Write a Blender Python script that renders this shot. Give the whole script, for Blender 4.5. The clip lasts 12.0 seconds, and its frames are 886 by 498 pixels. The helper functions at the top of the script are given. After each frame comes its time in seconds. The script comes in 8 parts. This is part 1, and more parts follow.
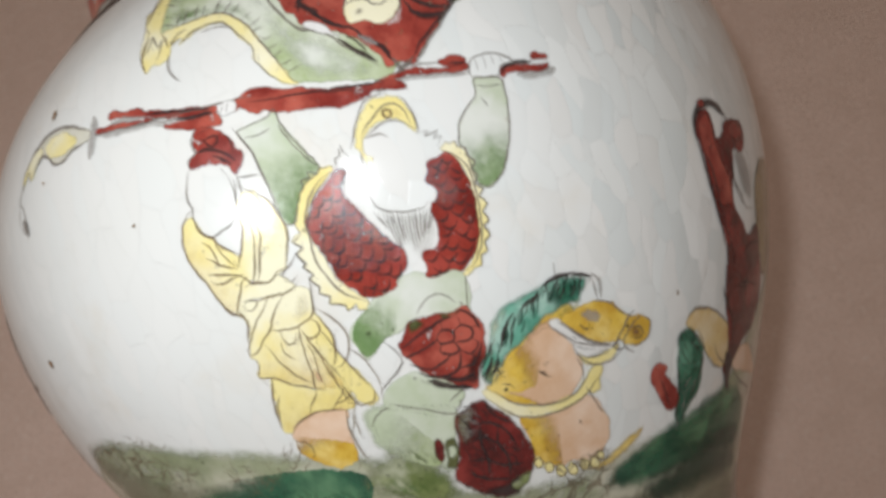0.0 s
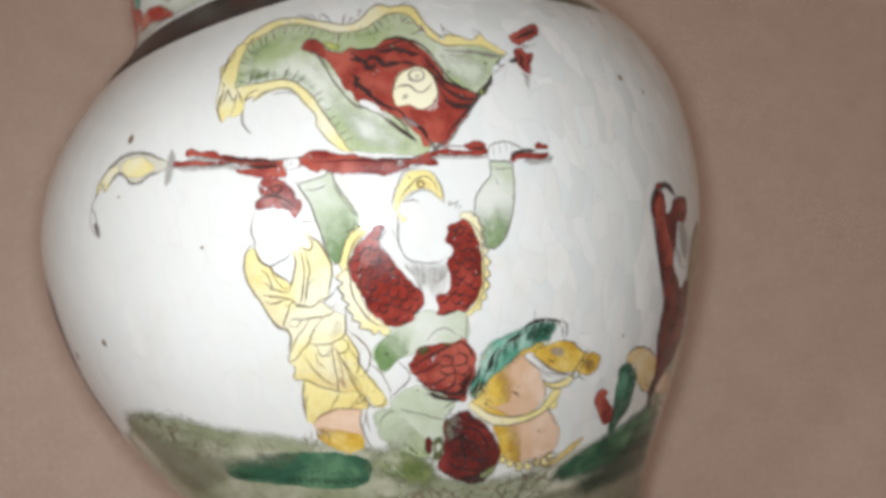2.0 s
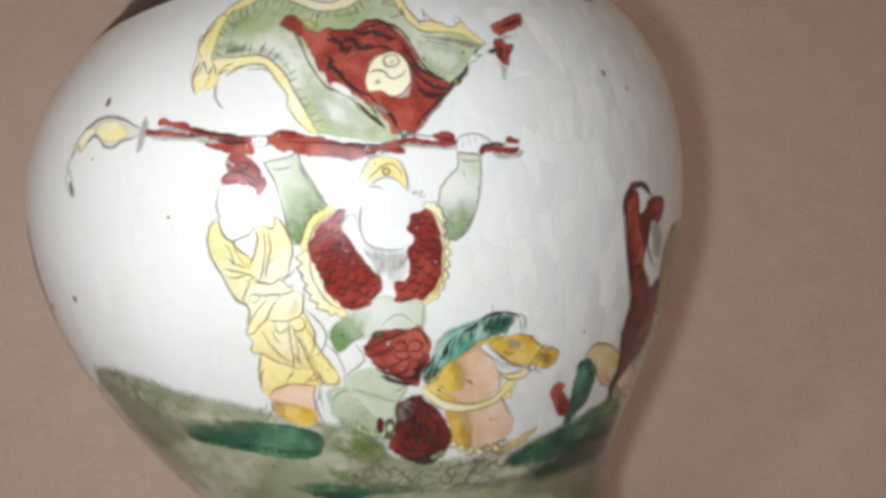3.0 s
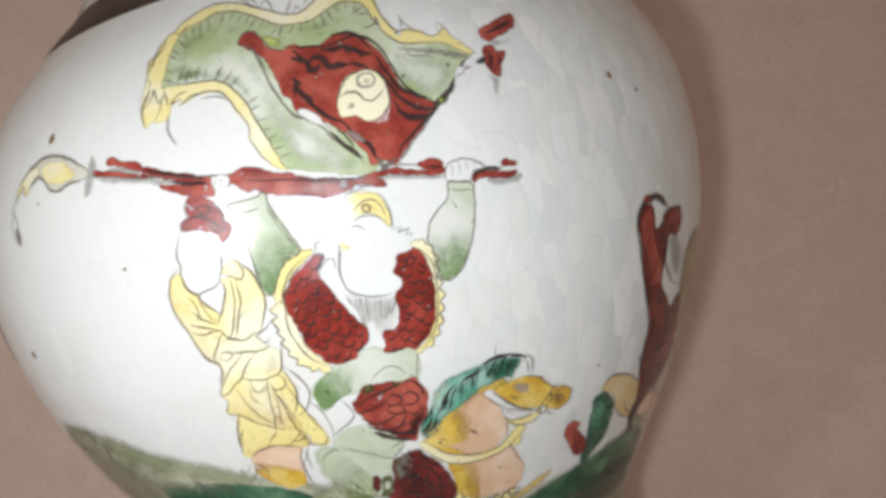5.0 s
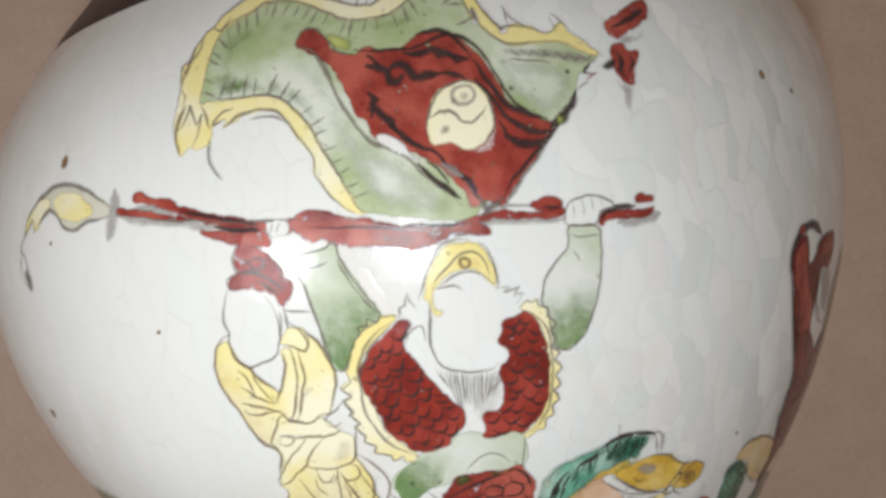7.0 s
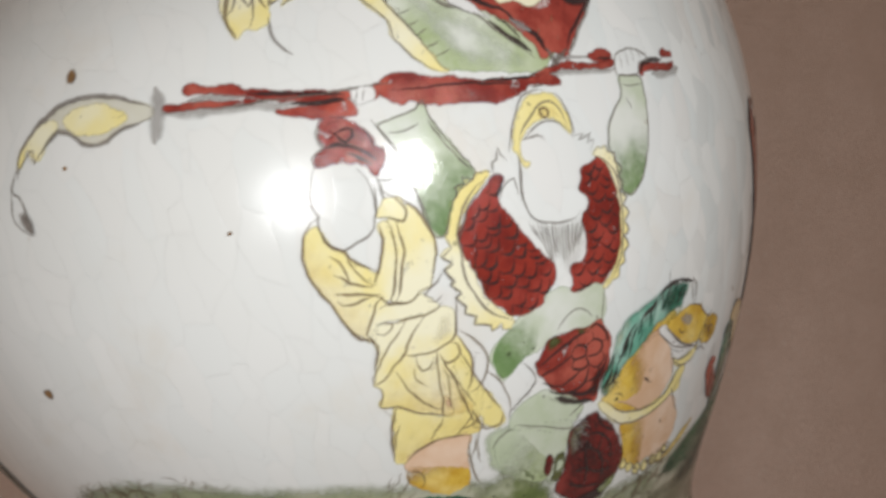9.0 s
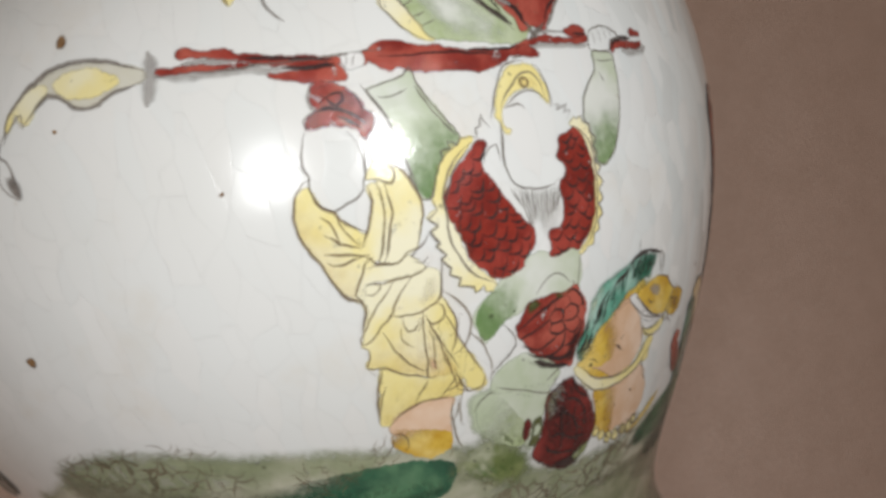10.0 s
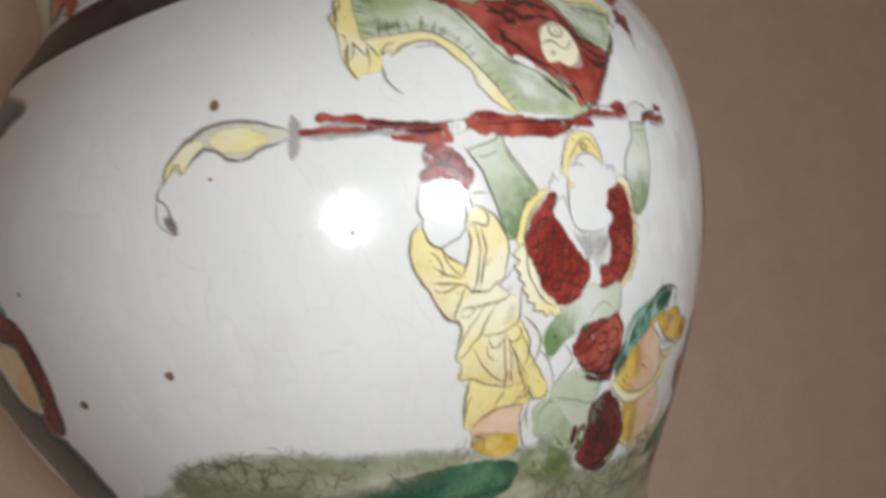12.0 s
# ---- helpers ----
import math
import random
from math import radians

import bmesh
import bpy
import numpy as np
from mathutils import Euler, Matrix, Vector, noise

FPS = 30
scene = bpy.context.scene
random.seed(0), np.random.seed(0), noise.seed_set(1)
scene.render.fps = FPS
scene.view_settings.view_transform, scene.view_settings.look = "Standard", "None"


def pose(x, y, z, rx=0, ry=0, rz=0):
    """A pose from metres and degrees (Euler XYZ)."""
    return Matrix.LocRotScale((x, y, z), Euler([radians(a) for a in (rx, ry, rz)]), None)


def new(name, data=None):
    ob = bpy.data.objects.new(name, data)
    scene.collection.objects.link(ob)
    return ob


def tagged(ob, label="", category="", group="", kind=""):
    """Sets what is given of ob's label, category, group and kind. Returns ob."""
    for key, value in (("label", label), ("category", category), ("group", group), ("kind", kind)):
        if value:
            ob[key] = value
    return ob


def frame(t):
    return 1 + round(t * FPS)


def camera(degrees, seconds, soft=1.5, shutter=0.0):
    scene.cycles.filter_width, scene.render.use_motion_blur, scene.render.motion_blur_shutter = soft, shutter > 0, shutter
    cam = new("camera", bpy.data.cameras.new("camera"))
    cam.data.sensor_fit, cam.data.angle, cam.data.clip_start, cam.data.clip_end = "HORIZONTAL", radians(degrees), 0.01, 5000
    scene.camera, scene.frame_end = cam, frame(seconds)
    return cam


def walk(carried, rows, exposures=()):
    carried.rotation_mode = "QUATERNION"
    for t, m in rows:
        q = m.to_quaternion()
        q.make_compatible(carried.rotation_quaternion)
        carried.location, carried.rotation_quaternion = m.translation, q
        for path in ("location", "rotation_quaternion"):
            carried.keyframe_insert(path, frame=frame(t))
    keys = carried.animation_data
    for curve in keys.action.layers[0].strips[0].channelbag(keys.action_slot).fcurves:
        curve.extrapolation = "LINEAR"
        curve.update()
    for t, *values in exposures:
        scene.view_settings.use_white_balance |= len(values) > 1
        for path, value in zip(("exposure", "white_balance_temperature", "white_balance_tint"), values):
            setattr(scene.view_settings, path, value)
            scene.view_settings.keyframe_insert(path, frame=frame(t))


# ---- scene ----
cam = camera(53.5, 12.0, soft=3.3, shutter=0.4)
cam.data.dof.use_dof, cam.data.dof.focus_distance, cam.data.dof.aperture_fstop = True, 0.135, 28.0
ROWS = [
    (0.0, 0.0046, -0.0581, 0.2999, 13.87, 4.08, -20.91),
    (0.2, 0.0041, -0.0568, 0.3034, 14.71, 3.57, -18.83),
    (0.5, 0.0010, -0.0552, 0.3115, 14.99, 1.35, -17.90),
    (0.7, -0.0016, -0.0485, 0.3175, 14.69, 0.06, -17.20),
    (1.0, -0.0024, -0.0449, 0.3274, 13.33, -0.75, -16.09),
    (1.2, 0.0010, -0.0476, 0.3307, 12.96, -0.85, -16.48),
    (1.5, -0.0040, -0.0439, 0.3395, 11.87, -1.73, -16.80),
    (1.7, -0.0056, -0.0391, 0.3439, 11.17, -2.09, -17.01),
    (2.0, -0.0074, -0.0425, 0.3392, 10.02, -2.55, -16.15),
    (2.2, -0.0064, -0.0422, 0.3376, 9.04, -2.84, -14.74),
    (2.5, 0.0006, -0.0392, 0.3400, 7.14, -2.00, -12.25),
    (2.7, 0.0077, -0.0380, 0.3418, 6.58, -1.28, -11.10),
    (3.0, 0.0063, -0.0380, 0.3419, 6.49, -1.58, -11.60),
    (3.2, 0.0052, -0.0356, 0.3439, 6.50, -1.52, -12.15),
    (4.8, 0.0082, -0.0270, 0.3317, 4.86, -1.75, -13.95),
    (5.0, 0.0132, -0.0230, 0.3232, 3.99, -0.77, -14.32),
    (5.2, 0.0158, -0.0223, 0.3124, 3.55, 0.10, -14.79),
    (5.5, 0.0227, -0.0186, 0.3030, 2.62, 1.61, -14.61),
    (5.7, 0.0243, -0.0182, 0.2980, 2.10, 2.36, -15.05),
    (6.0, 0.0221, -0.0158, 0.2905, 0.91, 3.08, -14.47),
    (6.2, 0.0191, -0.0118, 0.2914, 0.38, 3.26, -14.14),
    (6.5, 0.0125, -0.0080, 0.2924, 0.41, 2.39, -13.94),
    (6.7, 0.0114, -0.0056, 0.2908, 0.59, 1.92, -13.91),
    (6.8, 0.0102, -0.0045, 0.2903, 0.20, 2.01, -14.12),
    (7.0, 0.0066, -0.0017, 0.2912, -0.13, 1.00, -14.26),
    (7.2, 0.0044, -0.0029, 0.2914, 0.23, 0.09, -14.35),
    (7.5, -0.0081, -0.0059, 0.2880, 1.24, -2.89, -16.63),
    (7.7, -0.0083, -0.0073, 0.2869, 1.02, -3.88, -16.97),
    (9.3, -0.0576, -0.0178, 0.2824, 9.59, -19.00, -25.54),
    (9.5, -0.0594, -0.0181, 0.2835, 9.73, -19.62, -25.21),
    (9.7, -0.0591, -0.0191, 0.2840, 9.87, -19.80, -25.23),
    (10.0, -0.0595, -0.0223, 0.2831, 10.38, -20.66, -25.58),
    (10.2, -0.0623, -0.0232, 0.2829, 10.85, -21.65, -25.94),
    (10.5, -0.0676, -0.0248, 0.2829, 11.38, -22.53, -26.26),
    (10.7, -0.0683, -0.0248, 0.2845, 11.18, -22.70, -25.75),
    (11.0, -0.0728, -0.0314, 0.2845, 13.66, -23.95, -27.94),
    (11.2, -0.0854, -0.0305, 0.2882, 16.97, -24.99, -30.93),
    (11.5, -0.0917, -0.0244, 0.2925, 16.17, -26.39, -30.13),
    (11.7, -0.0958, -0.0244, 0.2905, 17.67, -26.80, -30.72),
    (12.0, -0.0949, -0.0148, 0.2954, 14.32, -26.53, -26.52),
]
EXPOSURES = [(0.0, -0.17, 6560, 10), (1.5, -0.02, 6500, 10), (5.0, 0.01, 6480, 10), (6.5, -0.19, 6550, 10), (7.5, -0.25, 6600, 10), (9.5, -0.42, 6720, 11), (12.0, -0.34, 6550, 11)]
walk(cam, [(t, pose(*place)) for t, *place in ROWS], EXPOSURES)

# ---- light: two still lamps for the phone's one moving flash, and the dim room ----
world = bpy.data.worlds.new("room_light")
world.use_nodes = True
world.node_tree.nodes["Background"].inputs["Color"].default_value = (1.0, 0.81, 0.69, 1)
world.node_tree.nodes["Background"].inputs["Strength"].default_value = 0.25
scene.world = world

# the second is an added lamp at the flash's later place, always lit
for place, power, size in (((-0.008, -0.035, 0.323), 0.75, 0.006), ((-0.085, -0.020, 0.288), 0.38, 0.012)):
    flash = bpy.data.lights.new("flash_stand_in", "POINT")
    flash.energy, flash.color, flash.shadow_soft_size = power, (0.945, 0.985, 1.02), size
    new("flash_stand_in", flash).location = place


# ---- materials ----
class Nodes:
    """A short way to write a node material."""

    def __init__(self, name, rough=0.3, spec=0.5):
        self.mat = bpy.data.materials.new(name)
        self.mat.use_nodes = True
        self.tree = self.mat.node_tree
        self.shader = self.tree.nodes["Principled BSDF"]
        self.shader.inputs["Roughness"].default_value = rough
        self.shader.inputs["Specular IOR Level"].default_value = spec
        self.coords = self.tree.nodes.new("ShaderNodeTexCoord").outputs["Object"]

    def link(self, a, b):
        self.tree.links.new(a, b)

    def noise(self, scale, detail=4.0, rough=0.55, shift=0.0):
        n = self.tree.nodes.new("ShaderNodeTexNoise")
        n.inputs["Scale"].default_value, n.inputs["Detail"].default_value, n.inputs["Roughness"].default_value = scale, detail, rough
        src = self.coords
        if shift:
            m = self.tree.nodes.new("ShaderNodeVectorMath")
            m.inputs[1].default_value = (shift, shift * 0.7, -shift)
            self.link(src, m.inputs[0])
            src = m.outputs[0]
        self.link(src, n.inputs["Vector"])
        return n.outputs["Fac"]

    def voronoi(self, scale, feature="DISTANCE_TO_EDGE", warp=0.0, warp_scale=60.0, stretch=(1, 1, 1), output="Distance"):
        v = self.tree.nodes.new("ShaderNodeTexVoronoi")
        v.feature = feature
        v.inputs["Scale"].default_value = scale
        src = self.coords
        if warp:
            n = self.tree.nodes.new("ShaderNodeTexNoise")
            n.inputs["Scale"].default_value = warp_scale
            self.link(self.coords, n.inputs["Vector"])
            m = self.tree.nodes.new("ShaderNodeVectorMath")
            m.operation = "MULTIPLY_ADD"
            self.link(n.outputs["Color"], m.inputs[0])
            m.inputs[1].default_value = (warp, warp, warp)
            self.link(src, m.inputs[2])
            src = m.outputs[0]
        m = self.tree.nodes.new("ShaderNodeVectorMath")
        m.operation = "MULTIPLY"
        m.inputs[1].default_value = stretch
        self.link(src, m.inputs[0])
        self.link(m.outputs[0], v.inputs["Vector"])
        return v.outputs[output]

    def band(self, value, a, b, c=0.0, d=1.0):
        m = self.tree.nodes.new("ShaderNodeMapRange")
        m.interpolation_type = "SMOOTHSTEP"
        for i, x in enumerate((a, b, c, d)):
            m.inputs[i + 1].default_value = x
        self.link(value, m.inputs[0])
        return m.outputs[0]

    def maths(self, op, a, b):
        m = self.tree.nodes.new("ShaderNodeMath")
        m.operation = op
        for i, x in enumerate((a, b)):
            if isinstance(x, (int, float)):
                m.inputs[i].default_value = x
            else:
                self.link(x, m.inputs[i])
        return m.outputs[0]

    def mix(self, fac, a, b):
        m = self.tree.nodes.new("ShaderNodeMix")
        m.data_type = "RGBA"
        for sock, x in ((m.inputs["Factor"], fac), (m.inputs[6], a), (m.inputs[7], b)):
            if isinstance(x, tuple):
                sock.default_value = (*x, 1)
            elif isinstance(x, (int, float)):
                sock.default_value = x
            else:
                self.link(x, sock)
        return m.outputs[2]

    def attribute(self, name):
        a = self.tree.nodes.new("ShaderNodeAttribute")
        a.attribute_name = name
        return a.outputs["Fac"]

    def facets(self, scale, warp, warp_scale, stretch):
        """Tilts each cell between the cracks a little, at random."""
        where = self.voronoi(scale, "F1", warp, warp_scale, stretch, "Position")
        cell = where.node
        off = self.tree.nodes.new("ShaderNodeVectorMath")
        off.operation = "SUBTRACT"
        self.link(cell.inputs["Vector"].links[0].from_socket, off.inputs[0])
        self.link(where, off.inputs[1])
        turn = self.tree.nodes.new("ShaderNodeVectorMath")
        turn.operation = "SUBTRACT"
        self.link(cell.outputs["Color"], turn.inputs[0])
        turn.inputs[1].default_value = (0.5, 0.5, 0.5)
        dot = self.tree.nodes.new("ShaderNodeVectorMath")
        dot.operation = "DOT_PRODUCT"
        self.link(off.outputs[0], dot.inputs[0])
        self.link(turn.outputs[0], dot.inputs[1])
        side = self.tree.nodes.new("ShaderNodeSeparateXYZ")
        self.link(self.coords, side.inputs[0])
        self.bump(self.maths("MULTIPLY", dot.outputs["Value"], self.band(side.outputs["Y"], -0.03, 0.04, 0.3, 1.0)), 0.09, 1.0)

    def colour(self, out):
        self.link(out, self.shader.inputs["Base Color"])

    def rough(self, out):
        self.link(out, self.shader.inputs["Roughness"])

    def bump(self, height, distance, strength=1.0):
        b = self.tree.nodes.new("ShaderNodeBump")
        b.inputs["Distance"].default_value, b.inputs["Strength"].default_value = distance, strength
        self.link(height, b.inputs["Height"])
        if self.shader.inputs["Normal"].links:
            self.link(self.shader.inputs["Normal"].links[0].from_socket, b.inputs["Normal"])
        self.link(b.outputs[0], self.shader.inputs["Normal"])


def glaze_colour(m):
    """Greyish white crackled glaze: clouding, stained hairline cracks, a few rusty pits; one flank tinted for its
    light.
    """
    cloud = m.mix(m.band(m.noise(14, 3), 0.35, 0.7), GLAZE, (0.73, 0.74, 0.715))
    stain = m.mix(m.band(m.noise(42, 5, 0.6, 2.0), 0.56, 0.76, 0.0, 0.4), cloud, (0.68, 0.61, 0.50))
    crack = m.voronoi(*CELLS)
    split = m.tree.nodes.new("ShaderNodeSeparateXYZ")
    m.link(m.coords, split.inputs[0])
    # light on the +Y flank put into colour: bluer cells, stronger crack lines
    side = m.band(split.outputs["Y"], -0.015, 0.05, 0.28, 1.0)
    tone = m.tree.nodes.new("ShaderNodeSeparateColor")
    m.link(m.voronoi(CELLS[0], "F1", *CELLS[2:], "Color"), tone.inputs[0])
    celled = m.mix(m.maths("MULTIPLY", m.maths("MULTIPLY", tone.outputs[0], side), 0.62), stain, (0.69, 0.775, 0.785))
    show = m.maths("MULTIPLY", m.band(m.noise(20, 2, 0.5, 5.0), 0.40, 0.66, 0.05, 0.26), side)
    line = m.maths("MULTIPLY", m.band(crack, 0.0, 0.06, 1.0, 0.0), show)
    return m.mix(line, celled, (0.54, 0.55, 0.53)), crack


CELLS = (250, "DISTANCE_TO_EDGE", 0.006, 70, (1.1, 1.1, 0.42))
GLAZE = (0.785, 0.80, 0.788)


def make_glaze(name, rough=0.14):
    m = Nodes(name, rough, 0.5)
    colour, crack = glaze_colour(m)
    pits = m.voronoi(150, "F1")
    sparse = m.band(m.noise(90, 1, 0.5, 8.0), 0.70, 0.74)
    pit = m.maths("MULTIPLY", m.band(pits, 0.03, 0.10, 1.0, 0.0), sparse)
    m.colour(m.mix(m.maths("MULTIPLY", pit, 0.55), colour, (0.35, 0.24, 0.13)))
    m.rough(m.band(m.noise(30, 4), 0.3, 0.75, rough * 0.7, rough * 1.9))
    m.facets(CELLS[0], *CELLS[2:])
    m.bump(m.band(crack, 0.0, 0.03), 0.000012, 0.5)
    m.bump(m.noise(260, 3), 0.00004, 0.5)
    return m.mat


def make_pigment(name, colour, deep, rough=0.2, scale=120.0, grain=0.5, thin=None, relief=0.00012, cover=1.0, worn=0.0, specks=0.0):
    """Overglaze enamel: a coat that pools from colour to deep and thins in places, worn through to the glaze where it is thinnest."""
    m = Nodes(name, rough, 0.55)
    pooled = m.band(m.noise(scale, 5, 0.6, 1.0), 0.5 - grain * 0.3, 0.5 + grain * 0.3)
    paint = m.mix(pooled, colour, deep)
    paint = m.mix(m.band(m.noise(scale * 5, 4, 0.65, 7.0), 0.48, 0.72, 0.0, 0.6), paint, deep)
    if thin:
        paint = m.mix(m.band(m.noise(scale * 0.6, 4, 0.55, 3.0), 0.46, 0.66), paint, thin)
    if specks:
        dots = m.voronoi(430, "F1")
        some = m.band(m.noise(330, 1, 0.5, 11.0), 0.60, 0.64)
        paint = m.mix(m.maths("MULTIPLY", m.maths("MULTIPLY", m.band(dots, 0.10, 0.22, 1.0, 0.0), some), specks), paint, (0.05, 0.045, 0.025))
    soft = m.attribute("cover")
    m.edge = 1.0 if grain < 0.75 else 0.4
    paint = m.mix(m.band(soft, 0.15, 0.9, 0.5 * m.edge, 0.0), paint, tuple(c * 0.6 for c in deep))
    fading = m.maths("MULTIPLY", soft, m.maths("SUBTRACT", 1.0, soft))
    ragged = m.maths("ADD", soft, m.maths("MULTIPLY", m.maths("SUBTRACT", m.noise(620, 5, 0.7, 4.0), 0.5), m.maths("MULTIPLY", fading, 3.8)))
    alpha = m.maths("MULTIPLY", m.band(ragged, 0.0, 0.85), cover)
    if worn:
        alpha = m.maths("MULTIPLY", alpha, m.band(m.noise(520, 5, 0.7, 13.0), 0.60, 0.70, 1.0, 1.0 - worn))
    m.colour(paint)
    m.link(alpha, m.shader.inputs["Alpha"])
    m.rough(m.band(m.noise(160, 4, 0.6, 6.0), 0.3, 0.7, rough * 0.7, rough * 1.6))
    m.bump(m.noise(700, 5, 0.65), relief, 0.7)
    return m.mat


PAINT = {
    "yellow": make_pigment("yellow_enamel", (0.84, 0.765, 0.385), (0.81, 0.70, 0.27), 0.15, 90, 0.8, thin=(0.835, 0.81, 0.60), relief=0.00006, worn=0.5, specks=0.5),
    "yellow_pale": make_pigment("pale_yellow_enamel", (0.72, 0.57, 0.27), (0.62, 0.42, 0.18), 0.16, 130, 0.8, thin=(0.76, 0.66, 0.44), relief=0.00006),
    "yellow_green": make_pigment("yellow_green_enamel", (0.50, 0.54, 0.18), (0.38, 0.44, 0.12), 0.16, 120),
    "amber": make_pigment("amber_enamel", (0.80, 0.60, 0.22), (0.76, 0.52, 0.16), 0.16, 150, cover=0.3),
    "blade_tint": make_pigment("faint_yellow_wash", (0.80, 0.78, 0.66), (0.76, 0.72, 0.55), 0.14, 120, 0.7, cover=0.45),
    "beard_wash": make_pigment("pale_grey_wash", (0.60, 0.59, 0.56), (0.50, 0.49, 0.46), 0.13, 260, 0.7, cover=0.25),
    "ochre": make_pigment("ochre_enamel", (0.76, 0.54, 0.09), (0.54, 0.31, 0.03), 0.15, 220, 0.7, thin=(0.80, 0.62, 0.20), relief=0.0001, specks=0.95),
    "salmon": make_pigment("salmon_enamel", (0.73, 0.515, 0.355), (0.65, 0.42, 0.26), 0.17, 130, 0.8, thin=(0.80, 0.62, 0.48), relief=0.00006, specks=0.5),
    "iron_red": make_pigment("iron_red_enamel", (0.35, 0.056, 0.040), (0.19, 0.022, 0.017), 0.08, 210, 0.7, thin=(0.44, 0.10, 0.07), relief=0.00028, worn=0.85),
    "dark_red": make_pigment("dark_red_enamel", (0.17, 0.018, 0.016), (0.055, 0.010, 0.010), 0.18, 230, 0.7, thin=(0.24, 0.035, 0.03), relief=0.00028, worn=0.4),
    "scale_red": make_pigment("scale_pattern_red_enamel", (0.28, 0.032, 0.020), (0.15, 0.015, 0.012), 0.08, 190, 0.7, thin=(0.36, 0.055, 0.04), relief=0.00028, worn=0.8),
    "green_wash": make_pigment("soft_green_enamel", (0.54, 0.60, 0.44), (0.33, 0.42, 0.19), 0.13, 85, 0.8, thin=(0.68, 0.72, 0.63), relief=0.00005, specks=0.8),
    "pale_green": make_pigment("pale_green_enamel", (0.65, 0.70, 0.60), (0.50, 0.58, 0.41), 0.13, 95, 0.8, thin=(0.74, 0.77, 0.72), relief=0.00005, cover=0.95, specks=0.7),
    "green_mid": make_pigment("leaf_green_enamel", (0.25, 0.36, 0.09), (0.15, 0.25, 0.04), 0.13, 160, cover=0.85, relief=0.00006),
    "green_deepwash": make_pigment("pooled_green_enamel", (0.22, 0.37, 0.12), (0.12, 0.26, 0.06), 0.13, 190, relief=0.00008, cover=0.66, specks=0.6),
    "green_deep": make_pigment("deep_green_enamel", (0.035, 0.19, 0.11), (0.014, 0.065, 0.045), 0.15, 260, 0.8, thin=(0.12, 0.32, 0.22), relief=0.0001, worn=0.3),
    "green_bank_soft": make_pigment("streaky_bank_green_enamel", (0.042, 0.175, 0.095), (0.016, 0.085, 0.05), 0.14, 150, 0.9, thin=(0.12, 0.28, 0.15), relief=0.0001, cover=0.85),
    "green_dark": make_pigment("darkest_green_enamel", (0.018, 0.07, 0.045), (0.010, 0.045, 0.03), 0.18, 140, cover=0.75),
    "turquoise": make_pigment("turquoise_enamel", (0.17, 0.45, 0.34), (0.05, 0.25, 0.17), 0.13, 200, 0.7, thin=(0.40, 0.60, 0.52), relief=0.0001, worn=0.3),
    "olive": make_pigment("olive_enamel", (0.12, 0.13, 0.05), (0.08, 0.09, 0.03), 0.2, 200),
    "olive_wash": make_pigment("mossy_green_wash", (0.26, 0.31, 0.12), (0.12, 0.17, 0.05), 0.14, 240, 0.6, thin=(0.45, 0.48, 0.34), cover=0.92, specks=0.6),
    "ground_green": make_pigment("greyish_green_wash", (0.40, 0.435, 0.285), (0.22, 0.26, 0.14), 0.12, 70, 0.9, thin=(0.62, 0.61, 0.49), relief=0.00005, cover=0.9, worn=0.25, specks=0.6),
    "grey_green": make_pigment("grey_green_wash", (0.33, 0.34, 0.24), (0.22, 0.22, 0.14), 0.12, 190, 0.7, cover=0.6),
    "tan_wash": make_pigment("tan_wash", (0.45, 0.36, 0.20), (0.36, 0.27, 0.14), 0.15, 120, cover=0.8),
    "grey_wash": make_pigment("grey_pencilled_wash", (0.42, 0.40, 0.38), (0.33, 0.31, 0.29), 0.15, 260, 0.6, cover=0.55, relief=0.00004),
    "grey_line": make_pigment("grey_brown_outline", (0.28, 0.245, 0.215), (0.18, 0.155, 0.135), 0.15, 300, 0.6, cover=0.66, relief=0.00004),
    "brown_line": make_pigment("brown_outline", (0.27, 0.195, 0.115), (0.18, 0.13, 0.075), 0.15, 300, 0.6, cover=0.68, relief=0.00004),
    "dark_line": make_pigment("black_brown_outline", (0.065, 0.042, 0.040), (0.035, 0.023, 0.024), 0.17, 300, 0.6, cover=0.86, relief=0.0001),
    "glaze_patch": make_pigment("bare_glaze", GLAZE, (0.72, 0.72, 0.70), 0.1, 60, relief=0.00003),
    "rust": make_pigment("rusty_pit", (0.36, 0.20, 0.07), (0.15, 0.08, 0.035), 0.3, 500, cover=0.9),
    "flower_red": make_pigment("flower_red_enamel", (0.50, 0.06, 0.045), (0.36, 0.035, 0.025), 0.18, 160, thin=(0.60, 0.22, 0.16)),
}


def make_pebble_paint():
    """Thin dark net of outlines round small pale stones."""
    m = Nodes("dark_pebble_outlines", 0.14)
    edge = m.voronoi(310, warp=0.004, warp_scale=220)
    broken = m.band(m.noise(300, 3, 0.6, 9.0), 0.30, 0.46)
    line = m.maths("MULTIPLY", m.band(edge, 0.03, 0.11, 1.0, 0.0), broken)
    m.colour(m.mix(line, (0.60, 0.61, 0.53), m.mix(m.band(m.noise(160, 3), 0.35, 0.65), (0.15, 0.125, 0.08), (0.28, 0.24, 0.16))))
    inner = m.maths("MULTIPLY", m.band(edge, 0.12, 0.35), 0.35)
    m.link(m.maths("MULTIPLY", m.attribute("cover"), m.maths("MAXIMUM", m.maths("MULTIPLY", line, 0.6), inner)), m.shader.inputs["Alpha"])
    return m.mat


PAINT["pebble"] = make_pebble_paint()
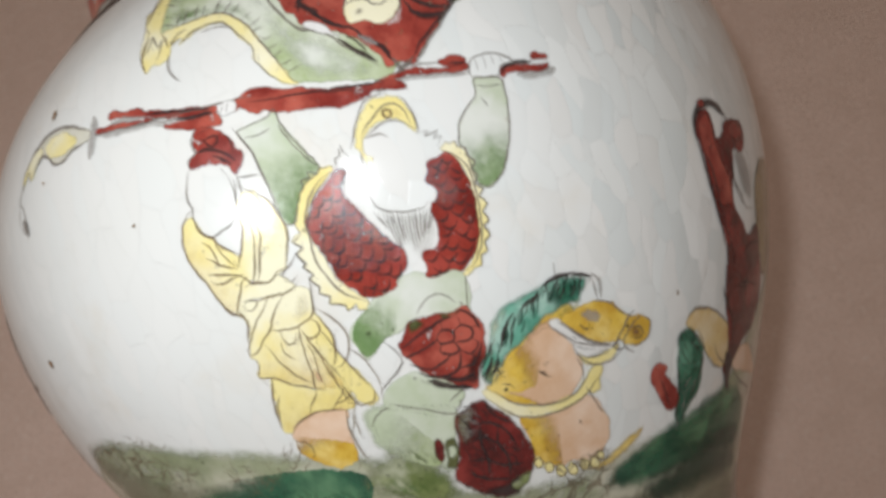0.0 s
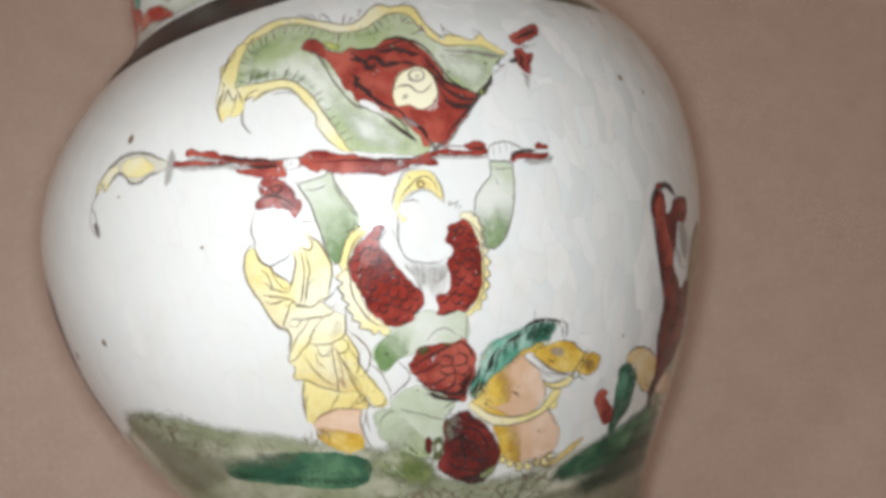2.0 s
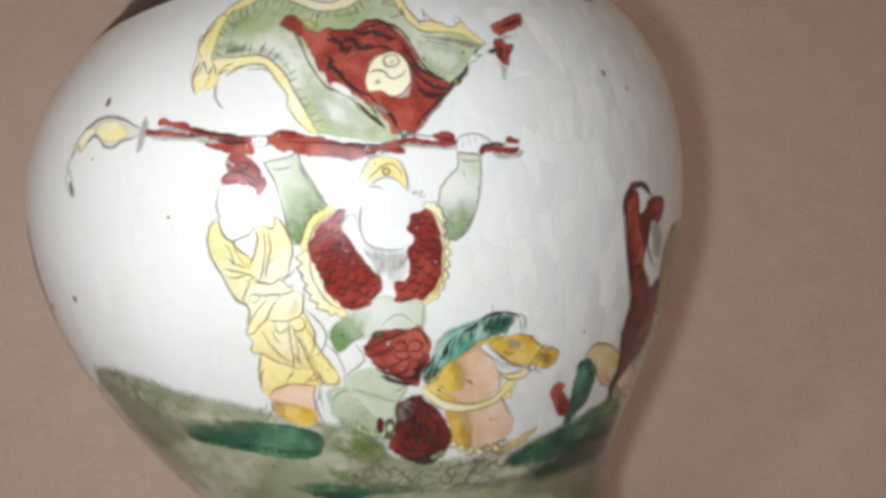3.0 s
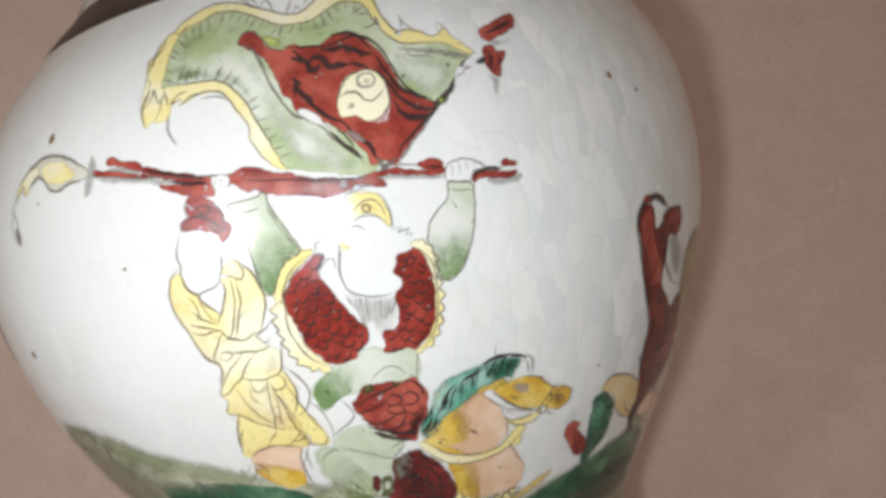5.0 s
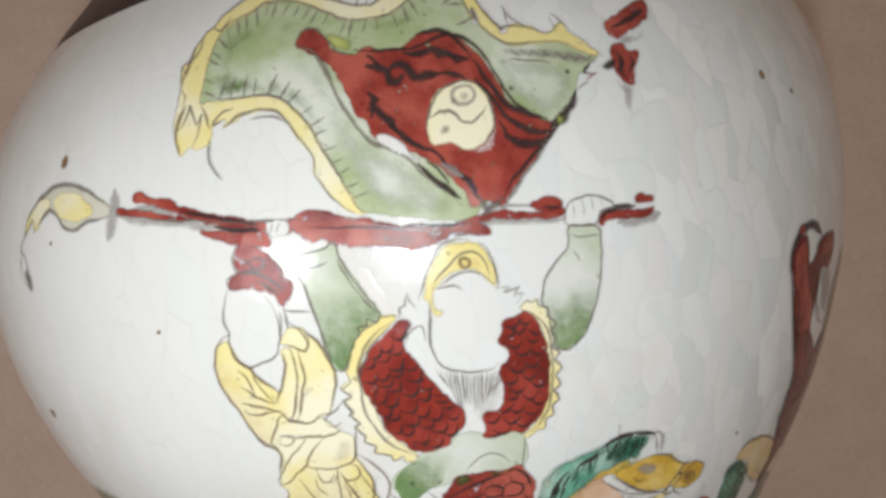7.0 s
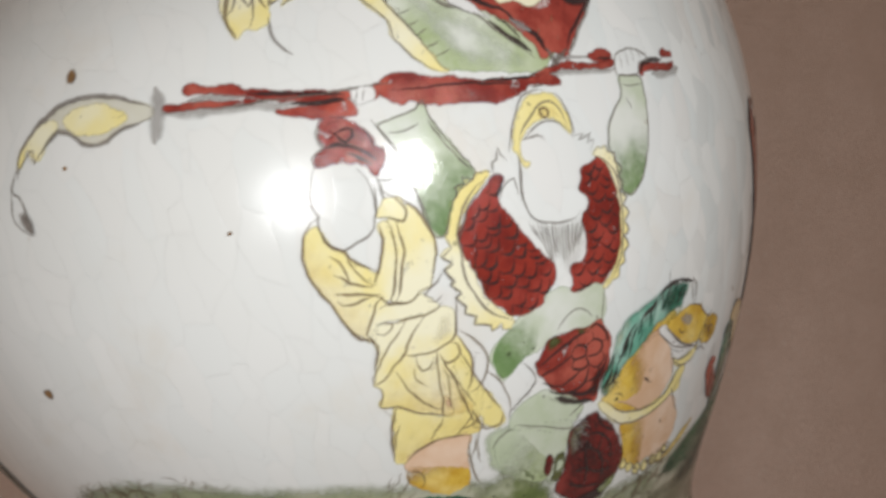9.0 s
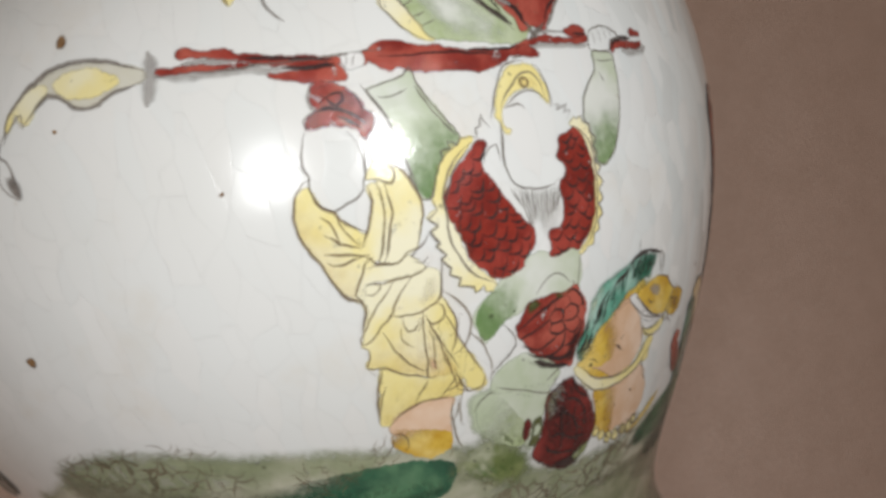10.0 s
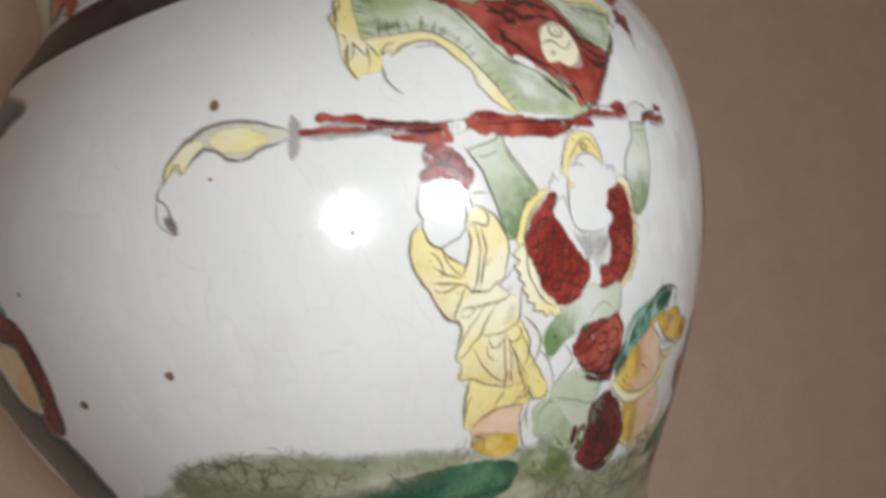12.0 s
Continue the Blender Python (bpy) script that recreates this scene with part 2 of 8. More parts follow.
GLAZE_MAT = make_glaze("crackled_white_glaze")


def make_band():
    m = Nodes("brown_biscuit_band", 0.38, 0.4)
    m.colour(m.mix(m.band(m.noise(220, 6), 0.3, 0.7), (0.022, 0.014, 0.013), (0.050, 0.030, 0.025)))
    m.bump(m.noise(500, 5), 0.0002, 0.7)
    return m.mat


def make_table():
    m = Nodes("pinkish_beige_suede_cover", 0.85, 0.2)
    broad = m.mix(m.band(m.noise(9, 4), 0.3, 0.7), (0.86, 0.659, 0.562), (0.90, 0.702, 0.605))
    blotch = m.mix(m.band(m.noise(70, 5, 0.6, 2.0), 0.35, 0.7, 0.0, 0.4), broad, (0.735, 0.55, 0.45))
    fleck = m.mix(m.band(m.noise(420, 4, 0.7, 4.0), 0.52, 0.70, 0.0, 0.6), blotch, (0.88, 0.73, 0.64))
    grit = m.mix(m.band(m.noise(950, 3, 0.7, 6.0), 0.50, 0.70, 0.0, 0.7), fleck, (0.62, 0.455, 0.37))
    m.colour(m.mix(m.band(m.noise(480, 4, 0.7, 9.0), 0.54, 0.70, 0.0, 0.65), grit, (0.95, 0.82, 0.74)))
    m.bump(m.noise(600, 5, 0.7), 0.0011, 0.9)
    m.bump(m.noise(60, 3), 0.0008, 0.3)
    return m.mat


# ---- the covered table ----
def mesh_object(name, bm, material, parent=None, label="", smooth=True):
    data = bpy.data.meshes.new(name)
    bm.to_mesh(data)
    bm.free()
    data.materials.append(material)
    if smooth:
        data.polygons.foreach_set("use_smooth", [True] * len(data.polygons))
    ob = new(name, data)
    ob.parent = parent
    return tagged(ob, label) if label else ob


def build_table():
    bm = bmesh.new()
    bmesh.ops.create_cube(bm, size=1, matrix=Matrix.Translation((0, 0, -0.02)) @ Matrix.Diagonal((1.4, 1.0, 0.04, 1)))
    bmesh.ops.bevel(bm, geom=bm.edges[:], offset=0.008, segments=3, affect="EDGES")
    ob = mesh_object("tabletop", bm, make_table())
    return tagged(ob, "pinkish beige suede-like cover lying flat on a table", "table", kind="structure")


build_table()

# ---- the vase: its outline, as height along its axis and radius, in millimetres ----
OUTLINE = [(-140, 65), (-134, 65.5), (-126, 64.3), (-118, 62), (-110, 58.8), (-103, 55.4), (-97, 53), (-91, 51.8), (-86, 51.7), (-81, 52.6), (-76, 54.6), (-70, 57.8), (-50, 69.9), (-30, 80.2), (-10, 86.9), (10, 89.3), (30, 86.6), (40, 82.0), (50, 74.4),
           (60, 63.6), (66, 56.4), (71, 52.7), (80, 51.2), (95, 49.6), (115, 49.4), (132, 52.5), (146, 58), (153, 61.5), (156, 61.5)]
HEIGHTS, RADII = (np.array(c) / 1000 for c in zip(*OUTLINE))


def slopes(x, y):
    """Tangents of a smooth curve through the outline's points."""
    d = np.diff(y) / np.diff(x)
    w = np.diff(x)
    m = np.empty(len(x))
    m[1:-1] = (d[:-1] * w[1:] + d[1:] * w[:-1]) / (w[:-1] + w[1:])
    m[0], m[-1] = d[0], d[-1]
    return m


TANGENTS = slopes(HEIGHTS, RADII)


def radius(h):
    """The vase's radius at the heights h, and its slope."""
    h = np.clip(np.asarray(h, float), HEIGHTS[0], HEIGHTS[-1])
    i = np.clip(np.searchsorted(HEIGHTS, h) - 1, 0, len(HEIGHTS) - 2)
    w = HEIGHTS[i + 1] - HEIGHTS[i]
    s = (h - HEIGHTS[i]) / w
    a, b, p, q = RADII[i], RADII[i + 1], TANGENTS[i] * w, TANGENTS[i + 1] * w
    r = a + s * (p + s * (3 * (b - a) - 2 * p - q + s * (p + q - 2 * (b - a))))
    return r, (p + s * (2 * (3 * (b - a) - 2 * p - q) + 3 * s * (p + q - 2 * (b - a)))) / w


TILT_UP = radians(9.639)
vase = new("vase")
vase.matrix_world = Matrix(((0, 1, 0, 0), (-math.sin(TILT_UP), 0, math.cos(TILT_UP), 0), (math.cos(TILT_UP), 0, math.sin(TILT_UP), 0.0876), (0, 0, 0, 1)))
tagged(vase, "white crackle-glazed porcelain vase painted with robed figures, lying on beige suede", "vase")


def lathe(name, line, material, parent, label="", steps=256):
    """A turned shell: line holds its radius and height from one end to the other."""
    bm = bmesh.new()
    rings = [[bm.verts.new((r * math.cos(a), r * math.sin(a), h)) for a in (2 * math.pi * i / steps for i in range(steps))] for r, h in line]
    for a, b in zip(rings, rings[1:]):
        for i in range(steps):
            j = (i + 1) % steps
            bm.faces.new((a[i], a[j], b[j], b[i]))
    bmesh.ops.recalc_face_normals(bm, faces=bm.faces[:])
    return mesh_object(name, bm, material, parent, label)


def build_shell():
    hs = np.linspace(HEIGHTS[0], HEIGHTS[-1], 150)
    out = list(zip(radius(hs)[0], hs))
    lip = [(0.0612, 0.1572), (0.0600, 0.1578), (0.0588, 0.1570)]
    wall = np.linspace(0.155, -0.124, 70)
    inner = [(r - 0.0042, h) for r, h in zip(radius(wall)[0], wall)]
    floor = [(0.03, -0.127), (0.0005, -0.128)]
    ring = [(0.0005, -0.132), (0.0555, -0.132), (0.0590, -0.1385), (0.0615, -0.1405), (0.0638, -0.1407)]
    return lathe("body", ring + out + lip + inner + floor, GLAZE_MAT, vase, "crackled greyish white glaze")


def build_band():
    hs = np.linspace(0.0582, 0.0672, 12)
    r = radius(hs)[0]
    swell = np.sin(np.linspace(0, math.pi, 12)) ** 0.5 * 0.0003
    line = [(a + s, h + s * 0.5) for a, s, h in zip(r, swell, hs)]
    line = [(line[0][0] - 0.001, line[0][1] - 0.0003)] + line + [(line[-1][0] - 0.001, line[-1][1])]
    return lathe("neck_band", line, make_band(), vase, "raised dark brown biscuit band")


build_shell()
build_band()


# ---- painted decoration: enamel laid on the glaze; places in millimetres round the belly and along the axis ----
ROUND = 0.0893


def on_vase(u, h, lift):
    """Points and normals on the vase's outside."""
    a = u / ROUND
    r, s = radius(h)
    n = np.stack([np.cos(a), np.sin(a), -s], 1) / np.sqrt(1 + s * s)[:, None]
    return np.stack([r * np.cos(a), r * np.sin(a), h], 1) + n * lift, n


def smooth_line(points, closed, step):
    """A hand-drawn curve through the points, at even steps."""
    p = np.array(points, float) / 1000
    n = len(p)
    out = []
    for i in range(n if closed else n - 1):
        a, b, c, d = (p[(i + k) % n] if closed else p[min(max(i + k, 0), n - 1)] for k in (-1, 0, 1, 2))
        if not (c - b).any():
            continue
        count = max(1, int(np.hypot(*(c - b)) / step))
        for k in range(count):
            s = k / count
            out.append(b + 0.5 * s * ((c - a) + s * (2 * a - 5 * b + 4 * c - d + s * (3 * (b - c) + d - a))))
    if not closed:
        out.append(p[-1])
    return np.array(out)


def unevenly(line, amount, seed):
    """The slight wobble of a brush."""
    off = np.array([[noise.noise((x * f, y * f, seed + k)) * g for k in (0.0, 9.0)] for f, g in ((380, 1.0), (1300, 0.6), (2600, 0.5)) for x, y in line])
    return line + off.reshape(3, -1, 2).sum(0) * amount


def inside(points, line):
    x, y = points[:, 0], points[:, 1]
    hit = np.zeros(len(points), bool)
    for (x0, y0), (x1, y1) in zip(line, np.roll(line, -1, 0)):
        cross = (y0 > y) != (y1 > y)
        hit ^= cross & (x < (x1 - x0) * (y - y0) / (y1 - y0 if y1 != y0 else 1e-12) + x0)
    return hit


def from_edge(points, line):
    a, b = line, np.roll(line, -1, 0)
    d = b - a
    best = np.full(len(points), 1.0)
    for p, v in zip(a, d):
        s = np.clip(((points - p) @ v) / (v @ v + 1e-15), 0, 1)
        best = np.minimum(best, np.hypot(*(points - p - s[:, None] * v).T))
    return best


def patch_geometry(points, soft, seed):
    """A filled outline as triangles, with how thickly each corner is covered."""
    from mathutils.geometry import delaunay_2d_cdt
    step = 0.0004 if soft < 0.001 else 0.0012
    line = unevenly(smooth_line(points, True, step), 0.00035, seed)
    if 0.0003 < soft < 0.0007:
        way = np.roll(line, -1, 0) - np.roll(line, 1, 0)
        way /= np.hypot(way[:, 0], way[:, 1])[:, None] + 1e-12
        area = np.sum(line[:, 0] * np.roll(line[:, 1], -1) - np.roll(line[:, 0], -1) * line[:, 1])
        line = line + np.stack([way[:, 1], -way[:, 0]], 1) * soft * (0.55 if area > 0 else -0.55)
    size = line.max(0) - line.min(0)
    gap = 0.0018 if max(size) < 0.05 else 0.0024
    if soft > 0.0003:
        gap = min(max(soft * 0.5, 0.00042), 0.0018)
    xs, ys = np.arange(line[:, 0].min(), line[:, 0].max(), gap), np.arange(line[:, 1].min(), line[:, 1].max(), gap * 0.87)
    grid = np.array([(x + (j % 2) * gap / 2, y) for j, y in enumerate(ys) for x in xs] or [tuple(line.mean(0))])
    grid = grid[inside(grid, line)]
    if len(grid):
        grid = grid[from_edge(grid, line) > gap * 0.4]
    every = np.vstack([line, grid]) if len(grid) else line
    n = len(line)
    verts, _, faces, *_ = delaunay_2d_cdt([Vector(p) for p in every], [(i, (i + 1) % n) for i in range(n)], [], 1, 1e-7)
    flat = np.array([tuple(v) for v in verts])
    cover = np.clip(from_edge(flat, line) / soft, 0, 1) if soft > 0.0003 else np.ones(len(flat))
    return flat, faces, cover


def run_geometry(points, turn, length, seed):
    """A filled outline whose enamel runs from nothing to full along one direction, given in degrees, over so many millimetres."""
    flat, faces, _ = patch_geometry(points, 0.00025, seed)
    along = flat @ np.array([math.cos(radians(turn)), math.sin(radians(turn))])
    return flat, faces, np.clip((along - along.min()) / (length / 1000), 0, 1) * 0.999


def stroke_geometry(points, width, closed, seed):
    """A brush stroke as a ribbon, thinner towards its ends."""
    line = unevenly(smooth_line(points, closed, 0.0006), 0.0002, seed)
    if closed:
        line = np.vstack([line, line[:1]])
    way = np.gradient(line, axis=0)
    way /= np.hypot(way[:, 0], way[:, 1])[:, None] + 1e-12
    side = np.stack([-way[:, 1], way[:, 0]], 1)
    n = len(line)
    taper = np.ones(n) if closed else np.clip(np.minimum(np.arange(n), np.arange(n)[::-1]) / max(2.0, n * 0.18), 0.25, 1)
    wide = np.array([width * 1.08 * (1 + 0.55 * noise.noise((x * 260, y * 260, seed + 3.0))) for x, y in line]) * taper / 2
    flat = np.vstack([line + side * wide[:, None], line, line - side * wide[:, None]])
    faces = [f for i in range(n - 1) for f in ((n + i, n + i + 1, i + 1, i), (2 * n + i, 2 * n + i + 1, n + i + 1, n + i))]
    cover = np.concatenate([np.full(n, 0.08), np.ones(n), np.full(n, 0.08)])
    return flat, faces, cover


class Motif:
    """One painted motif, gathered from patches and strokes of enamel."""

    def __init__(self, name, paint, layer):
        self.name, self.paint, self.layer, self.kind, self.line = name, paint, layer, "", False
        self.flat, self.faces, self.cover, self.count = [], [], [], 0

    def add(self, flat, faces, cover):
        self.faces += [tuple(i + self.count for i in f) for f in faces]
        self.flat.append(flat)
        self.cover.append(cover)
        self.count += len(flat)

    def finish(self):
        flat = np.vstack(self.flat)
        co, normals = on_vase(flat[:, 0], flat[:, 1], 0.00005 + 0.00005 * self.layer)
        data = bpy.data.meshes.new(self.name)
        data.from_pydata(co.tolist(), [], self.faces)
        data.materials.append(PAINT[self.paint])
        data.polygons.foreach_set("use_smooth", [True] * len(data.polygons))
        data.attributes.new("cover", "FLOAT", "POINT").data.foreach_set("value", np.concatenate(self.cover))
        centre = [p.normal.dot(Vector(normals[p.vertices[0]])) for p in data.polygons]
        if sum(centre) < 0:
            data.flip_normals()
        data.normals_split_custom_set_from_vertices(normals.tolist())
        ob = new(self.name, data)
        first = self.name.split("_")[0]
        ob.parent = FILLS.get(first, vase) if self.line else vase
        if not self.line:
            FILLS.setdefault(first, ob)
        tagged(ob, PAINT[self.paint].name.replace("_", " "), kind=self.kind)


DRAWN, FILLS = [], {}


def fill(name, paint, layer, *points, soft=0.5):
    """One patch of enamel."""
    m = Motif(name, paint, layer)
    m.add(*patch_geometry(points, soft / 1000, len(DRAWN) * 0.37))
    DRAWN.append(m)


def stroke(name, paint, layer, width, *points, closed=False):
    """One brush stroke."""
    m = Motif(name, paint, layer)
    m.add(*stroke_geometry(points, width / 1000, closed, len(DRAWN) * 0.37))
    m.line = True
    DRAWN.append(m)


def jag(*points):
    """The points of a toothed edge, whose corners stay sharp."""
    return [p for q in points for p in (q, q)]


def scales(name, layer, turn, wide, *points):
    """Rows of scallops drawn over a patch of armour."""
    m = Motif(name, "dark_line", layer)
    line = smooth_line(points, True, 0.001)
    mid = line.mean(0)
    c, s = math.cos(turn), math.sin(turn)
    for row in range(-18, 19):
        for k in range(-12, 13):
            x0, y0 = (k + row % 2 * 0.5 + random.uniform(-0.24, 0.24)) * wide, row * wide * 0.62 + random.uniform(-0.2, 0.2) * wide
            arc = []
            for t in np.linspace(-1, 1, 7):
                x, y = x0 + t * wide * 0.52, y0 - wide * 0.45 * (1 - t * t)
                arc.append((mid[0] * 1000 + c * x - s * y, mid[1] * 1000 + s * x + c * y))
            there = inside(np.array(arc) / 1000, line)
            arc = [p for p, ok in zip(arc, there) if ok]
            if len(arc) > 2:
                m.add(*stroke_geometry(arc, 0.00055, False, row * 3.1 + k))
    DRAWN.append(m)
    m.kind, m.line = "stuff", True


def run(name, paint, layer, turn, length, *points):
    """One patch of enamel that gathers towards one side."""
    m = Motif(name, paint, layer)
    m.add(*run_geometry(points, turn, length, len(DRAWN) * 0.37))
    DRAWN.append(m)


def hatch(name, paint, layer, count, length, width, turn, *points):
    """Short loose strokes of one lie, scattered inside an outline."""
    m = Motif(name, paint, layer)
    line = smooth_line(points, True, 0.001)
    lo, hi = line.min(0), line.max(0)
    while count:
        p = np.array([random.uniform(lo[0], hi[0]), random.uniform(lo[1], hi[1])])
        a = turn + random.uniform(-0.6, 0.6)
        n = length / 1000 * random.uniform(0.5, 1.2)
        pts = np.array([p + n * (k - 0.5) * np.array([math.cos(a + 0.5 * k), math.sin(a + 0.5 * k)]) for k in (0, 0.35, 0.7, 1)])
        if inside(pts, line).all():
            m.add(*stroke_geometry(pts * 1000, width / 1000 * random.uniform(0.6, 1.3), False, count * 0.7))
        count -= 1
    m.kind, m.line = "stuff", True
    if m.count:
        DRAWN.append(m)

fill("banner_heart", "iron_red", 4, (-8.9, 43.9), (-7.1, 45.5), (-5.5, 45.1), (-4.3, 43.4), (-3.2, 41.5), (-1.1, 40.6), (1.3, 41.1), (3.5, 40), (6, 40), (8.9, 40.9), (11.5, 40.9), (14.1, 39.9), (15.9, 37.6), (16.9, 34.7), (17.8, 31.3), (18.7, 28.7), (21.1, 27), (22.9, 25.5), (21.7, 23.8), (19.5, 22.1), (17.4, 20.4), (15.3, 18.7), (13.4, 17.2), (11.7, 18.3), (9.8, 18.1), (9.2, 20.3), (7.6, 22.6), (6.2, 24.4), (4.4, 26.3), (2.1, 27.5), (-0.5, 29.4), (-0.7, 31.7), (-2, 33.1), (-2.6, 35.5), (-3.3, 37.9), (-4.5, 40.1), (-6.3, 41.9), (-8.3, 43))
fill("banner_chip", "glaze_patch", 5, (-0, 29.8), (2.4, 28.7), (3.4, 26.8), (4.5, 25.2), (1.9, 27), (0.1, 28.9))


fill("shaft", "iron_red", 3, (-37.5, 29.4), (-35.9, 30), (-33.1, 28.7), (-30.2, 27.8), (-29.4, 26.9), (-24.8, 25.3), (-20.6, 23.6), (-17.2, 22.3), (-17.3, 21.3), (-22.5, 22.9), (-28.7, 25.5), (-33.4, 27.8), (-37, 29))
fill("shaft", "iron_red", 3, (-40.4, 28.5), (-38.8, 28.4), (-33.7, 26.9), (-29.8, 25.7), (-28.2, 24.7), (-34, 26.3), (-39.9, 27.7))
fill("shaft", "iron_red", 3, (-26.8, 23), (-24.2, 22.8), (-19.6, 22), (-17.3, 21.2), (-17.1, 20), (-17.3, 19.3), (-20.4, 20), (-23.2, 21), (-25.6, 22.1))
fill("shaft", "iron_red", 3, (-14.5, 21.5), (-13.8, 22.2), (-13.3, 21.9), (-13.6, 20.8), (-14.5, 20.6))
fill("shaft", "iron_red", 3, (-13.8, 21.5), (-12.4, 22.3), (-10.4, 22.3), (-7.3, 21), (-3.8, 19.7), (-0.5, 18), (3.1, 17.2), (5.5, 16.4), (8.8, 16.1), (10.8, 14.8), (11, 14), (9.4, 14), (6.4, 15.3), (4.7, 14.7), (1.6, 14.5), (-1.2, 15.3), (-4.6, 16.6), (-8.2, 17.5), (-10.2, 18.8), (-11.6, 18.7), (-13, 20.1))
fill("shaft", "iron_red", 3, (7, 16.5), (10.5, 16.7), (14.2, 16.2), (17.9, 15.1), (21.1, 14.9), (20.9, 13.7), (17, 14.6), (12.5, 15.6), (8.8, 15.8))
fill("shaft", "iron_red", 3, (16.8, 16.1), (19.1, 16.5), (21, 16), (21.4, 15.2), (20.7, 14.8), (18.3, 15.2))
fill("shaft", "iron_red", 3, (25.7, 11.4), (26.6, 12.6), (28.5, 12.3), (32.3, 11.3), (34.3, 10.9), (33.6, 10.1), (30.3, 10.7), (27.4, 11.5), (26.1, 10.9))
fill("shaft", "iron_red", 3, (31.8, 12.9), (33.2, 13.1), (35, 12.2), (34.5, 11.7), (32.1, 12.3))
stroke("shaft_shade", "dark_line", 4, 0.57, (-29.5, 26.5), (-25, 24.8), (-20.7, 23.3), (-17.9, 22.1))
stroke("shaft_shade", "dark_line", 4, 0.74, (-24.7, 23.4), (-21.9, 22.4), (-18.1, 21.6))
stroke("shaft_shade", "dark_line", 4, 0.36, (-12.2, 20.7), (-8.6, 19.8), (-3.7, 18.7), (1.4, 17.1), (4.9, 15.8))
stroke("shaft_shade", "dark_line", 4, 0.82, (26.1, 11.3), (27, 12.4), (29, 12.6), (31.6, 12))
stroke("shaft_shade", "dark_line", 4, 0.74, (18.4, 15.5), (21, 14.7))
stroke("shaft_shade", "dark_line", 4, 0.45, (-0.4, 18.1), (3, 17.1), (6.6, 16.4), (8.2, 16.6))
stroke("shaft_shade", "grey_wash", 2, 1.7, (-41.1, 27.9), (-34.1, 26), (-29, 24.7), (-24, 23.1))
stroke("shaft_shade", "grey_wash", 4, 1.0, (-36.9, 28.2), (-33.5, 27.4), (-30.7, 26.5), (-29.6, 26.3))
stroke("shaft_shade", "grey_wash", 2, 1.2, (8.7, 15.7), (12.5, 15.3), (17.6, 14), (21.5, 13.1))
stroke("shaft_shade", "grey_wash", 2, 0.7, (11.4, 17.2), (14.4, 16.9), (18.1, 15.9))
stroke("shaft_shade", "grey_wash", 2, 2.0, (28.5, 10.6), (31.9, 9.9), (35.3, 10))
stroke("shaft_shade", "grey_line", 4, 0.43, (-35.4, 26.7), (-31.1, 25.4), (-16.1, 22.5), (-11.4, 21.5))
stroke("shaft_tie", "grey_line", 5, 1.1, (10.8, 19.1), (11.6, 16.4))
stroke("shaft_tie", "grey_line", 5, 1.1, (14, 18.1), (10.5, 16.6))

stroke("blade_edge", "grey_line", 3, 0.82, (-64.5, 27.5), (-62.9, 30.1), (-59.4, 32.3), (-55.3, 33.6), (-50.9, 33.5), (-46.8, 32.1), (-41.8, 29.2))
stroke("blade_edge", "grey_line", 3, 0.74, (-61, 27.9), (-58.7, 29.4), (-56.1, 30.6), (-53.7, 29.3), (-52.4, 27.8), (-49.6, 27.1), (-46.5, 27.7), (-42.3, 27.7))
stroke("blade_edge", "grey_line", 3, 0.36, (-61, 27.8), (-61, 29.8), (-62.7, 28.8), (-64.8, 26.8))
stroke("blade_edge", "grey_wash", 3, 2.0, (-40.5, 31.3), (-41, 28.7), (-41.8, 26.8), (-42.8, 24.5))
stroke("blade_edge", "grey_line", 3, 0.66, (-64.5, 27.9), (-65.9, 25.6), (-64.9, 24.7), (-64.3, 22.3), (-64.1, 19.5))
stroke("blade_edge", "grey_line", 3, 0.36, (-65.9, 25.6), (-66.9, 22.8), (-66.4, 21), (-64.5, 19.2))
fill("blade_edge", "grey_wash", 3, (-65.9, 22.8), (-64.1, 22.2), (-63.7, 18.9), (-65.5, 19.9), soft=0.8)

fill("sleeve", "pale_green", 2, (21.6, 12), (25.5, 10.8), (25.3, 7.7), (24, 3.3), (22.4, -0.3), (20.4, -3), (18, -4.3), (16.5, -3.6), (16.1, -1.2), (16.2, 1.7), (15.5, 3.5), (16.9, 6.3), (19.1, 8.4), (20.8, 9.8))
stroke("sleeve_line", "grey_line", 4, 0.33, (21.6, 12), (25.5, 10.8), (25.3, 7.7), (24, 3.3), (22.4, -0.3), (20.4, -3), (18, -4.3), (16.5, -3.6), (16.1, -1.2), (16.2, 1.7), (15.5, 3.5), (16.9, 6.3), (19.1, 8.4), (20.8, 9.8), closed=True)
stroke("sleeve_line", "grey_line", 4, 0.30, (21.3, 10.9), (23.2, 10.1), (25.6, 9.7))
stroke("sleeve_line", "dark_line", 4, 0.41, (21.4, 8.9), (21.7, 7.9), (21.8, 7.2))

stroke("hand_shape", "grey_line", 4, 0.33, (21.4, 12.4), (21.6, 14.3), (22.9, 15.3), (25.3, 15.2), (27.6, 14.1), (28.6, 12.7), (26.4, 12.8), (25.2, 11.3), closed=True)

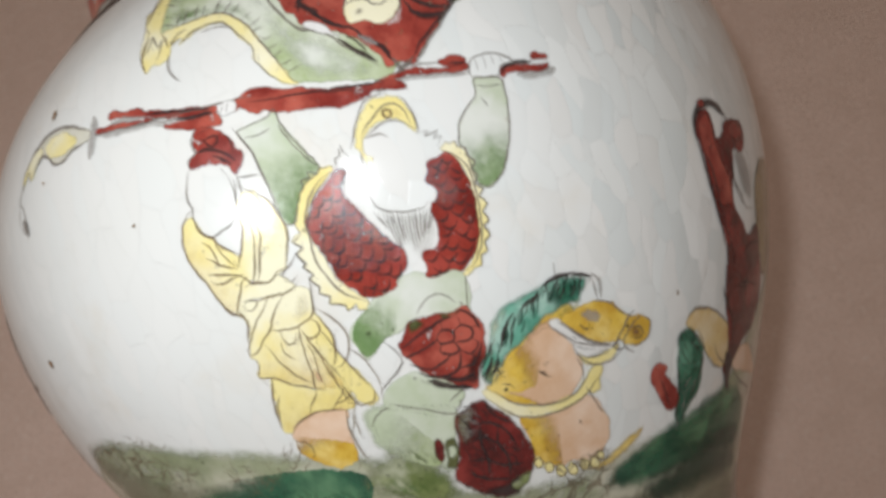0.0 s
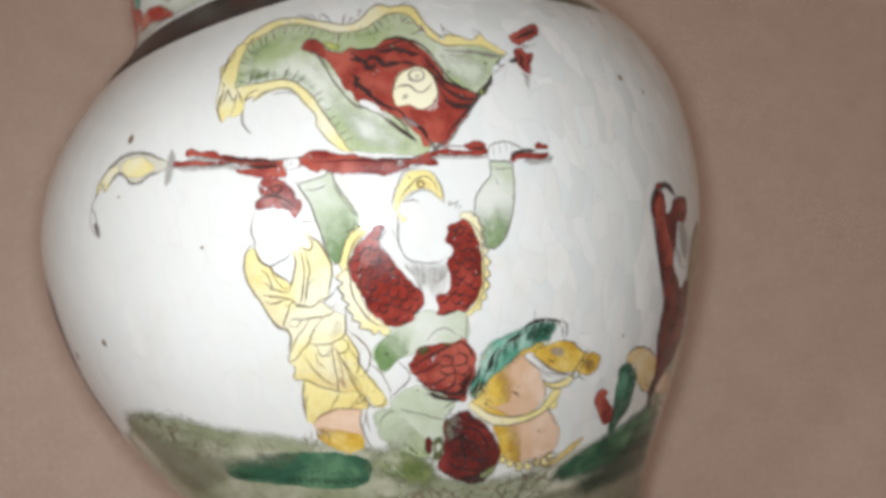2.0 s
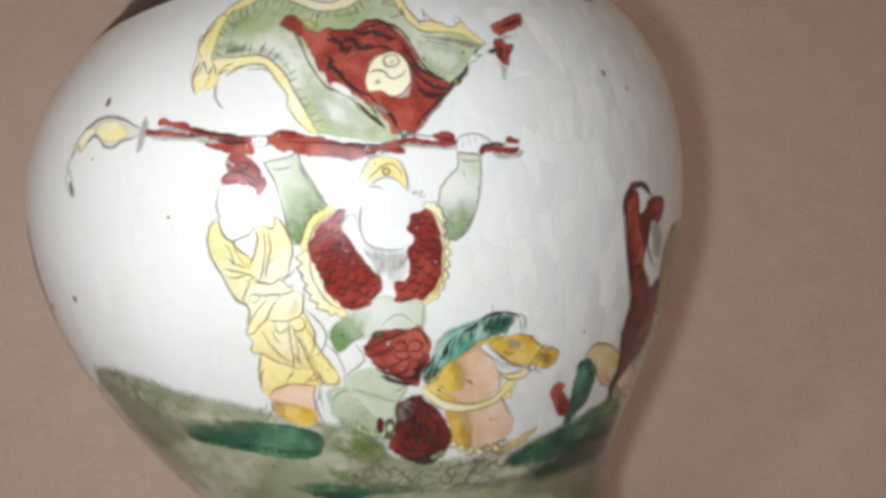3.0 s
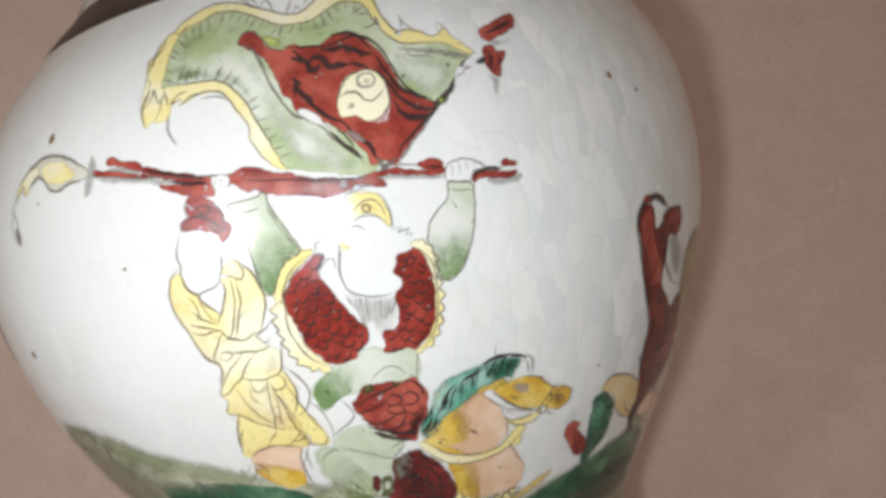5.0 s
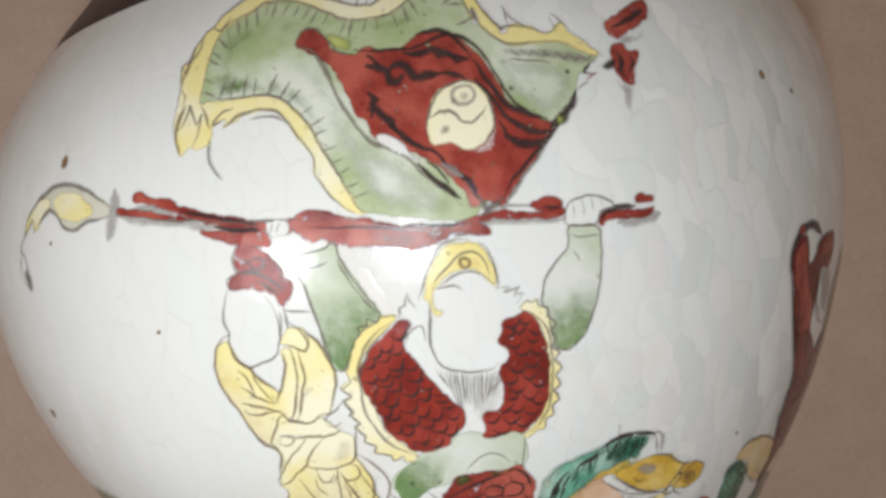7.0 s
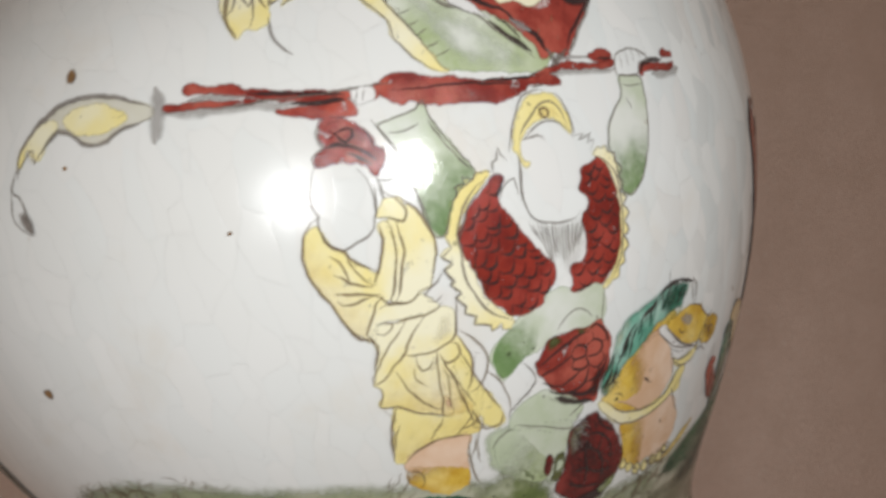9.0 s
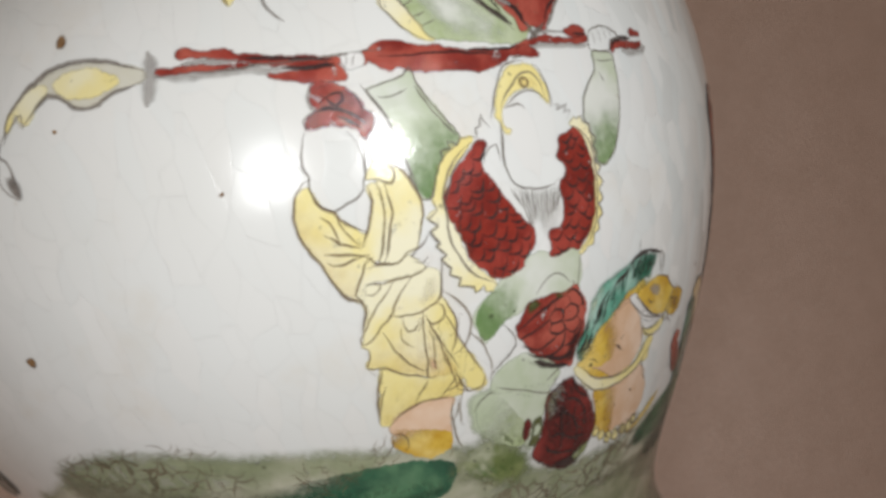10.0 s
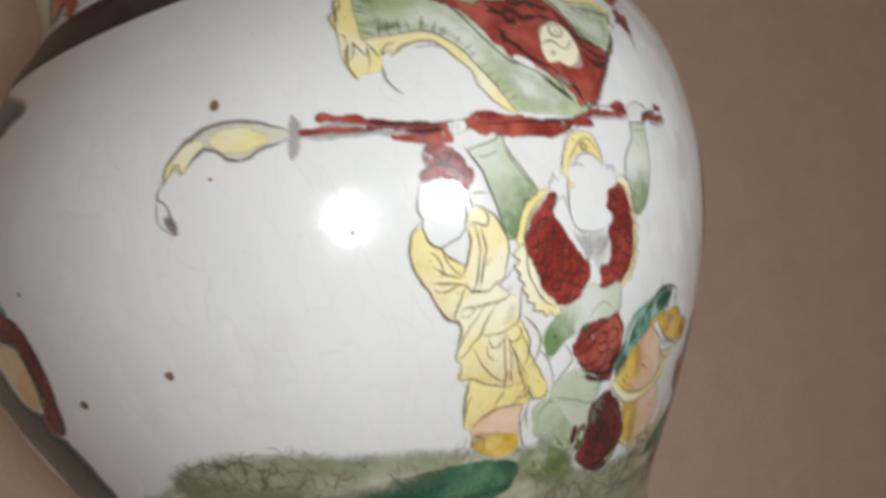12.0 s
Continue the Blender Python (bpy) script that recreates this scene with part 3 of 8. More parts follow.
fill("sleeve", "pale_green", 2, (-15.4, 17.2), (-13.2, 17.3), (-10.1, 17.4), (-8.9, 18.2), (-8.7, 16.1), (-7.4, 12), (-5.5, 7.3), (-8.6, 5.5), (-10.4, 3.6), (-11.7, 1.2), (-13.2, 1.3), (-13.8, 4.4), (-13.8, 8.1), (-14.1, 11.8), (-14.6, 14.8))
stroke("sleeve_line", "grey_line", 4, 0.33, (-15.4, 17.2), (-13.2, 17.3), (-10.1, 17.4), (-8.9, 18.2), (-8.7, 16.1), (-7.4, 12), (-5.5, 7.3), (-8.6, 5.5), (-10.4, 3.6), (-11.7, 1.2), (-13.2, 1.3), (-13.8, 4.4), (-13.8, 8.1), (-14.1, 11.8), (-14.6, 14.8), closed=True)
stroke("sleeve_line", "grey_line", 4, 0.30, (-14.6, 15.8), (-12.7, 15.4), (-10.3, 15.6))

fill("tunic", "pale_green", 2, (-4.5, -13.5), (-0, -12.5), (2.6, -12.5), (4.8, -13.9), (5.9, -13.7), (9.6, -15.4), (7.8, -21.6), (4.4, -19.8), (-0.8, -19), (-3.3, -20), (-6.7, -20.3), (-10, -21.9), (-11.3, -18.7), (-10.3, -16.6), (-8.3, -15.4))
stroke("tunic_line", "grey_line", 3, 0.33, (9.6, -15.4), (8.8, -18.3), (7.7, -21.6))
stroke("tunic_line", "grey_line", 3, 0.30, (-0.1, -18.3), (1.9, -16.9), (4.2, -16.4), (5.6, -17.4), (6.8, -19))
stroke("tunic_line", "grey_line", 3, 0.30, (-6.7, -20.3), (-5.2, -24.3), (-10.5, -27.3))

fill("skirt", "pale_green", 2, (-10.4, -28.3), (-7.7, -26.7), (-3.1, -26.7), (0.7, -29.5), (2.8, -32.7), (-0.8, -34.4), (-4.3, -34), (-8.3, -31.6), (-10.9, -30.5))
fill("skirt", "pale_green", 2, (-14, -31.2), (-10.5, -30.5), (-4.5, -32.2), (0.1, -34.1), (-1.7, -38.7), (-5.1, -41.1), (-8.5, -41.8), (-13, -38.1), (-14.4, -35.1))
stroke("skirt_line", "grey_line", 3, 0.30, (-10.7, -28.5), (-10.3, -27.3), (-4.7, -24.4))
stroke("skirt_line", "grey_line", 3, 0.30, (-10, -29.7), (-5, -32.5), (-0.4, -35), (2.7, -32.8))
stroke("skirt_line", "grey_line", 3, 0.36, (-0.3, -32.7), (3.6, -31.6), (5.6, -30.9))
stroke("skirt_line", "grey_line", 3, 0.30, (-14.9, -32.1), (-12.6, -30.6), (-10.2, -30.2))

fill("ground_tip", "ochre", 2, (21.9, -52.8), (29.2, -51.7), (34.6, -50.3), (39.5, -49.8), (37, -52), (31.4, -53.7), (25.2, -54.5), soft=1.5)


fill("ground_wash", "ground_green", 1, (-150, -48), (-125, -44), (-100.6, -24.5), (-94.8, -23.3), (-89.1, -21.4), (-86, -19), (-82.3, -18.2), (-77, -17.7), (-71.4, -18), (-69, -18.7), (-60, -21), (-51.8, -24), (-39.2, -27.8), (-30.6, -31.2), (-18.9, -35.2), (-7.9, -44.5), (6.1, -50.1), (22.8, -52.4), (32, -51.7), (42.2, -51.9), (56.9, -52.5), (67.7, -50.5), (100, -33), (115, -25), (150, -25), (150, -128), (75, -128), (0, -128), (-75, -128), (-150, -128), soft=4)
fill("ground_shade", "grey_green", 2, (-88.9, -19.4), (-76.8, -23.6), (-63.8, -28.1), (-48, -32.5), (-35.6, -33.7), (-57.3, -38.8), (-82.9, -41.3), soft=5)


fill("moss", "olive_wash", 3, (-21.7, -38.5), (-13.5, -35.7), (-6.5, -39.8), (-3.6, -45.4), (-5.6, -49.7), (-12.9, -50.3), (-18.3, -46.3), (-23.1, -43.3), soft=5)


fill("ground_foot", "grey_green", 2, (-150, -72), (-90, -66), (-40, -76), (0, -82), (40, -80), (90, -70), (150, -70), (150, -128), (50, -128), (-50, -128), (-150, -128), soft=9)


fill("moss", "green_deepwash", 3, (-21.1, -42.2), (-15.4, -40.9), (-10.4, -43.3), (-8.3, -45.9), (-13.3, -47.2), (-18.5, -44.8), soft=5)

fill("skirt_wash", "pale_green", 1, (-15.4, -29.4), (-11.3, -28.8), (-4.3, -31.6), (-0.2, -33.7), (-2, -41.4), (-5.1, -45.1), (-8.4, -41.5), (-14.4, -38.3), (-16.5, -34.5), soft=2)


run("sleeve_shade", "green_deepwash", 3, -90, 14, (16.6, 5.6), (19.6, 5.5), (24, 3.3), (22.4, -0.3), (20.4, -3), (18.1, -4.2), (16.6, -3.5), (16.1, -1.2), (16.2, 1.7), (15.6, 3.5))
run("sleeve_shade", "green_deepwash", 3, -80, 16, (-13.6, 12.4), (-10.2, 11.7), (-7.2, 10.3), (-5.7, 7.4), (-8.6, 5.5), (-10.4, 3.6), (-11.7, 1.2), (-13.1, 1.4), (-13.8, 4.4), (-13.7, 8))

run("tunic_shade", "green_deepwash", 3, 200, 10, (-4.1, -13.9), (-2.4, -15.2), (-4.1, -19.3), (-6.6, -20.2), (-9.9, -21.8), (-11.1, -18.7), (-10.2, -16.6), (-8.3, -15.5))

run("skirt_shade", "green_wash", 3, -60, 14, (-13.8, -31.6), (-9.6, -31.8), (-6.9, -36.3), (-5.1, -40.8), (-8.2, -41.8), (-13, -38.1), (-14.3, -35.1))

fill("blade", "blade_tint", 1, (-64.5, 27.9), (-62.9, 30.1), (-59.4, 32.3), (-55.4, 33.6), (-50.9, 33.4), (-46.9, 32), (-41.9, 29.1), (-42.3, 27.8), (-46.4, 27.8), (-49.6, 27.2), (-52.4, 27.8), (-53.7, 29.3), (-56.1, 30.6), (-58.7, 29.4), (-60.9, 27.9), (-61.9, 29.3))
fill("blade", "yellow", 2, (-55, 31.9), (-52.3, 32.8), (-48.7, 31.8), (-46.4, 30.2), (-45.7, 28.8), (-48.4, 28.4), (-51.3, 28.6), (-53.8, 29.8), soft=0.4)
fill("blade", "yellow", 2, (-64, 28.9), (-62.3, 30.9), (-59.5, 32.1), (-57.2, 32.6), (-56.1, 31.3), (-58.3, 29.7), (-60.3, 28), (-61.2, 29), (-61.7, 30.1), (-63.3, 28.1), soft=0.4)

fill("pebble_bed", "pebble", 4, (-21.6, -52), (-12.9, -47.2), (-4.4, -50), (4.9, -51.6), (11.5, -51.2), (19.9, -51.8), (28.3, -51.9), (30.4, -56.5), (26.9, -60.3), (18, -62.5), (-0.2, -59.2), (-13.4, -56.5), soft=2.0)
fill("pebble_bed", "pebble", 4, (14.1, -49.5), (19.9, -50), (27.4, -50.1), (29, -52.8), (21.7, -52.8), (14.8, -51.9), soft=1.2)


fill("ground_shade", "grey_green", 2, (10.8, -58), (21.9, -59.8), (34.2, -60.6), (48.8, -62.1), (56.3, -66.3), (42.4, -65.8), (26.2, -64.5), (14.1, -62.2), soft=3)


fill("grip", "glaze_patch", 4, (-17, 22.4), (-14.5, 21.9), (-14.9, 20.4), (-16.9, 20.6))
stroke("grip_line", "grey_line", 5, 0.45, (-16.2, 22.1), (-17.1, 20.8))
stroke("grip_line", "grey_line", 5, 0.45, (-15.3, 22), (-16.1, 20.7))


# dark green and grey streaks, with this flank's weaker light also painted in
fill("ground_shade", "green_dark", 3, (35.8, -60), (56.2, -58.4), (74.7, -57.8), (94.5, -71.6), (64.7, -69.5), (42.4, -67.4), soft=5.5)
fill("ground_shade", "grey_green", 2, (31.9, -62.8), (45.7, -61.9), (79.3, -65.9), (93.5, -83.2), (49.6, -73.5), (32.7, -68.4), soft=4)

fill("ground_shade", "green_mid", 3, (-24.4, -47.4), (-15.9, -49.9), (-4.5, -54.3), (10.1, -59.3), (23.3, -60.6), (19.4, -63.7), (-2.5, -59.5), (-20.7, -53.3), soft=4)

fill("blade_tuft", "grey_line", 4, (-65.8, 22.6), (-64.2, 22.6), (-63.6, 20.9), (-63.5, 18.7), (-65, 19.2), (-65.8, 20.6), soft=1.0)


# the young attendant: robe, sash, boot and cap
fill("robe", "yellow", 2, (-28, 7.8), (-29.2, 7.1), (-30, 5.6), (-30.4, 3.9), (-30.3, 1.7), (-29.8, -0.4), (-29, -2.6), (-28.6, -5.1), (-28, -6.8), (-26.9, -8.2), (-25.7, -9.1), (-23.9, -7.1), (-20.5, -7.6), (-17.4, -8.1), (-16, -7.8), (-16.7, -6.1), (-17.2, -5.6), (-17.5, -4.9), (-19.4, -5.6), (-21.2, -5.1), (-22.4, -4.6), (-21.7, -4.3), (-20.5, -2.4), (-19.4, 0.2), (-18.7, 3), (-18.6, 5.3), (-19.7, 5.2), (-19.9, 3.4), (-20.8, 1.5), (-22, -0.3), (-23.6, 1.2), (-24.8, 2.6), (-25.1, 3.6), (-26.2, 4.4), (-26.9, 5.9), (-26.9, 7.2), (-27.2, 8.1))
fill("robe_front", "yellow", 2, (-18.6, 5.3), (-18.7, 3), (-19.4, 0.2), (-20.5, -2.4), (-21.7, -4.4), (-21, -5.2), (-19.4, -5.6), (-17.5, -4.9), (-16, -4.7), (-15, -2.9), (-14.1, -1), (-13.6, 1.1), (-13.6, 3), (-14.2, 4.7), (-15.4, 6.8), (-15.9, 5.5), (-16.5, 4.7), (-17.4, 5))
fill("robe_jacket", "yellow", 2, (-26, -8.8), (-25.8, -10.7), (-26.4, -11.9), (-27, -13.2), (-28, -15.1), (-27.3, -15.8), (-27.6, -16.9), (-28.5, -18.4), (-25.9, -19.5), (-23.6, -21.5), (-20.3, -23.3), (-19, -24.1), (-15.8, -24.2), (-15.3, -23.9), (-15.9, -21.4), (-14.9, -19.9), (-14.2, -18), (-13.8, -16.4), (-14.3, -14.2), (-14.9, -12.3), (-14.3, -9.9), (-14.4, -8.5), (-16.3, -7.8), (-18.5, -8), (-20.8, -7.6), (-22.5, -7.6), (-24.7, -7.1), (-25.4, -7.3))
fill("robe_skirt", "yellow", 2, (-26.4, -19.4), (-24.8, -20.7), (-22, -22.6), (-19, -24.1), (-15.8, -24.2), (-15.4, -26.5), (-15.8, -28.1), (-17.6, -28), (-20.3, -27.2), (-22.5, -26.8), (-24.6, -27), (-26.7, -27.5), (-28.4, -28.4), (-29.8, -27.6), (-28.6, -23.7))
fill("robe_knee", "yellow", 2, (-14.8, -21.8), (-13.5, -21.6), (-12.2, -22.7), (-11.6, -24.7), (-11.1, -27.2), (-11, -28.6), (-12.4, -29.2), (-14.1, -28.9), (-15.1, -27.8), (-15.3, -26.2), (-15.8, -24.8), (-15.5, -23), soft=0.9)
fill("robe_flap", "yellow", 3, (-19.7, 6.5), (-18.7, 7.4), (-17.8, 8.2), (-16.5, 7.9), (-15.8, 6.8), (-15.9, 5.5), (-16.5, 4.7), (-17.3, 5), (-18.4, 5.9))
fill("robe_belly", "blade_tint", 3, (-16.3, -8.8), (-14.5, -8.8), (-14.4, -9.9), (-15, -11.9), (-16.2, -12.8), (-17.9, -13), (-18.7, -12), (-17.5, -10.4), soft=1.6)
fill("robe_fold", "salmon", 3, (-21.6, -11.2), (-20.3, -11.5), (-20.2, -12.1), (-21.3, -12.2), (-21.9, -11.6), soft=1.2)
fill("robe_fold", "salmon", 3, (-18.2, -15.7), (-18, -17.5), (-18.5, -20.3), (-18.4, -22.2), (-17.4, -22.6), (-18.7, -23.2), (-19.9, -23.1), (-19.6, -20.6), (-19, -17.5), soft=1.4)
run("robe_shade", "amber", 3, -90, 22, (-26.4, -19.4), (-24.8, -20.7), (-22, -22.6), (-19, -24.1), (-15.8, -24.2), (-15.4, -26.5), (-15.8, -28.1), (-17.6, -28), (-20.3, -27.2), (-22.5, -26.8), (-24.6, -27), (-26.7, -27.5), (-28.4, -28.4), (-29.8, -27.6), (-28.6, -23.7))
run("robe_shade", "amber", 3, -90, 16, (-26.9, -15.2), (-24.6, -14.2), (-22.8, -12.6), (-21.3, -13.4), (-18.4, -14.5), (-17.7, -17), (-16.6, -21.1), (-15.8, -24.1), (-18.9, -23.9), (-20.3, -23.2), (-23.5, -21.4), (-25.9, -19.5), (-28.5, -18.3), (-27.6, -16.8))
run("robe_shade", "amber", 3, 200, 12, (-28, 7.8), (-29.2, 7.1), (-30, 5.6), (-30.4, 3.9), (-30.3, 1.7), (-29.8, -0.4), (-29, -2.6), (-28.6, -5.1), (-28, -6.8), (-26.9, -8.2), (-24.7, -6.2), (-25.3, -2.5), (-26.5, 1.4), (-27.3, 5.4), (-27.2, 7.5))
stroke("robe_line", "brown_line", 5, 0.50, (-26.5, 8.8), (-27.8, 8.5), (-29.2, 7.1), (-30, 5.6), (-30.4, 3.9), (-30.3, 1.7), (-29.8, -0.4), (-29, -2.6), (-28.6, -5.1), (-28, -6.8), (-26.9, -8.2), (-25.7, -9.1))
stroke("robe_line", "brown_line", 5, 0.45, (-26.9, 7.6), (-26.8, 5.7), (-25.8, 4.3), (-25.1, 3.6), (-24.8, 2.6), (-23.6, 1.2), (-22, -0.3))
stroke("robe_line", "brown_line", 5, 0.45, (-19.8, 5.2), (-19.9, 3.4), (-20.8, 1.5), (-22, -0.3), (-23.1, -1.9))
stroke("robe_line", "brown_line", 5, 0.36, (-19.8, 6.4), (-19.2, 6), (-18.1, 5.7), (-17.3, 5), (-16.6, 4.7), (-16, 5.3), (-15.9, 6.6), (-16.7, 8.1), (-17.6, 9.2), (-18.1, 9.8))
stroke("robe_line", "brown_line", 5, 0.50, (-16.6, 8.2), (-15.4, 6.8), (-14.4, 5.2), (-13.9, 3.5), (-13.6, 1.9), (-13.7, 0.4), (-14.3, -1.6), (-15.3, -3.6), (-16.1, -4.8))
stroke("robe_line", "brown_line", 5, 0.45, (-18.6, 5.5), (-18.2, 4.6), (-18.6, 2.5), (-19.3, 0.2), (-20.1, -1.8), (-21.1, -3.7), (-21.8, -4.7))
stroke("robe_line", "brown_line", 5, 0.45, (-17.5, 4.9), (-17.6, 3.3), (-17.9, 1.2), (-18.7, -0.8), (-19.6, -2.7), (-20.5, -4.3), (-21.2, -5))
stroke("robe_line", "brown_line", 5, 0.45, (-24.7, -2.4), (-23.6, -3), (-22.7, -3.7), (-22.4, -4.6), (-21.2, -5.1), (-19.4, -5.6), (-17.5, -4.9), (-15.8, -4.6))
stroke("robe_line", "brown_line", 5, 0.45, (-22.3, -3.7), (-23.6, -4.1), (-24.3, -5.2), (-25.5, -6.7), (-26.3, -7.9), (-25.7, -9))
stroke("robe_line", "brown_line", 5, 0.36, (-23.5, -5), (-22.5, -4.9), (-19.8, -5.7))
stroke("robe_line", "brown_line", 5, 0.50, (-27, 3.7), (-26.2, 2.7), (-25.9, 1.1), (-25.9, -0.4))
stroke("robe_line", "brown_line", 5, 0.45, (-27.5, 1.4), (-26.5, 0.5), (-25.9, -0.4), (-24.5, -1.3), (-23.2, -2.1))
stroke("robe_line", "brown_line", 5, 0.45, (-28.2, -1), (-26.2, -1.9), (-24.2, -2.7), (-22.5, -3.2))
stroke("robe_line", "brown_line", 5, 0.45, (-28.2, -2.1), (-27.7, -2.8), (-26.7, -3.2), (-25.1, -3.1), (-23.6, -3.1))
stroke("robe_line", "brown_line", 5, 0.36, (-25, 3.4), (-24.9, 1.5), (-24.1, -0.5), (-23.1, -1.9))
stroke("robe_line", "brown_line", 5, 0.36, (-24.9, -6.9), (-23.9, -7.1), (-22.5, -7.6), (-23, -8.3), (-24.2, -8.8), (-25.1, -8.2), (-25, -7.3))
stroke("robe_line", "brown_line", 5, 0.40, (-22.4, -7.7), (-20.5, -7.6), (-18.2, -8.2), (-16.4, -8), (-15.8, -7.8))
stroke("robe_line", "brown_line", 5, 0.40, (-20.3, -7.6), (-21.8, -8.7), (-23.9, -10.2), (-25, -11.4), (-26.3, -12.6), (-28, -13.9), (-28.1, -14.8), (-26.7, -14.7), (-25, -13.8), (-22.9, -12.4), (-22, -11.3), (-20.1, -9.7), (-18.2, -8.2))
stroke("robe_line", "brown_line", 5, 0.45, (-28.4, -5.4), (-28.1, -6.9), (-27.4, -7.9), (-26, -8.8), (-25.8, -10.6), (-26.3, -11.7), (-27, -12.7), (-27, -13.2))
stroke("robe_line", "brown_line", 5, 0.42, (-22.9, -12.4), (-21.2, -13), (-19.2, -13.4), (-17.7, -13.4), (-16.1, -13), (-14.9, -12.1), (-14.3, -9.9))
stroke("robe_line", "brown_line", 5, 0.36, (-25.8, -10.7), (-25, -11.3))
stroke("robe_line", "brown_line", 5, 0.45, (-28, -15.2), (-27.3, -15.8), (-27.5, -16.8), (-28.5, -18.4), (-27.5, -18.9), (-25.9, -19.5), (-24.7, -20.5), (-23.6, -21.5), (-22, -22.4), (-20.3, -23.3))
stroke("robe_line", "brown_line", 5, 0.40, (-21.3, -13.2), (-21.4, -14.2), (-21.1, -15.4), (-20, -15.6), (-19.3, -14.8), (-18.8, -14))
stroke("robe_line", "brown_line", 5, 0.40, (-21.9, -14.7), (-22.4, -15.8), (-22.2, -17), (-21.1, -18))
stroke("robe_line", "brown_line", 5, 0.40, (-24.6, -14.2), (-24.1, -16.5), (-23.4, -18.6), (-21.9, -20.9), (-20.2, -22.3))
stroke("robe_line", "brown_line", 5, 0.42, (-18.1, -13.4), (-18.7, -15.1), (-18.9, -16.8), (-19.5, -19.2), (-19.8, -21.2), (-20.4, -23.3), (-19.9, -23.7), (-18.9, -23.8), (-18.6, -22.9))
stroke("robe_line", "brown_line", 5, 0.36, (-18.2, -13.7), (-18.9, -15), (-19.8, -16.1))
stroke("robe_line", "brown_line", 5, 0.36, (-18.3, -16.4), (-17.9, -17.6), (-18.3, -19.6), (-18.7, -21.7), (-18.6, -22.9))
stroke("robe_line", "brown_line", 5, 0.40, (-18.1, -14.1), (-17.7, -16), (-17.2, -17.9), (-16.6, -19.9), (-16, -21.7), (-15.3, -23.9))
stroke("robe_line", "brown_line", 5, 0.36, (-17.5, -16.5), (-17.1, -19), (-16.9, -22.1), (-16.6, -24.2))
stroke("robe_line", "brown_line", 5, 0.42, (-16.1, -13), (-15.3, -13.7), (-15, -14.9), (-15.8, -15.7), (-17.2, -15.8), (-17.9, -14.8))
stroke("robe_line", "brown_line", 5, 0.30, (-15.6, -13.2), (-15, -14.1))
stroke("robe_line", "brown_line", 5, 0.40, (-14.9, -12.4), (-14.3, -14.2), (-13.8, -16.4), (-14.2, -18.4), (-15, -19.9), (-16, -21.3))
stroke("robe_line", "brown_line", 5, 0.40, (-14.5, -11.9), (-13.2, -13.3), (-12.1, -15.3), (-11.6, -17.3), (-12.2, -19.2), (-13.3, -20.6), (-14.5, -21.4), (-15.9, -21.5))
stroke("robe_line", "brown_line", 5, 0.30, (-13.2, -15.9), (-12.5, -16.4))
stroke("robe_line", "brown_line", 5, 0.30, (-13.3, -16.2), (-13.9, -18.1), (-14.8, -20))
stroke("robe_line", "brown_line", 5, 0.34, (-12.1, -19.2), (-11, -21.2), (-10.3, -23.3), (-10, -25.3), (-10.3, -27.1))
stroke("robe_line", "brown_line", 5, 0.50, (-16.1, -24.3), (-15.7, -26), (-15.4, -27.3), (-14.5, -28.6))
stroke("robe_line", "brown_line", 5, 0.60, (-26.5, -19.4), (-27.7, -21.3), (-28.8, -23.6), (-30, -27.6))
stroke("robe_line", "brown_line", 5, 0.36, (-27, -22), (-28.3, -23.8), (-29.2, -25.8))
stroke("robe_line", "brown_line", 5, 0.30, (-28.5, -18.8), (-27.7, -20), (-27.1, -20.5))
stroke("robe_line", "brown_line", 5, 0.42, (-28.4, -28.5), (-26.7, -27.5), (-24.6, -27), (-22.5, -26.8), (-20.3, -27.2), (-17.6, -28))
stroke("robe_line", "brown_line", 5, 0.40, (-20.6, -23.6), (-21.4, -24.6), (-22.5, -25.3), (-23.5, -26.7))
stroke("robe_line", "brown_line", 5, 0.36, (-15.8, -24.3), (-16.9, -25.5), (-18.4, -26.4), (-19.9, -27.4))
stroke("robe_line", "brown_line", 5, 0.36, (-15.8, -25), (-15.9, -26.3), (-17, -26.7), (-18.9, -26.7))
fill("boot", "salmon", 2, (-28.4, -28.4), (-26.7, -27.5), (-24.6, -27), (-21.4, -27.1), (-17.6, -28), (-18.3, -30.1), (-19.1, -32.6), (-19.9, -34.9), (-24, -32.8), (-26.8, -31.4), (-28.9, -30))
run("boot", "ochre", 3, -90, 5, (-28.7, -29.1), (-26.4, -30.3), (-22.8, -31.8), (-19.4, -33.4), (-20.5, -36.3), (-22.2, -36.9), (-24.3, -36.8), (-26.2, -35.8), (-27.4, -34.6), (-29, -33), (-29.5, -31.5))
stroke("boot_line", "brown_line", 5, 0.36, (-28.8, -30.2), (-27.3, -30.6), (-26.7, -31.8), (-27.1, -33), (-27.9, -33.6))
stroke("boot_line", "brown_line", 5, 0.36, (-28.8, -29.9), (-29.2, -31.6), (-30, -32.6), (-31.5, -33.7))
stroke("boot_line", "brown_line", 5, 0.50, (-17.4, -28), (-18.2, -29.7), (-18.7, -32), (-18.8, -34.5), (-18.4, -37.2))
stroke("boot_line", "brown_line", 5, 0.36, (-15.6, -27.7), (-16.6, -29.6), (-17.3, -32.6), (-17.1, -33.6))
stroke("boot_line", "brown_line", 5, 0.36, (-16.7, -28.4), (-17.4, -30.5), (-18.4, -31.7))
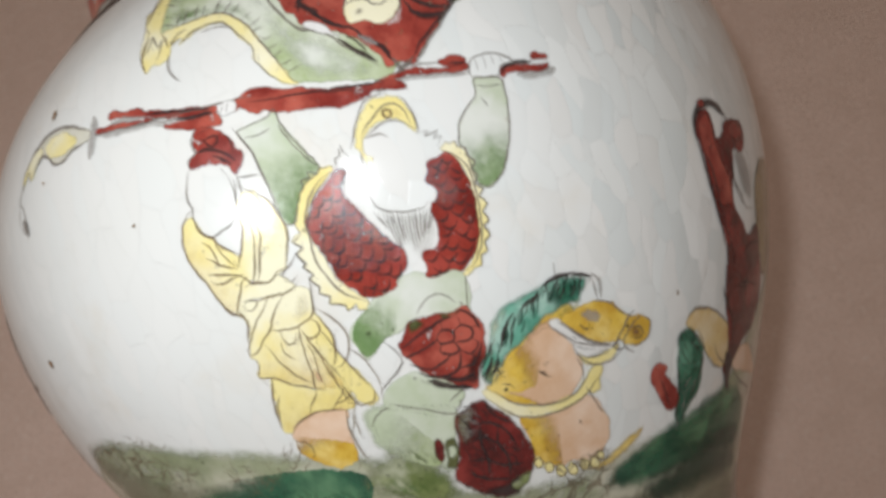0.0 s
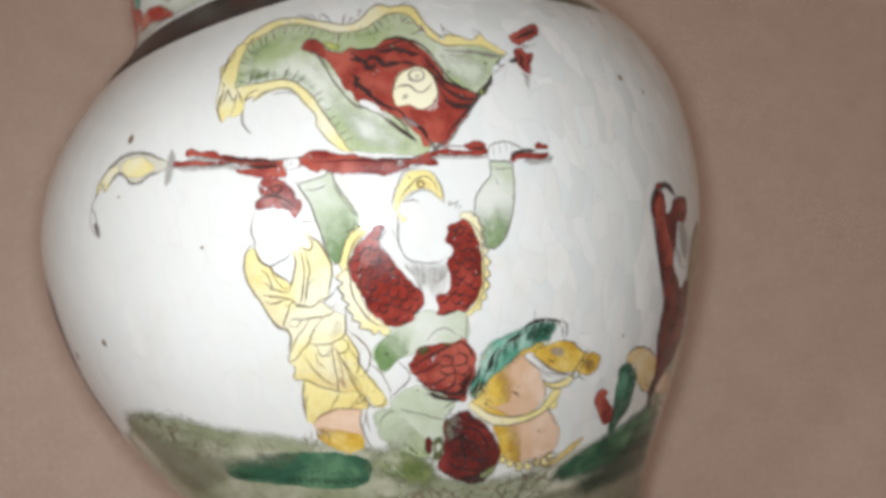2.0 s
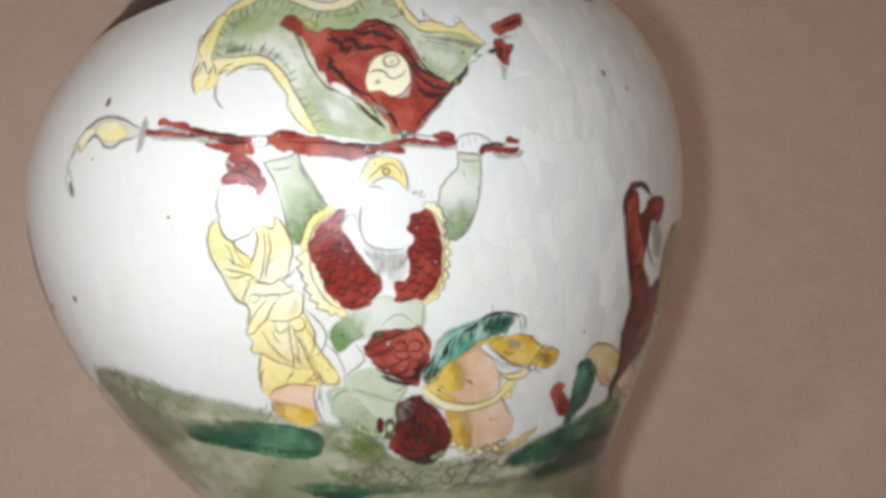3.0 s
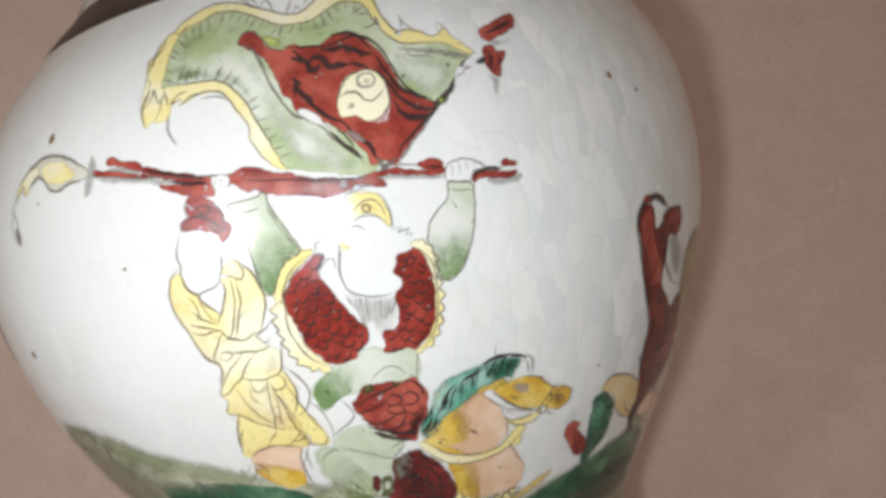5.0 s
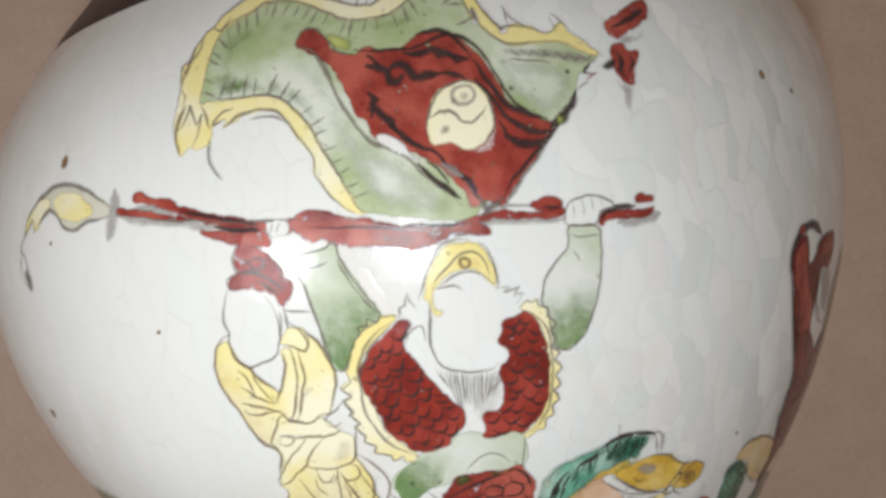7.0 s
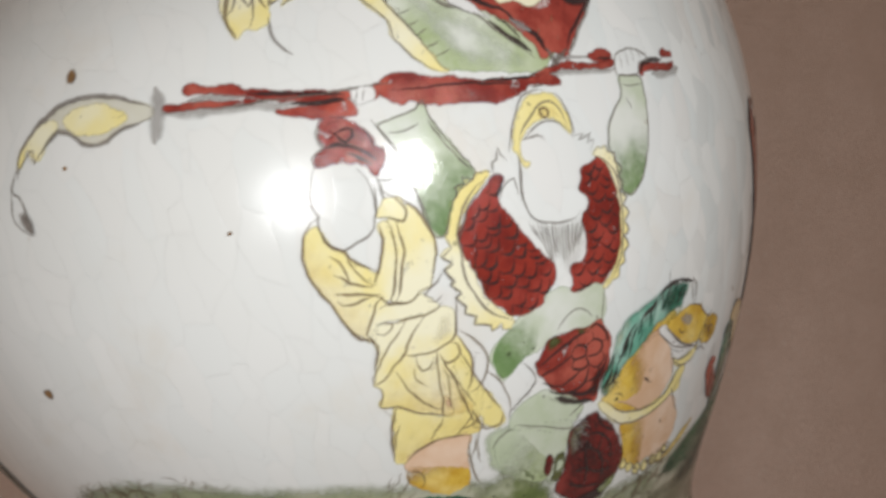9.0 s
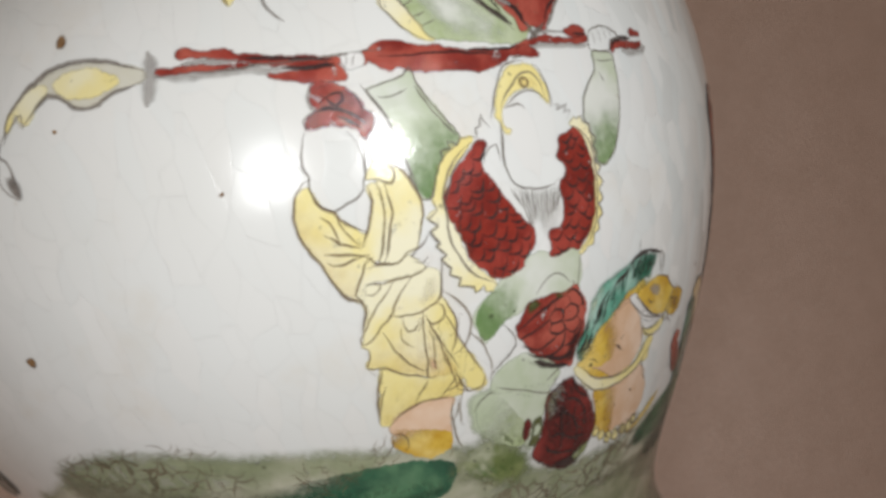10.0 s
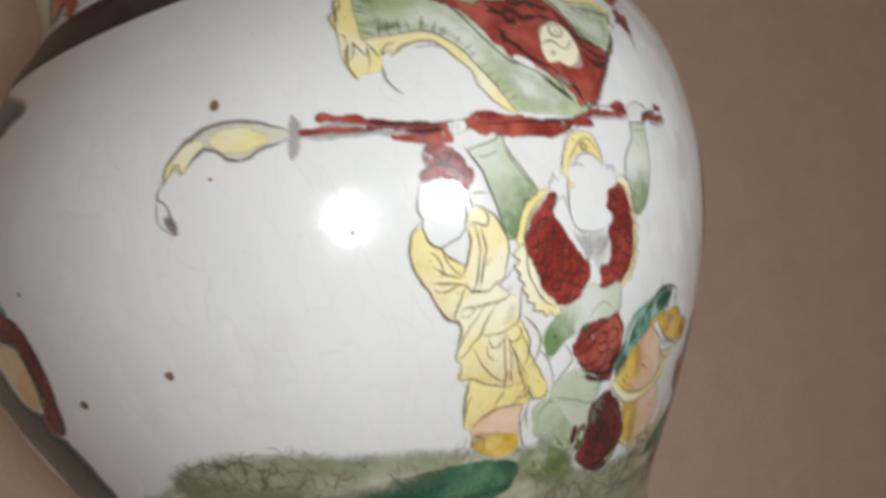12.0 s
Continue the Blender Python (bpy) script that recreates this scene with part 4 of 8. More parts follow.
stroke("boot_line", "brown_line", 5, 0.36, (-20, -35.7), (-20.3, -37.3), (-21.2, -37.9))
stroke("head_outline", "grey_line", 3, 0.42, (-24.5, 15.1), (-25.5, 14.2), (-26.3, 12.6), (-26.6, 11.3), (-26.7, 10.1), (-26.5, 9.1), (-26.9, 7.6), (-26.8, 5.7), (-25.8, 4.3), (-24.9, 3.9), (-23.1, 4.2), (-21.4, 4.5), (-20.5, 5.3), (-19.9, 6.4), (-19.3, 7.6), (-19.1, 9.4), (-19.1, 11.2), (-19.9, 13.1))
stroke("head_outline", "grey_line", 3, 0.40, (-17.7, 11.3), (-17.8, 9.7), (-18, 8.3), (-18.3, 6.7))
stroke("head_outline", "grey_line", 3, 0.40, (-17.9, 10.7), (-16.1, 10.1), (-14.3, 9.7))
stroke("head_outline", "grey_line", 3, 0.40, (-18.5, 10.9), (-18.9, 8.6), (-19.7, 6.5))
stroke("head_outline", "grey_line", 3, 0.40, (-16, 18.2), (-15.1, 15.6), (-14.3, 13.3), (-14.1, 10.2), (-13.6, 6.4), (-13.4, 2.9))
stroke("head_outline", "grey_line", 3, 0.40, (-9.2, 15.7), (-8.3, 12.8), (-7, 9.8), (-5.8, 7.5))
stroke("grip_line", "grey_line", 5, 0.40, (-13.8, -3.4), (-15, -4.5), (-16.3, -4.9), (-17.2, -5.6), (-16.2, -6.5))
stroke("grip_line", "grey_line", 5, 0.40, (-17.2, -6.4), (-16.1, -7), (-15, -6.4))
stroke("grip_line", "grey_line", 5, 0.40, (-17.2, -8.1), (-16.3, -7.9), (-15.2, -7.3))
stroke("grip_line", "grey_line", 5, 0.40, (-13.8, -3.4), (-13.1, -5.2), (-13.7, -5.7))
stroke("grip_line", "grey_line", 5, 0.40, (-13.3, -7.1), (-13.8, -8.8), (-14.5, -10.9), (-15.3, -12.6))

# the warrior: collar, scale armour, cap and beard
fill("collar", "yellow", 2, *jag((-3.9, 6.7), (-5.7, 7.1), (-6.2, 6.4), (-7.4, 7.2), (-7.5, 6.2), (-8.8, 6.3), (-8.8, 5.3), (-9.8, 4.7), (-11.4, 2.2), (-12, 0.9), (-11.7, -0.8), (-13.4, -1.5), (-12.4, -3), (-13.8, -3.4), (-12.9, -5.3), (-13.6, -5.6), (-12.6, -7.3), (-13.4, -7.6), (-12.3, -9.3), (-12.9, -10.2), (-11.4, -11.1), (-12, -12.1), (-9.8, -13.1), (-9.8, -13.9), (-8.3, -13.9), (-8.3, -14.6), (-6.7, -15.1)), (-6.2, -13.6), (-7.5, -12.4), (-8.7, -10.5), (-9.7, -8.3), (-9.9, -5.7), (-10.2, -3.1), (-10.5, -0.8), (-10.1, 1.1), (-8.8, 2.7), (-7.6, 4), (-6, 5.2), (-3.9, 6.2))
stroke("collar_line", "grey_line", 5, 0.40, *jag((-3.9, 6.7), (-5.7, 7.1), (-6.2, 6.4), (-7.4, 7.2), (-7.5, 6.2), (-8.8, 6.3), (-8.8, 5.3), (-9.8, 4.7)))
stroke("collar_line", "grey_line", 5, 0.42, *jag((-11.4, 2.2), (-12, 0.9), (-11.7, -0.8), (-13.4, -1.5), (-12.4, -3), (-13.8, -3.4), (-12.9, -5.3), (-13.6, -5.6), (-12.6, -7.3), (-13.4, -7.6), (-12.3, -9.3), (-12.9, -10.2), (-11.4, -11.1), (-12, -12.1), (-9.8, -13.1), (-9.8, -13.9), (-8.3, -13.9), (-8.3, -14.6), (-6.7, -15.1)))
stroke("collar_line", "grey_line", 5, 0.50, (-4.2, 6), (-6.2, 5.3), (-8.2, 3.8), (-9.7, 2), (-10.5, 0.4), (-10.8, -2.2), (-11.2, -4.3), (-11.1, -6.7), (-10.2, -9.8), (-9, -11.7), (-7.5, -13), (-6, -14.2))
stroke("collar_line", "grey_line", 5, 0.40, (-4.5, 5.5), (-6.1, 4.7), (-7.9, 3.3), (-9.3, 1.5), (-10.2, -0.1))
fill("collar_edge", "yellow", 2, *jag((12.4, 3.5), (13.7, 4.2), (14.3, 3.6), (15, 3.9), (15.2, 2.8), (16.3, 2.4), (15.9, 1.3), (16.8, 0.1), (15.9, -0.9), (16.6, -2.1), (15.8, -3.3), (16.7, -4.3), (15.8, -5.4), (16.6, -6.7), (15.6, -7.6), (16, -9), (14.9, -9.6), (15.3, -11.1), (14.1, -11.8), (14.1, -13.3), (12.9, -13.5), (12.6, -15), (11.3, -14.9), (10, -15.8)), (9.2, -15.1), (11.3, -14), (12.8, -12.2), (13.9, -9.9), (14.7, -7.1), (14.9, -4.6), (15, -2), (14.8, -0.1), (14.2, 1.4), (13.1, 2.8))
stroke("collar_line", "grey_line", 5, 0.38, *jag((12.4, 3.5), (13.7, 4.2), (14.3, 3.6), (15, 3.9), (15.2, 2.8), (16.3, 2.4), (15.9, 1.3), (16.8, 0.1), (15.9, -0.9), (16.6, -2.1), (15.8, -3.3), (16.7, -4.3), (15.8, -5.4), (16.6, -6.7), (15.6, -7.6), (16, -9), (14.9, -9.6), (15.3, -11.1), (14.1, -11.8), (14.1, -13.3), (12.9, -13.5), (12.6, -15), (11.3, -14.9), (10, -15.8)))
stroke("collar_line", "grey_line", 5, 0.42, (12.6, 3.1), (14.2, 2), (15.3, 0.2), (15.6, -2.1), (15.5, -4.4), (15.1, -7.2), (14.4, -10), (13.3, -12.3), (11.7, -14.1), (9.8, -15))
fill("armour", "scale_red", 4, (-3.5, 6), (-2.4, 5.8), (-2.1, 5.2), (-2.8, 4.2), (-3.4, 3.3), (-3.6, 2), (-3.1, 0.8), (-2.3, -0.5), (-1.9, -1.8), (-1.3, -3.2), (-0.6, -4.7), (0.1, -6), (0.8, -7.4), (1.5, -8.3), (1.8, -9.9), (1, -11.5), (-0.2, -12.1), (-1, -12.6), (-1.5, -13.7), (-2.9, -13.9), (-4.9, -13.7), (-6.6, -12.9), (-7.5, -11.6), (-8.6, -10.1), (-9.2, -8.8), (-9.4, -6.9), (-9.8, -5), (-10.2, -3.1), (-10.5, -1.6), (-10.5, -0.1), (-9.9, 1.2), (-9, 1.7), (-8.2, 2.9), (-6.9, 3.8), (-5.5, 4.4), (-4.2, 5.2))
scales("armour_scale_pattern", 5, 0.35, 2.5, (-3.5, 6), (-2.4, 5.8), (-2.1, 5.2), (-2.8, 4.2), (-3.4, 3.3), (-3.6, 2), (-3.1, 0.8), (-2.3, -0.5), (-1.9, -1.8), (-1.3, -3.2), (-0.6, -4.7), (0.1, -6), (0.8, -7.4), (1.5, -8.3), (1.8, -9.9), (1, -11.5), (-0.2, -12.1), (-1, -12.6), (-1.5, -13.7), (-2.9, -13.9), (-4.9, -13.7), (-6.6, -12.9), (-7.5, -11.6), (-8.6, -10.1), (-9.2, -8.8), (-9.4, -6.9), (-9.8, -5), (-10.2, -3.1), (-10.5, -1.6), (-10.5, -0.1), (-9.9, 1.2), (-9, 1.7), (-8.2, 2.9), (-6.9, 3.8), (-5.5, 4.4), (-4.2, 5.2))
fill("armour_side", "scale_red", 4, (10.1, 2.2), (11.5, 2.5), (13.1, 2.6), (14.1, 1.6), (14.8, -0.1), (15, -2), (14.9, -4.2), (14.7, -6.4), (14.1, -9.2), (13, -11.9), (11.5, -13.2), (9.6, -14.5), (7.8, -13.9), (5.4, -14.2), (3.8, -13.4), (4.3, -12.3), (4.4, -10.1), (6.3, -10.2), (7.2, -9.6), (7.9, -7.9), (7.8, -6.1), (8.2, -4.3), (9.5, -3.3), (10, -1.8), (8.9, -0.5), (9.5, 0.7))
scales("armour_scale_pattern", 5, -0.1, 2.5, (10.1, 2.2), (11.5, 2.5), (13.1, 2.6), (14.1, 1.6), (14.8, -0.1), (15, -2), (14.9, -4.2), (14.7, -6.4), (14.1, -9.2), (13, -11.9), (11.5, -13.2), (9.6, -14.5), (7.8, -13.9), (5.4, -14.2), (3.8, -13.4), (4.3, -12.3), (4.4, -10.1), (6.3, -10.2), (7.2, -9.6), (7.9, -7.9), (7.8, -6.1), (8.2, -4.3), (9.5, -3.3), (10, -1.8), (8.9, -0.5), (9.5, 0.7))
fill("armour_rim", "rust", 6, (-10.1, -3.8), (-9.4, -4.1), (-9.1, -6.3), (-8.7, -7.9), (-8.1, -9.9), (-8.8, -9.7), (-9.5, -7.6), (-9.9, -5.7), soft=0.9)
stroke("head_shape", "grey_line", 3, 0.32, (1, 6.5), (0.2, 3.9), (-0.1, 1.6), (0.3, -1.1), (1.8, -2.5), (4.2, -3.6), (6.5, -4), (8.2, -3.3))
stroke("head_shape", "grey_line", 3, 0.32, (-0.6, 7), (-1.2, 8.2), (-1.4, 9.2), (-2, 7.8), (-2.7, 7.6), (-3, 6.3), (-3.8, 6.9))
stroke("head_shape", "grey_line", 3, 0.32, (9.9, 6.9), (11.8, 6.6), (10.8, 6), (13, 6.3), (12, 5.3), (13.4, 5.3), (12.2, 4.1))
stroke("head_shape", "grey_line", 3, 0.32, (-3.1, 2.6), (-2.8, 3.8), (-1.9, 4.4), (-0.6, 4.4), (-0.5, 3.5), (-0.8, 2.1))

# the medallion and the brushed folds of the banner's heart
stroke("banner_mark", "dark_line", 5, 1.20, (6.1, 39.2), (7.5, 38.5), (10.4, 38.6), (11.8, 38), (13, 37), (14.8, 36.4))
stroke("banner_mark", "dark_line", 5, 1.00, (10.4, 38.6), (10.9, 37.5), (12.4, 37.5), (13.2, 36.4), (14.8, 36.2))
stroke("banner_mark", "dark_line", 5, 0.90, (14.8, 36.4), (15.7, 35.4), (15.9, 34), (16.6, 32.5), (17.1, 30.6), (18.4, 28.8), (20.6, 27.3), (22.6, 26.2))
stroke("banner_mark", "dark_line", 5, 0.80, (8.7, 40.9), (10.8, 41.1), (12.7, 40.6), (13.9, 39.5), (14.9, 37.7), (15.4, 36.4))
stroke("banner_mark", "dark_line", 5, 1.50, (0.7, 38.6), (2.2, 38.1), (3.4, 37.2), (3.4, 35.9), (4.3, 35.6), (5.7, 36.4))
stroke("banner_mark", "dark_line", 5, 1.50, (3.4, 37.2), (4.9, 37.8), (6.3, 37.2), (7, 35.6), (8.4, 35.6), (10.5, 35.3))
stroke("banner_mark", "dark_line", 5, 1.00, (10.5, 35.3), (11.9, 34.9), (13.1, 34.3), (13.6, 33.5))
stroke("banner_mark", "dark_line", 5, 1.40, (1.1, 40), (2.1, 39), (2.6, 38))
stroke("banner_mark", "dark_line", 5, 1.50, (-0, 35.3), (0.8, 34.1), (0.3, 33.5), (1.4, 31.8), (2.3, 30.9), (2.5, 29.6))
stroke("banner_mark", "dark_line", 5, 1.30, (-0.5, 33.4), (0.3, 32.8), (-0.3, 31.9))
stroke("banner_mark", "dark_line", 5, 0.90, (2.5, 29.6), (3.8, 28), (5.4, 26.9), (6.9, 25.8), (7.9, 24.1), (9.3, 22.3))
stroke("banner_mark", "dark_line", 5, 0.70, (1.4, 31.8), (1.7, 30.7), (3, 29.3), (4.7, 27.3))
stroke("banner_mark", "dark_line", 5, 0.90, (14.7, 33.7), (15.4, 32.4), (16, 30.8), (16.8, 28.8), (18.1, 26.8), (20, 25.4), (22.1, 24.7), (23.3, 24.9))
stroke("banner_mark", "dark_line", 5, 0.60, (15.2, 33), (15.9, 31.6), (16.8, 29.7))
stroke("banner_mark", "dark_line", 5, 1.40, (16.2, 25.8), (17.4, 24.6), (19.1, 23.8), (21, 23.7), (22, 24.2))
stroke("banner_mark", "dark_line", 5, 0.70, (16.1, 27.7), (16.6, 25.9), (17.7, 24.9))
stroke("banner_mark", "dark_line", 5, 0.60, (24.7, 26.1), (23.3, 24.9), (21.2, 23.3), (19.4, 22.3), (17, 20.7), (15.1, 19.4), (13.8, 17.9))
stroke("banner_mark", "dark_line", 5, 0.90, (4.1, 25.1), (5.1, 23.4), (6.8, 21.5), (8.4, 19.3))
stroke("banner_mark", "dark_line", 5, 0.60, (5.2, 25.2), (6.8, 23.3), (7.5, 21.4))
stroke("banner_mark", "dark_line", 5, 0.90, (8.1, 23.5), (9.2, 22.2), (10.3, 20.7), (10.7, 18.7))
stroke("banner_mark", "grey_wash", 6, 1.60, (7, 24.3), (8, 23.3), (9.4, 22.1))
fill("banner_edge", "olive", 5, (28.6, 28.9), (26.9, 28), (25.3, 26.5), (23.6, 25.6), (23.2, 24.6), (24.4, 24.7), (25.8, 25.8), (27.2, 27.7), soft=0.8)
fill("banner_edge", "yellow_green", 6, (23.9, 26.5), (24.8, 26.3), (24.4, 25.1), (23.4, 25.1), soft=0.8)

# the beast: head, bridle, neck and chest
fill("horse_head", "ochre", 3, (23.5, -26.8), (26.5, -26.6), (29.8, -26.3), (33.2, -27.6), (35.5, -29.7), (37.4, -31.4), (35.7, -33), (34.2, -34.1), (31.6, -33.8), (28.4, -32.3), (25.7, -30.2), (23.8, -28))
fill("horse_muzzle", "ochre", 3, (34.2, -34.1), (35.6, -32.4), (37.8, -31.5), (40.2, -31.9), (41.9, -33.1), (41.4, -35.1), (39.5, -36.1), (36.7, -35.7))
fill("horse_patch", "grey_wash", 4, (26.8, -27.3), (29.4, -27.3), (31.3, -29.1), (29.6, -30.1), (27.6, -29), soft=0.7)
fill("horse_patch", "rust", 4, (36.9, -34), (37.9, -33), (39.6, -34.1), (38.8, -35), soft=0.7)
stroke("horse_mark", "brown_line", 6, 0.60, (26.3, -28.8), (27, -30), (28.2, -30.2), (28.5, -29.5))
stroke("horse_mark", "brown_line", 6, 0.50, (36.7, -34.1), (37.3, -33.1), (39.1, -33.3), (39.9, -34.6), (38.7, -35.2), (36.9, -34.3))
stroke("horse_mark", "brown_line", 6, 0.60, (30.5, -31.8), (31.1, -32.3))
stroke("horse_mark", "brown_line", 6, 0.50, (32.4, -30.1), (32.9, -30.7))
stroke("horse_head_line", "grey_line", 5, 0.36, (29.8, -26.3), (33.2, -27.6), (35.5, -29.7), (37.4, -31.2))
stroke("horse_head_line", "grey_line", 5, 0.50, (38.5, -30.5), (36.7, -31.2), (34.9, -32.8), (33.5, -34.2), (34, -35.7))
stroke("horse_head_line", "grey_line", 5, 0.50, (40.3, -31.5), (38, -32.1), (36.1, -33.4), (35.1, -35.2), (37.2, -37.1))
stroke("horse_head_line", "grey_line", 5, 0.36, (40.2, -31.9), (41.9, -33.2), (41.4, -35.1), (39.5, -36.1), (36.7, -35.8))
stroke("horse_head_line", "grey_line", 5, 0.60, (35, -34), (32.8, -34.4), (33.6, -35.5), (35.9, -35.5))
stroke("horse_head_line", "grey_line", 5, 0.60, (23.9, -28.3), (26, -30.7), (28.7, -32.7), (32, -34.1))
fill("horse_neck", "salmon", 2, (19.4, -27.8), (21.9, -28.1), (24.3, -30.7), (25.3, -33.3), (25.3, -35.7), (24.2, -37.9), (21.4, -39.4), (17.2, -39.3), (13.4, -37.1), (10.4, -34.8), (10.9, -31.6), (14.2, -29.4))
run("horse_neck_shade", "ochre", 3, 190, 7, (9, -31.7), (11, -30.7), (14.2, -29.3), (17.4, -28.6), (17.8, -30.9), (16.8, -33.6), (15.5, -35.7), (12.2, -35.8), (9.8, -34.6), (7.8, -33.1))
fill("horse_chest", "salmon", 2, (11.1, -39.6), (15.7, -41.1), (21.3, -41.3), (25.7, -40.8), (28.5, -44.1), (29.5, -46.9), (28.5, -50), (25.2, -51.5), (20.4, -50.5), (16.5, -50.2), (12.2, -47.8), (11.6, -44.3))
run("horse_chest_shade", "ochre", 3, 190, 7, (11, -39.3), (15.7, -41.1), (18.5, -41.5), (17.9, -45.2), (16.9, -50), (13.6, -49), (12, -47.1), (11.5, -43))
fill("bridle_strap", "glaze_patch", 4, (21, -27.3), (22.6, -27), (25, -29.7), (28.4, -32.5), (33.1, -34.3), (31.3, -34.8), (27, -33.3), (24.3, -31.3))
fill("bridle", "yellow", 4, (5.7, -33.1), (7.7, -34.1), (10.2, -36.6), (14.5, -38.7), (18.6, -39.6), (22.8, -39.4), (25.6, -38), (27.7, -36.4), (29.6, -37.2), (27.8, -39), (24.9, -40.5), (20.6, -41.1), (15.7, -40.8), (11.1, -39.6), (8.4, -37.4), (6.3, -35))
fill("bridle_loop", "yellow", 4, (24.9, -33.6), (27.7, -34.9), (31.3, -35), (33.9, -34.8), (31.6, -36.6), (27.7, -36.1), (25.5, -34.9))
fill("bridle_tassel", "yellow", 3, (24.8, -38.8), (27, -37.3), (29, -38.5), (28.8, -40.7), (26.6, -41.2), soft=1)
fill("bridle_strap", "glaze_patch", 4, (24.3, -31.6), (26.2, -33), (31.3, -34.6), (27.7, -34.7), (24.9, -33.4))
stroke("bridle_line", "grey_line", 5, 0.50, (20.4, -26.9), (22.4, -29.2), (25, -31.5), (28.4, -33.1), (33.5, -34.7))
stroke("bridle_line", "grey_line", 5, 0.45, (22.3, -27), (25, -30), (28.4, -32.6))
stroke("bridle_line", "grey_line", 5, 0.42, (24.3, -31.3), (24.9, -33.7), (27.7, -36.1), (31.4, -36.7), (34.7, -35.5))
stroke("bridle_line", "grey_line", 5, 0.36, (24.9, -33.6), (27.7, -34.9), (31.7, -35.1))
stroke("bridle_line", "grey_line", 5, 0.50, (7.7, -33.8), (10.2, -36.6), (14.5, -38.7), (18.6, -39.6), (22.8, -39.4), (24.9, -38.4), (27.7, -36.4))
stroke("bridle_line", "grey_line", 5, 0.45, (5.8, -34), (8.2, -37), (11.1, -39.5), (15.7, -40.9), (20.6, -41.1), (24.9, -40.4), (27.8, -38.7), (29.7, -37.2))
stroke("bridle_line", "grey_line", 5, 0.36, (24.4, -33.7), (25.3, -35.7), (24.9, -38.4))
stroke("bridle_line", "grey_line", 5, 0.36, (25.3, -39.1), (27.2, -42.5), (28.7, -44.8))
fill("hem_stone", "yellow", 3, (13, -48.5), (12.4, -49.2), (11.5, -49), (11.1, -48.1), (11.7, -47.4), (12.6, -47.6))
stroke("hem_stone_line", "brown_line", 5, 0.36, (13, -48.5), (12.4, -49.2), (11.5, -49), (11.1, -48.1), (11.7, -47.4), (12.6, -47.6), closed=True)
fill("hem_stone", "yellow", 3, (15.2, -50), (14.6, -50.8), (13.5, -50.5), (13.1, -49.5), (13.7, -48.8), (14.7, -49))
stroke("hem_stone_line", "brown_line", 5, 0.36, (15.2, -50), (14.6, -50.8), (13.5, -50.5), (13.1, -49.5), (13.7, -48.8), (14.7, -49), closed=True)
fill("hem_stone", "yellow", 3, (17.6, -51.3), (17, -52.1), (15.8, -51.8), (15.3, -50.7), (15.9, -49.9), (17.1, -50.2))
stroke("hem_stone_line", "brown_line", 5, 0.36, (17.6, -51.3), (17, -52.1), (15.8, -51.8), (15.3, -50.7), (15.9, -49.9), (17.1, -50.2), closed=True)
fill("hem_stone", "yellow", 3, (20.4, -52.2), (19.7, -53), (18.6, -52.7), (18, -51.6), (18.7, -50.8), (19.8, -51))
stroke("hem_stone_line", "brown_line", 5, 0.36, (20.4, -52.2), (19.7, -53), (18.6, -52.7), (18, -51.6), (18.7, -50.8), (19.8, -51), closed=True)
fill("hem_stone", "yellow", 3, (23.3, -52.2), (22.7, -53), (21.5, -52.7), (20.9, -51.6), (21.5, -50.8), (22.6, -51.1))
stroke("hem_stone_line", "brown_line", 5, 0.36, (23.3, -52.2), (22.7, -53), (21.5, -52.7), (20.9, -51.6), (21.5, -50.8), (22.6, -51.1), closed=True)
fill("hem_stone", "yellow", 3, (25.8, -52.6), (25.3, -53.3), (24.1, -53), (23.5, -51.9), (24, -51.2), (25.2, -51.5))
stroke("hem_stone_line", "brown_line", 5, 0.36, (25.8, -52.6), (25.3, -53.3), (24.1, -53), (23.5, -51.9), (24, -51.2), (25.2, -51.5), closed=True)
fill("hem_stone", "yellow", 3, (27.2, -51.8), (26.8, -52.4), (25.8, -52.1), (25.3, -51.3), (25.7, -50.8), (26.7, -51))
stroke("hem_stone_line", "brown_line", 5, 0.36, (27.2, -51.8), (26.8, -52.4), (25.8, -52.1), (25.3, -51.3), (25.7, -50.8), (26.7, -51), closed=True)
stroke("horse_mark", "brown_line", 6, 0.60, (10.2, -31.7), (11, -31.5))
stroke("horse_mark", "brown_line", 6, 0.60, (9.4, -33.1), (11.1, -34.1), (11.7, -34.8))
stroke("horse_mark", "brown_line", 6, 0.60, (16.8, -33.7), (17.8, -34.8), (18.8, -35.2))
stroke("horse_mark", "brown_line", 6, 0.60, (18, -32.7), (18.7, -33.2))
stroke("horse_mark", "brown_line", 6, 0.60, (22.6, -43.8), (23, -44.5))
stroke("horse_mark", "brown_line", 6, 0.60, (14.2, -46.3), (14.7, -46.9))
stroke("horse_mark", "brown_line", 6, 0.60, (13.7, -34.1), (14, -34.6))
stroke("horse_mark", "brown_line", 6, 0.60, (11.2, -41.6), (11.4, -42.2))

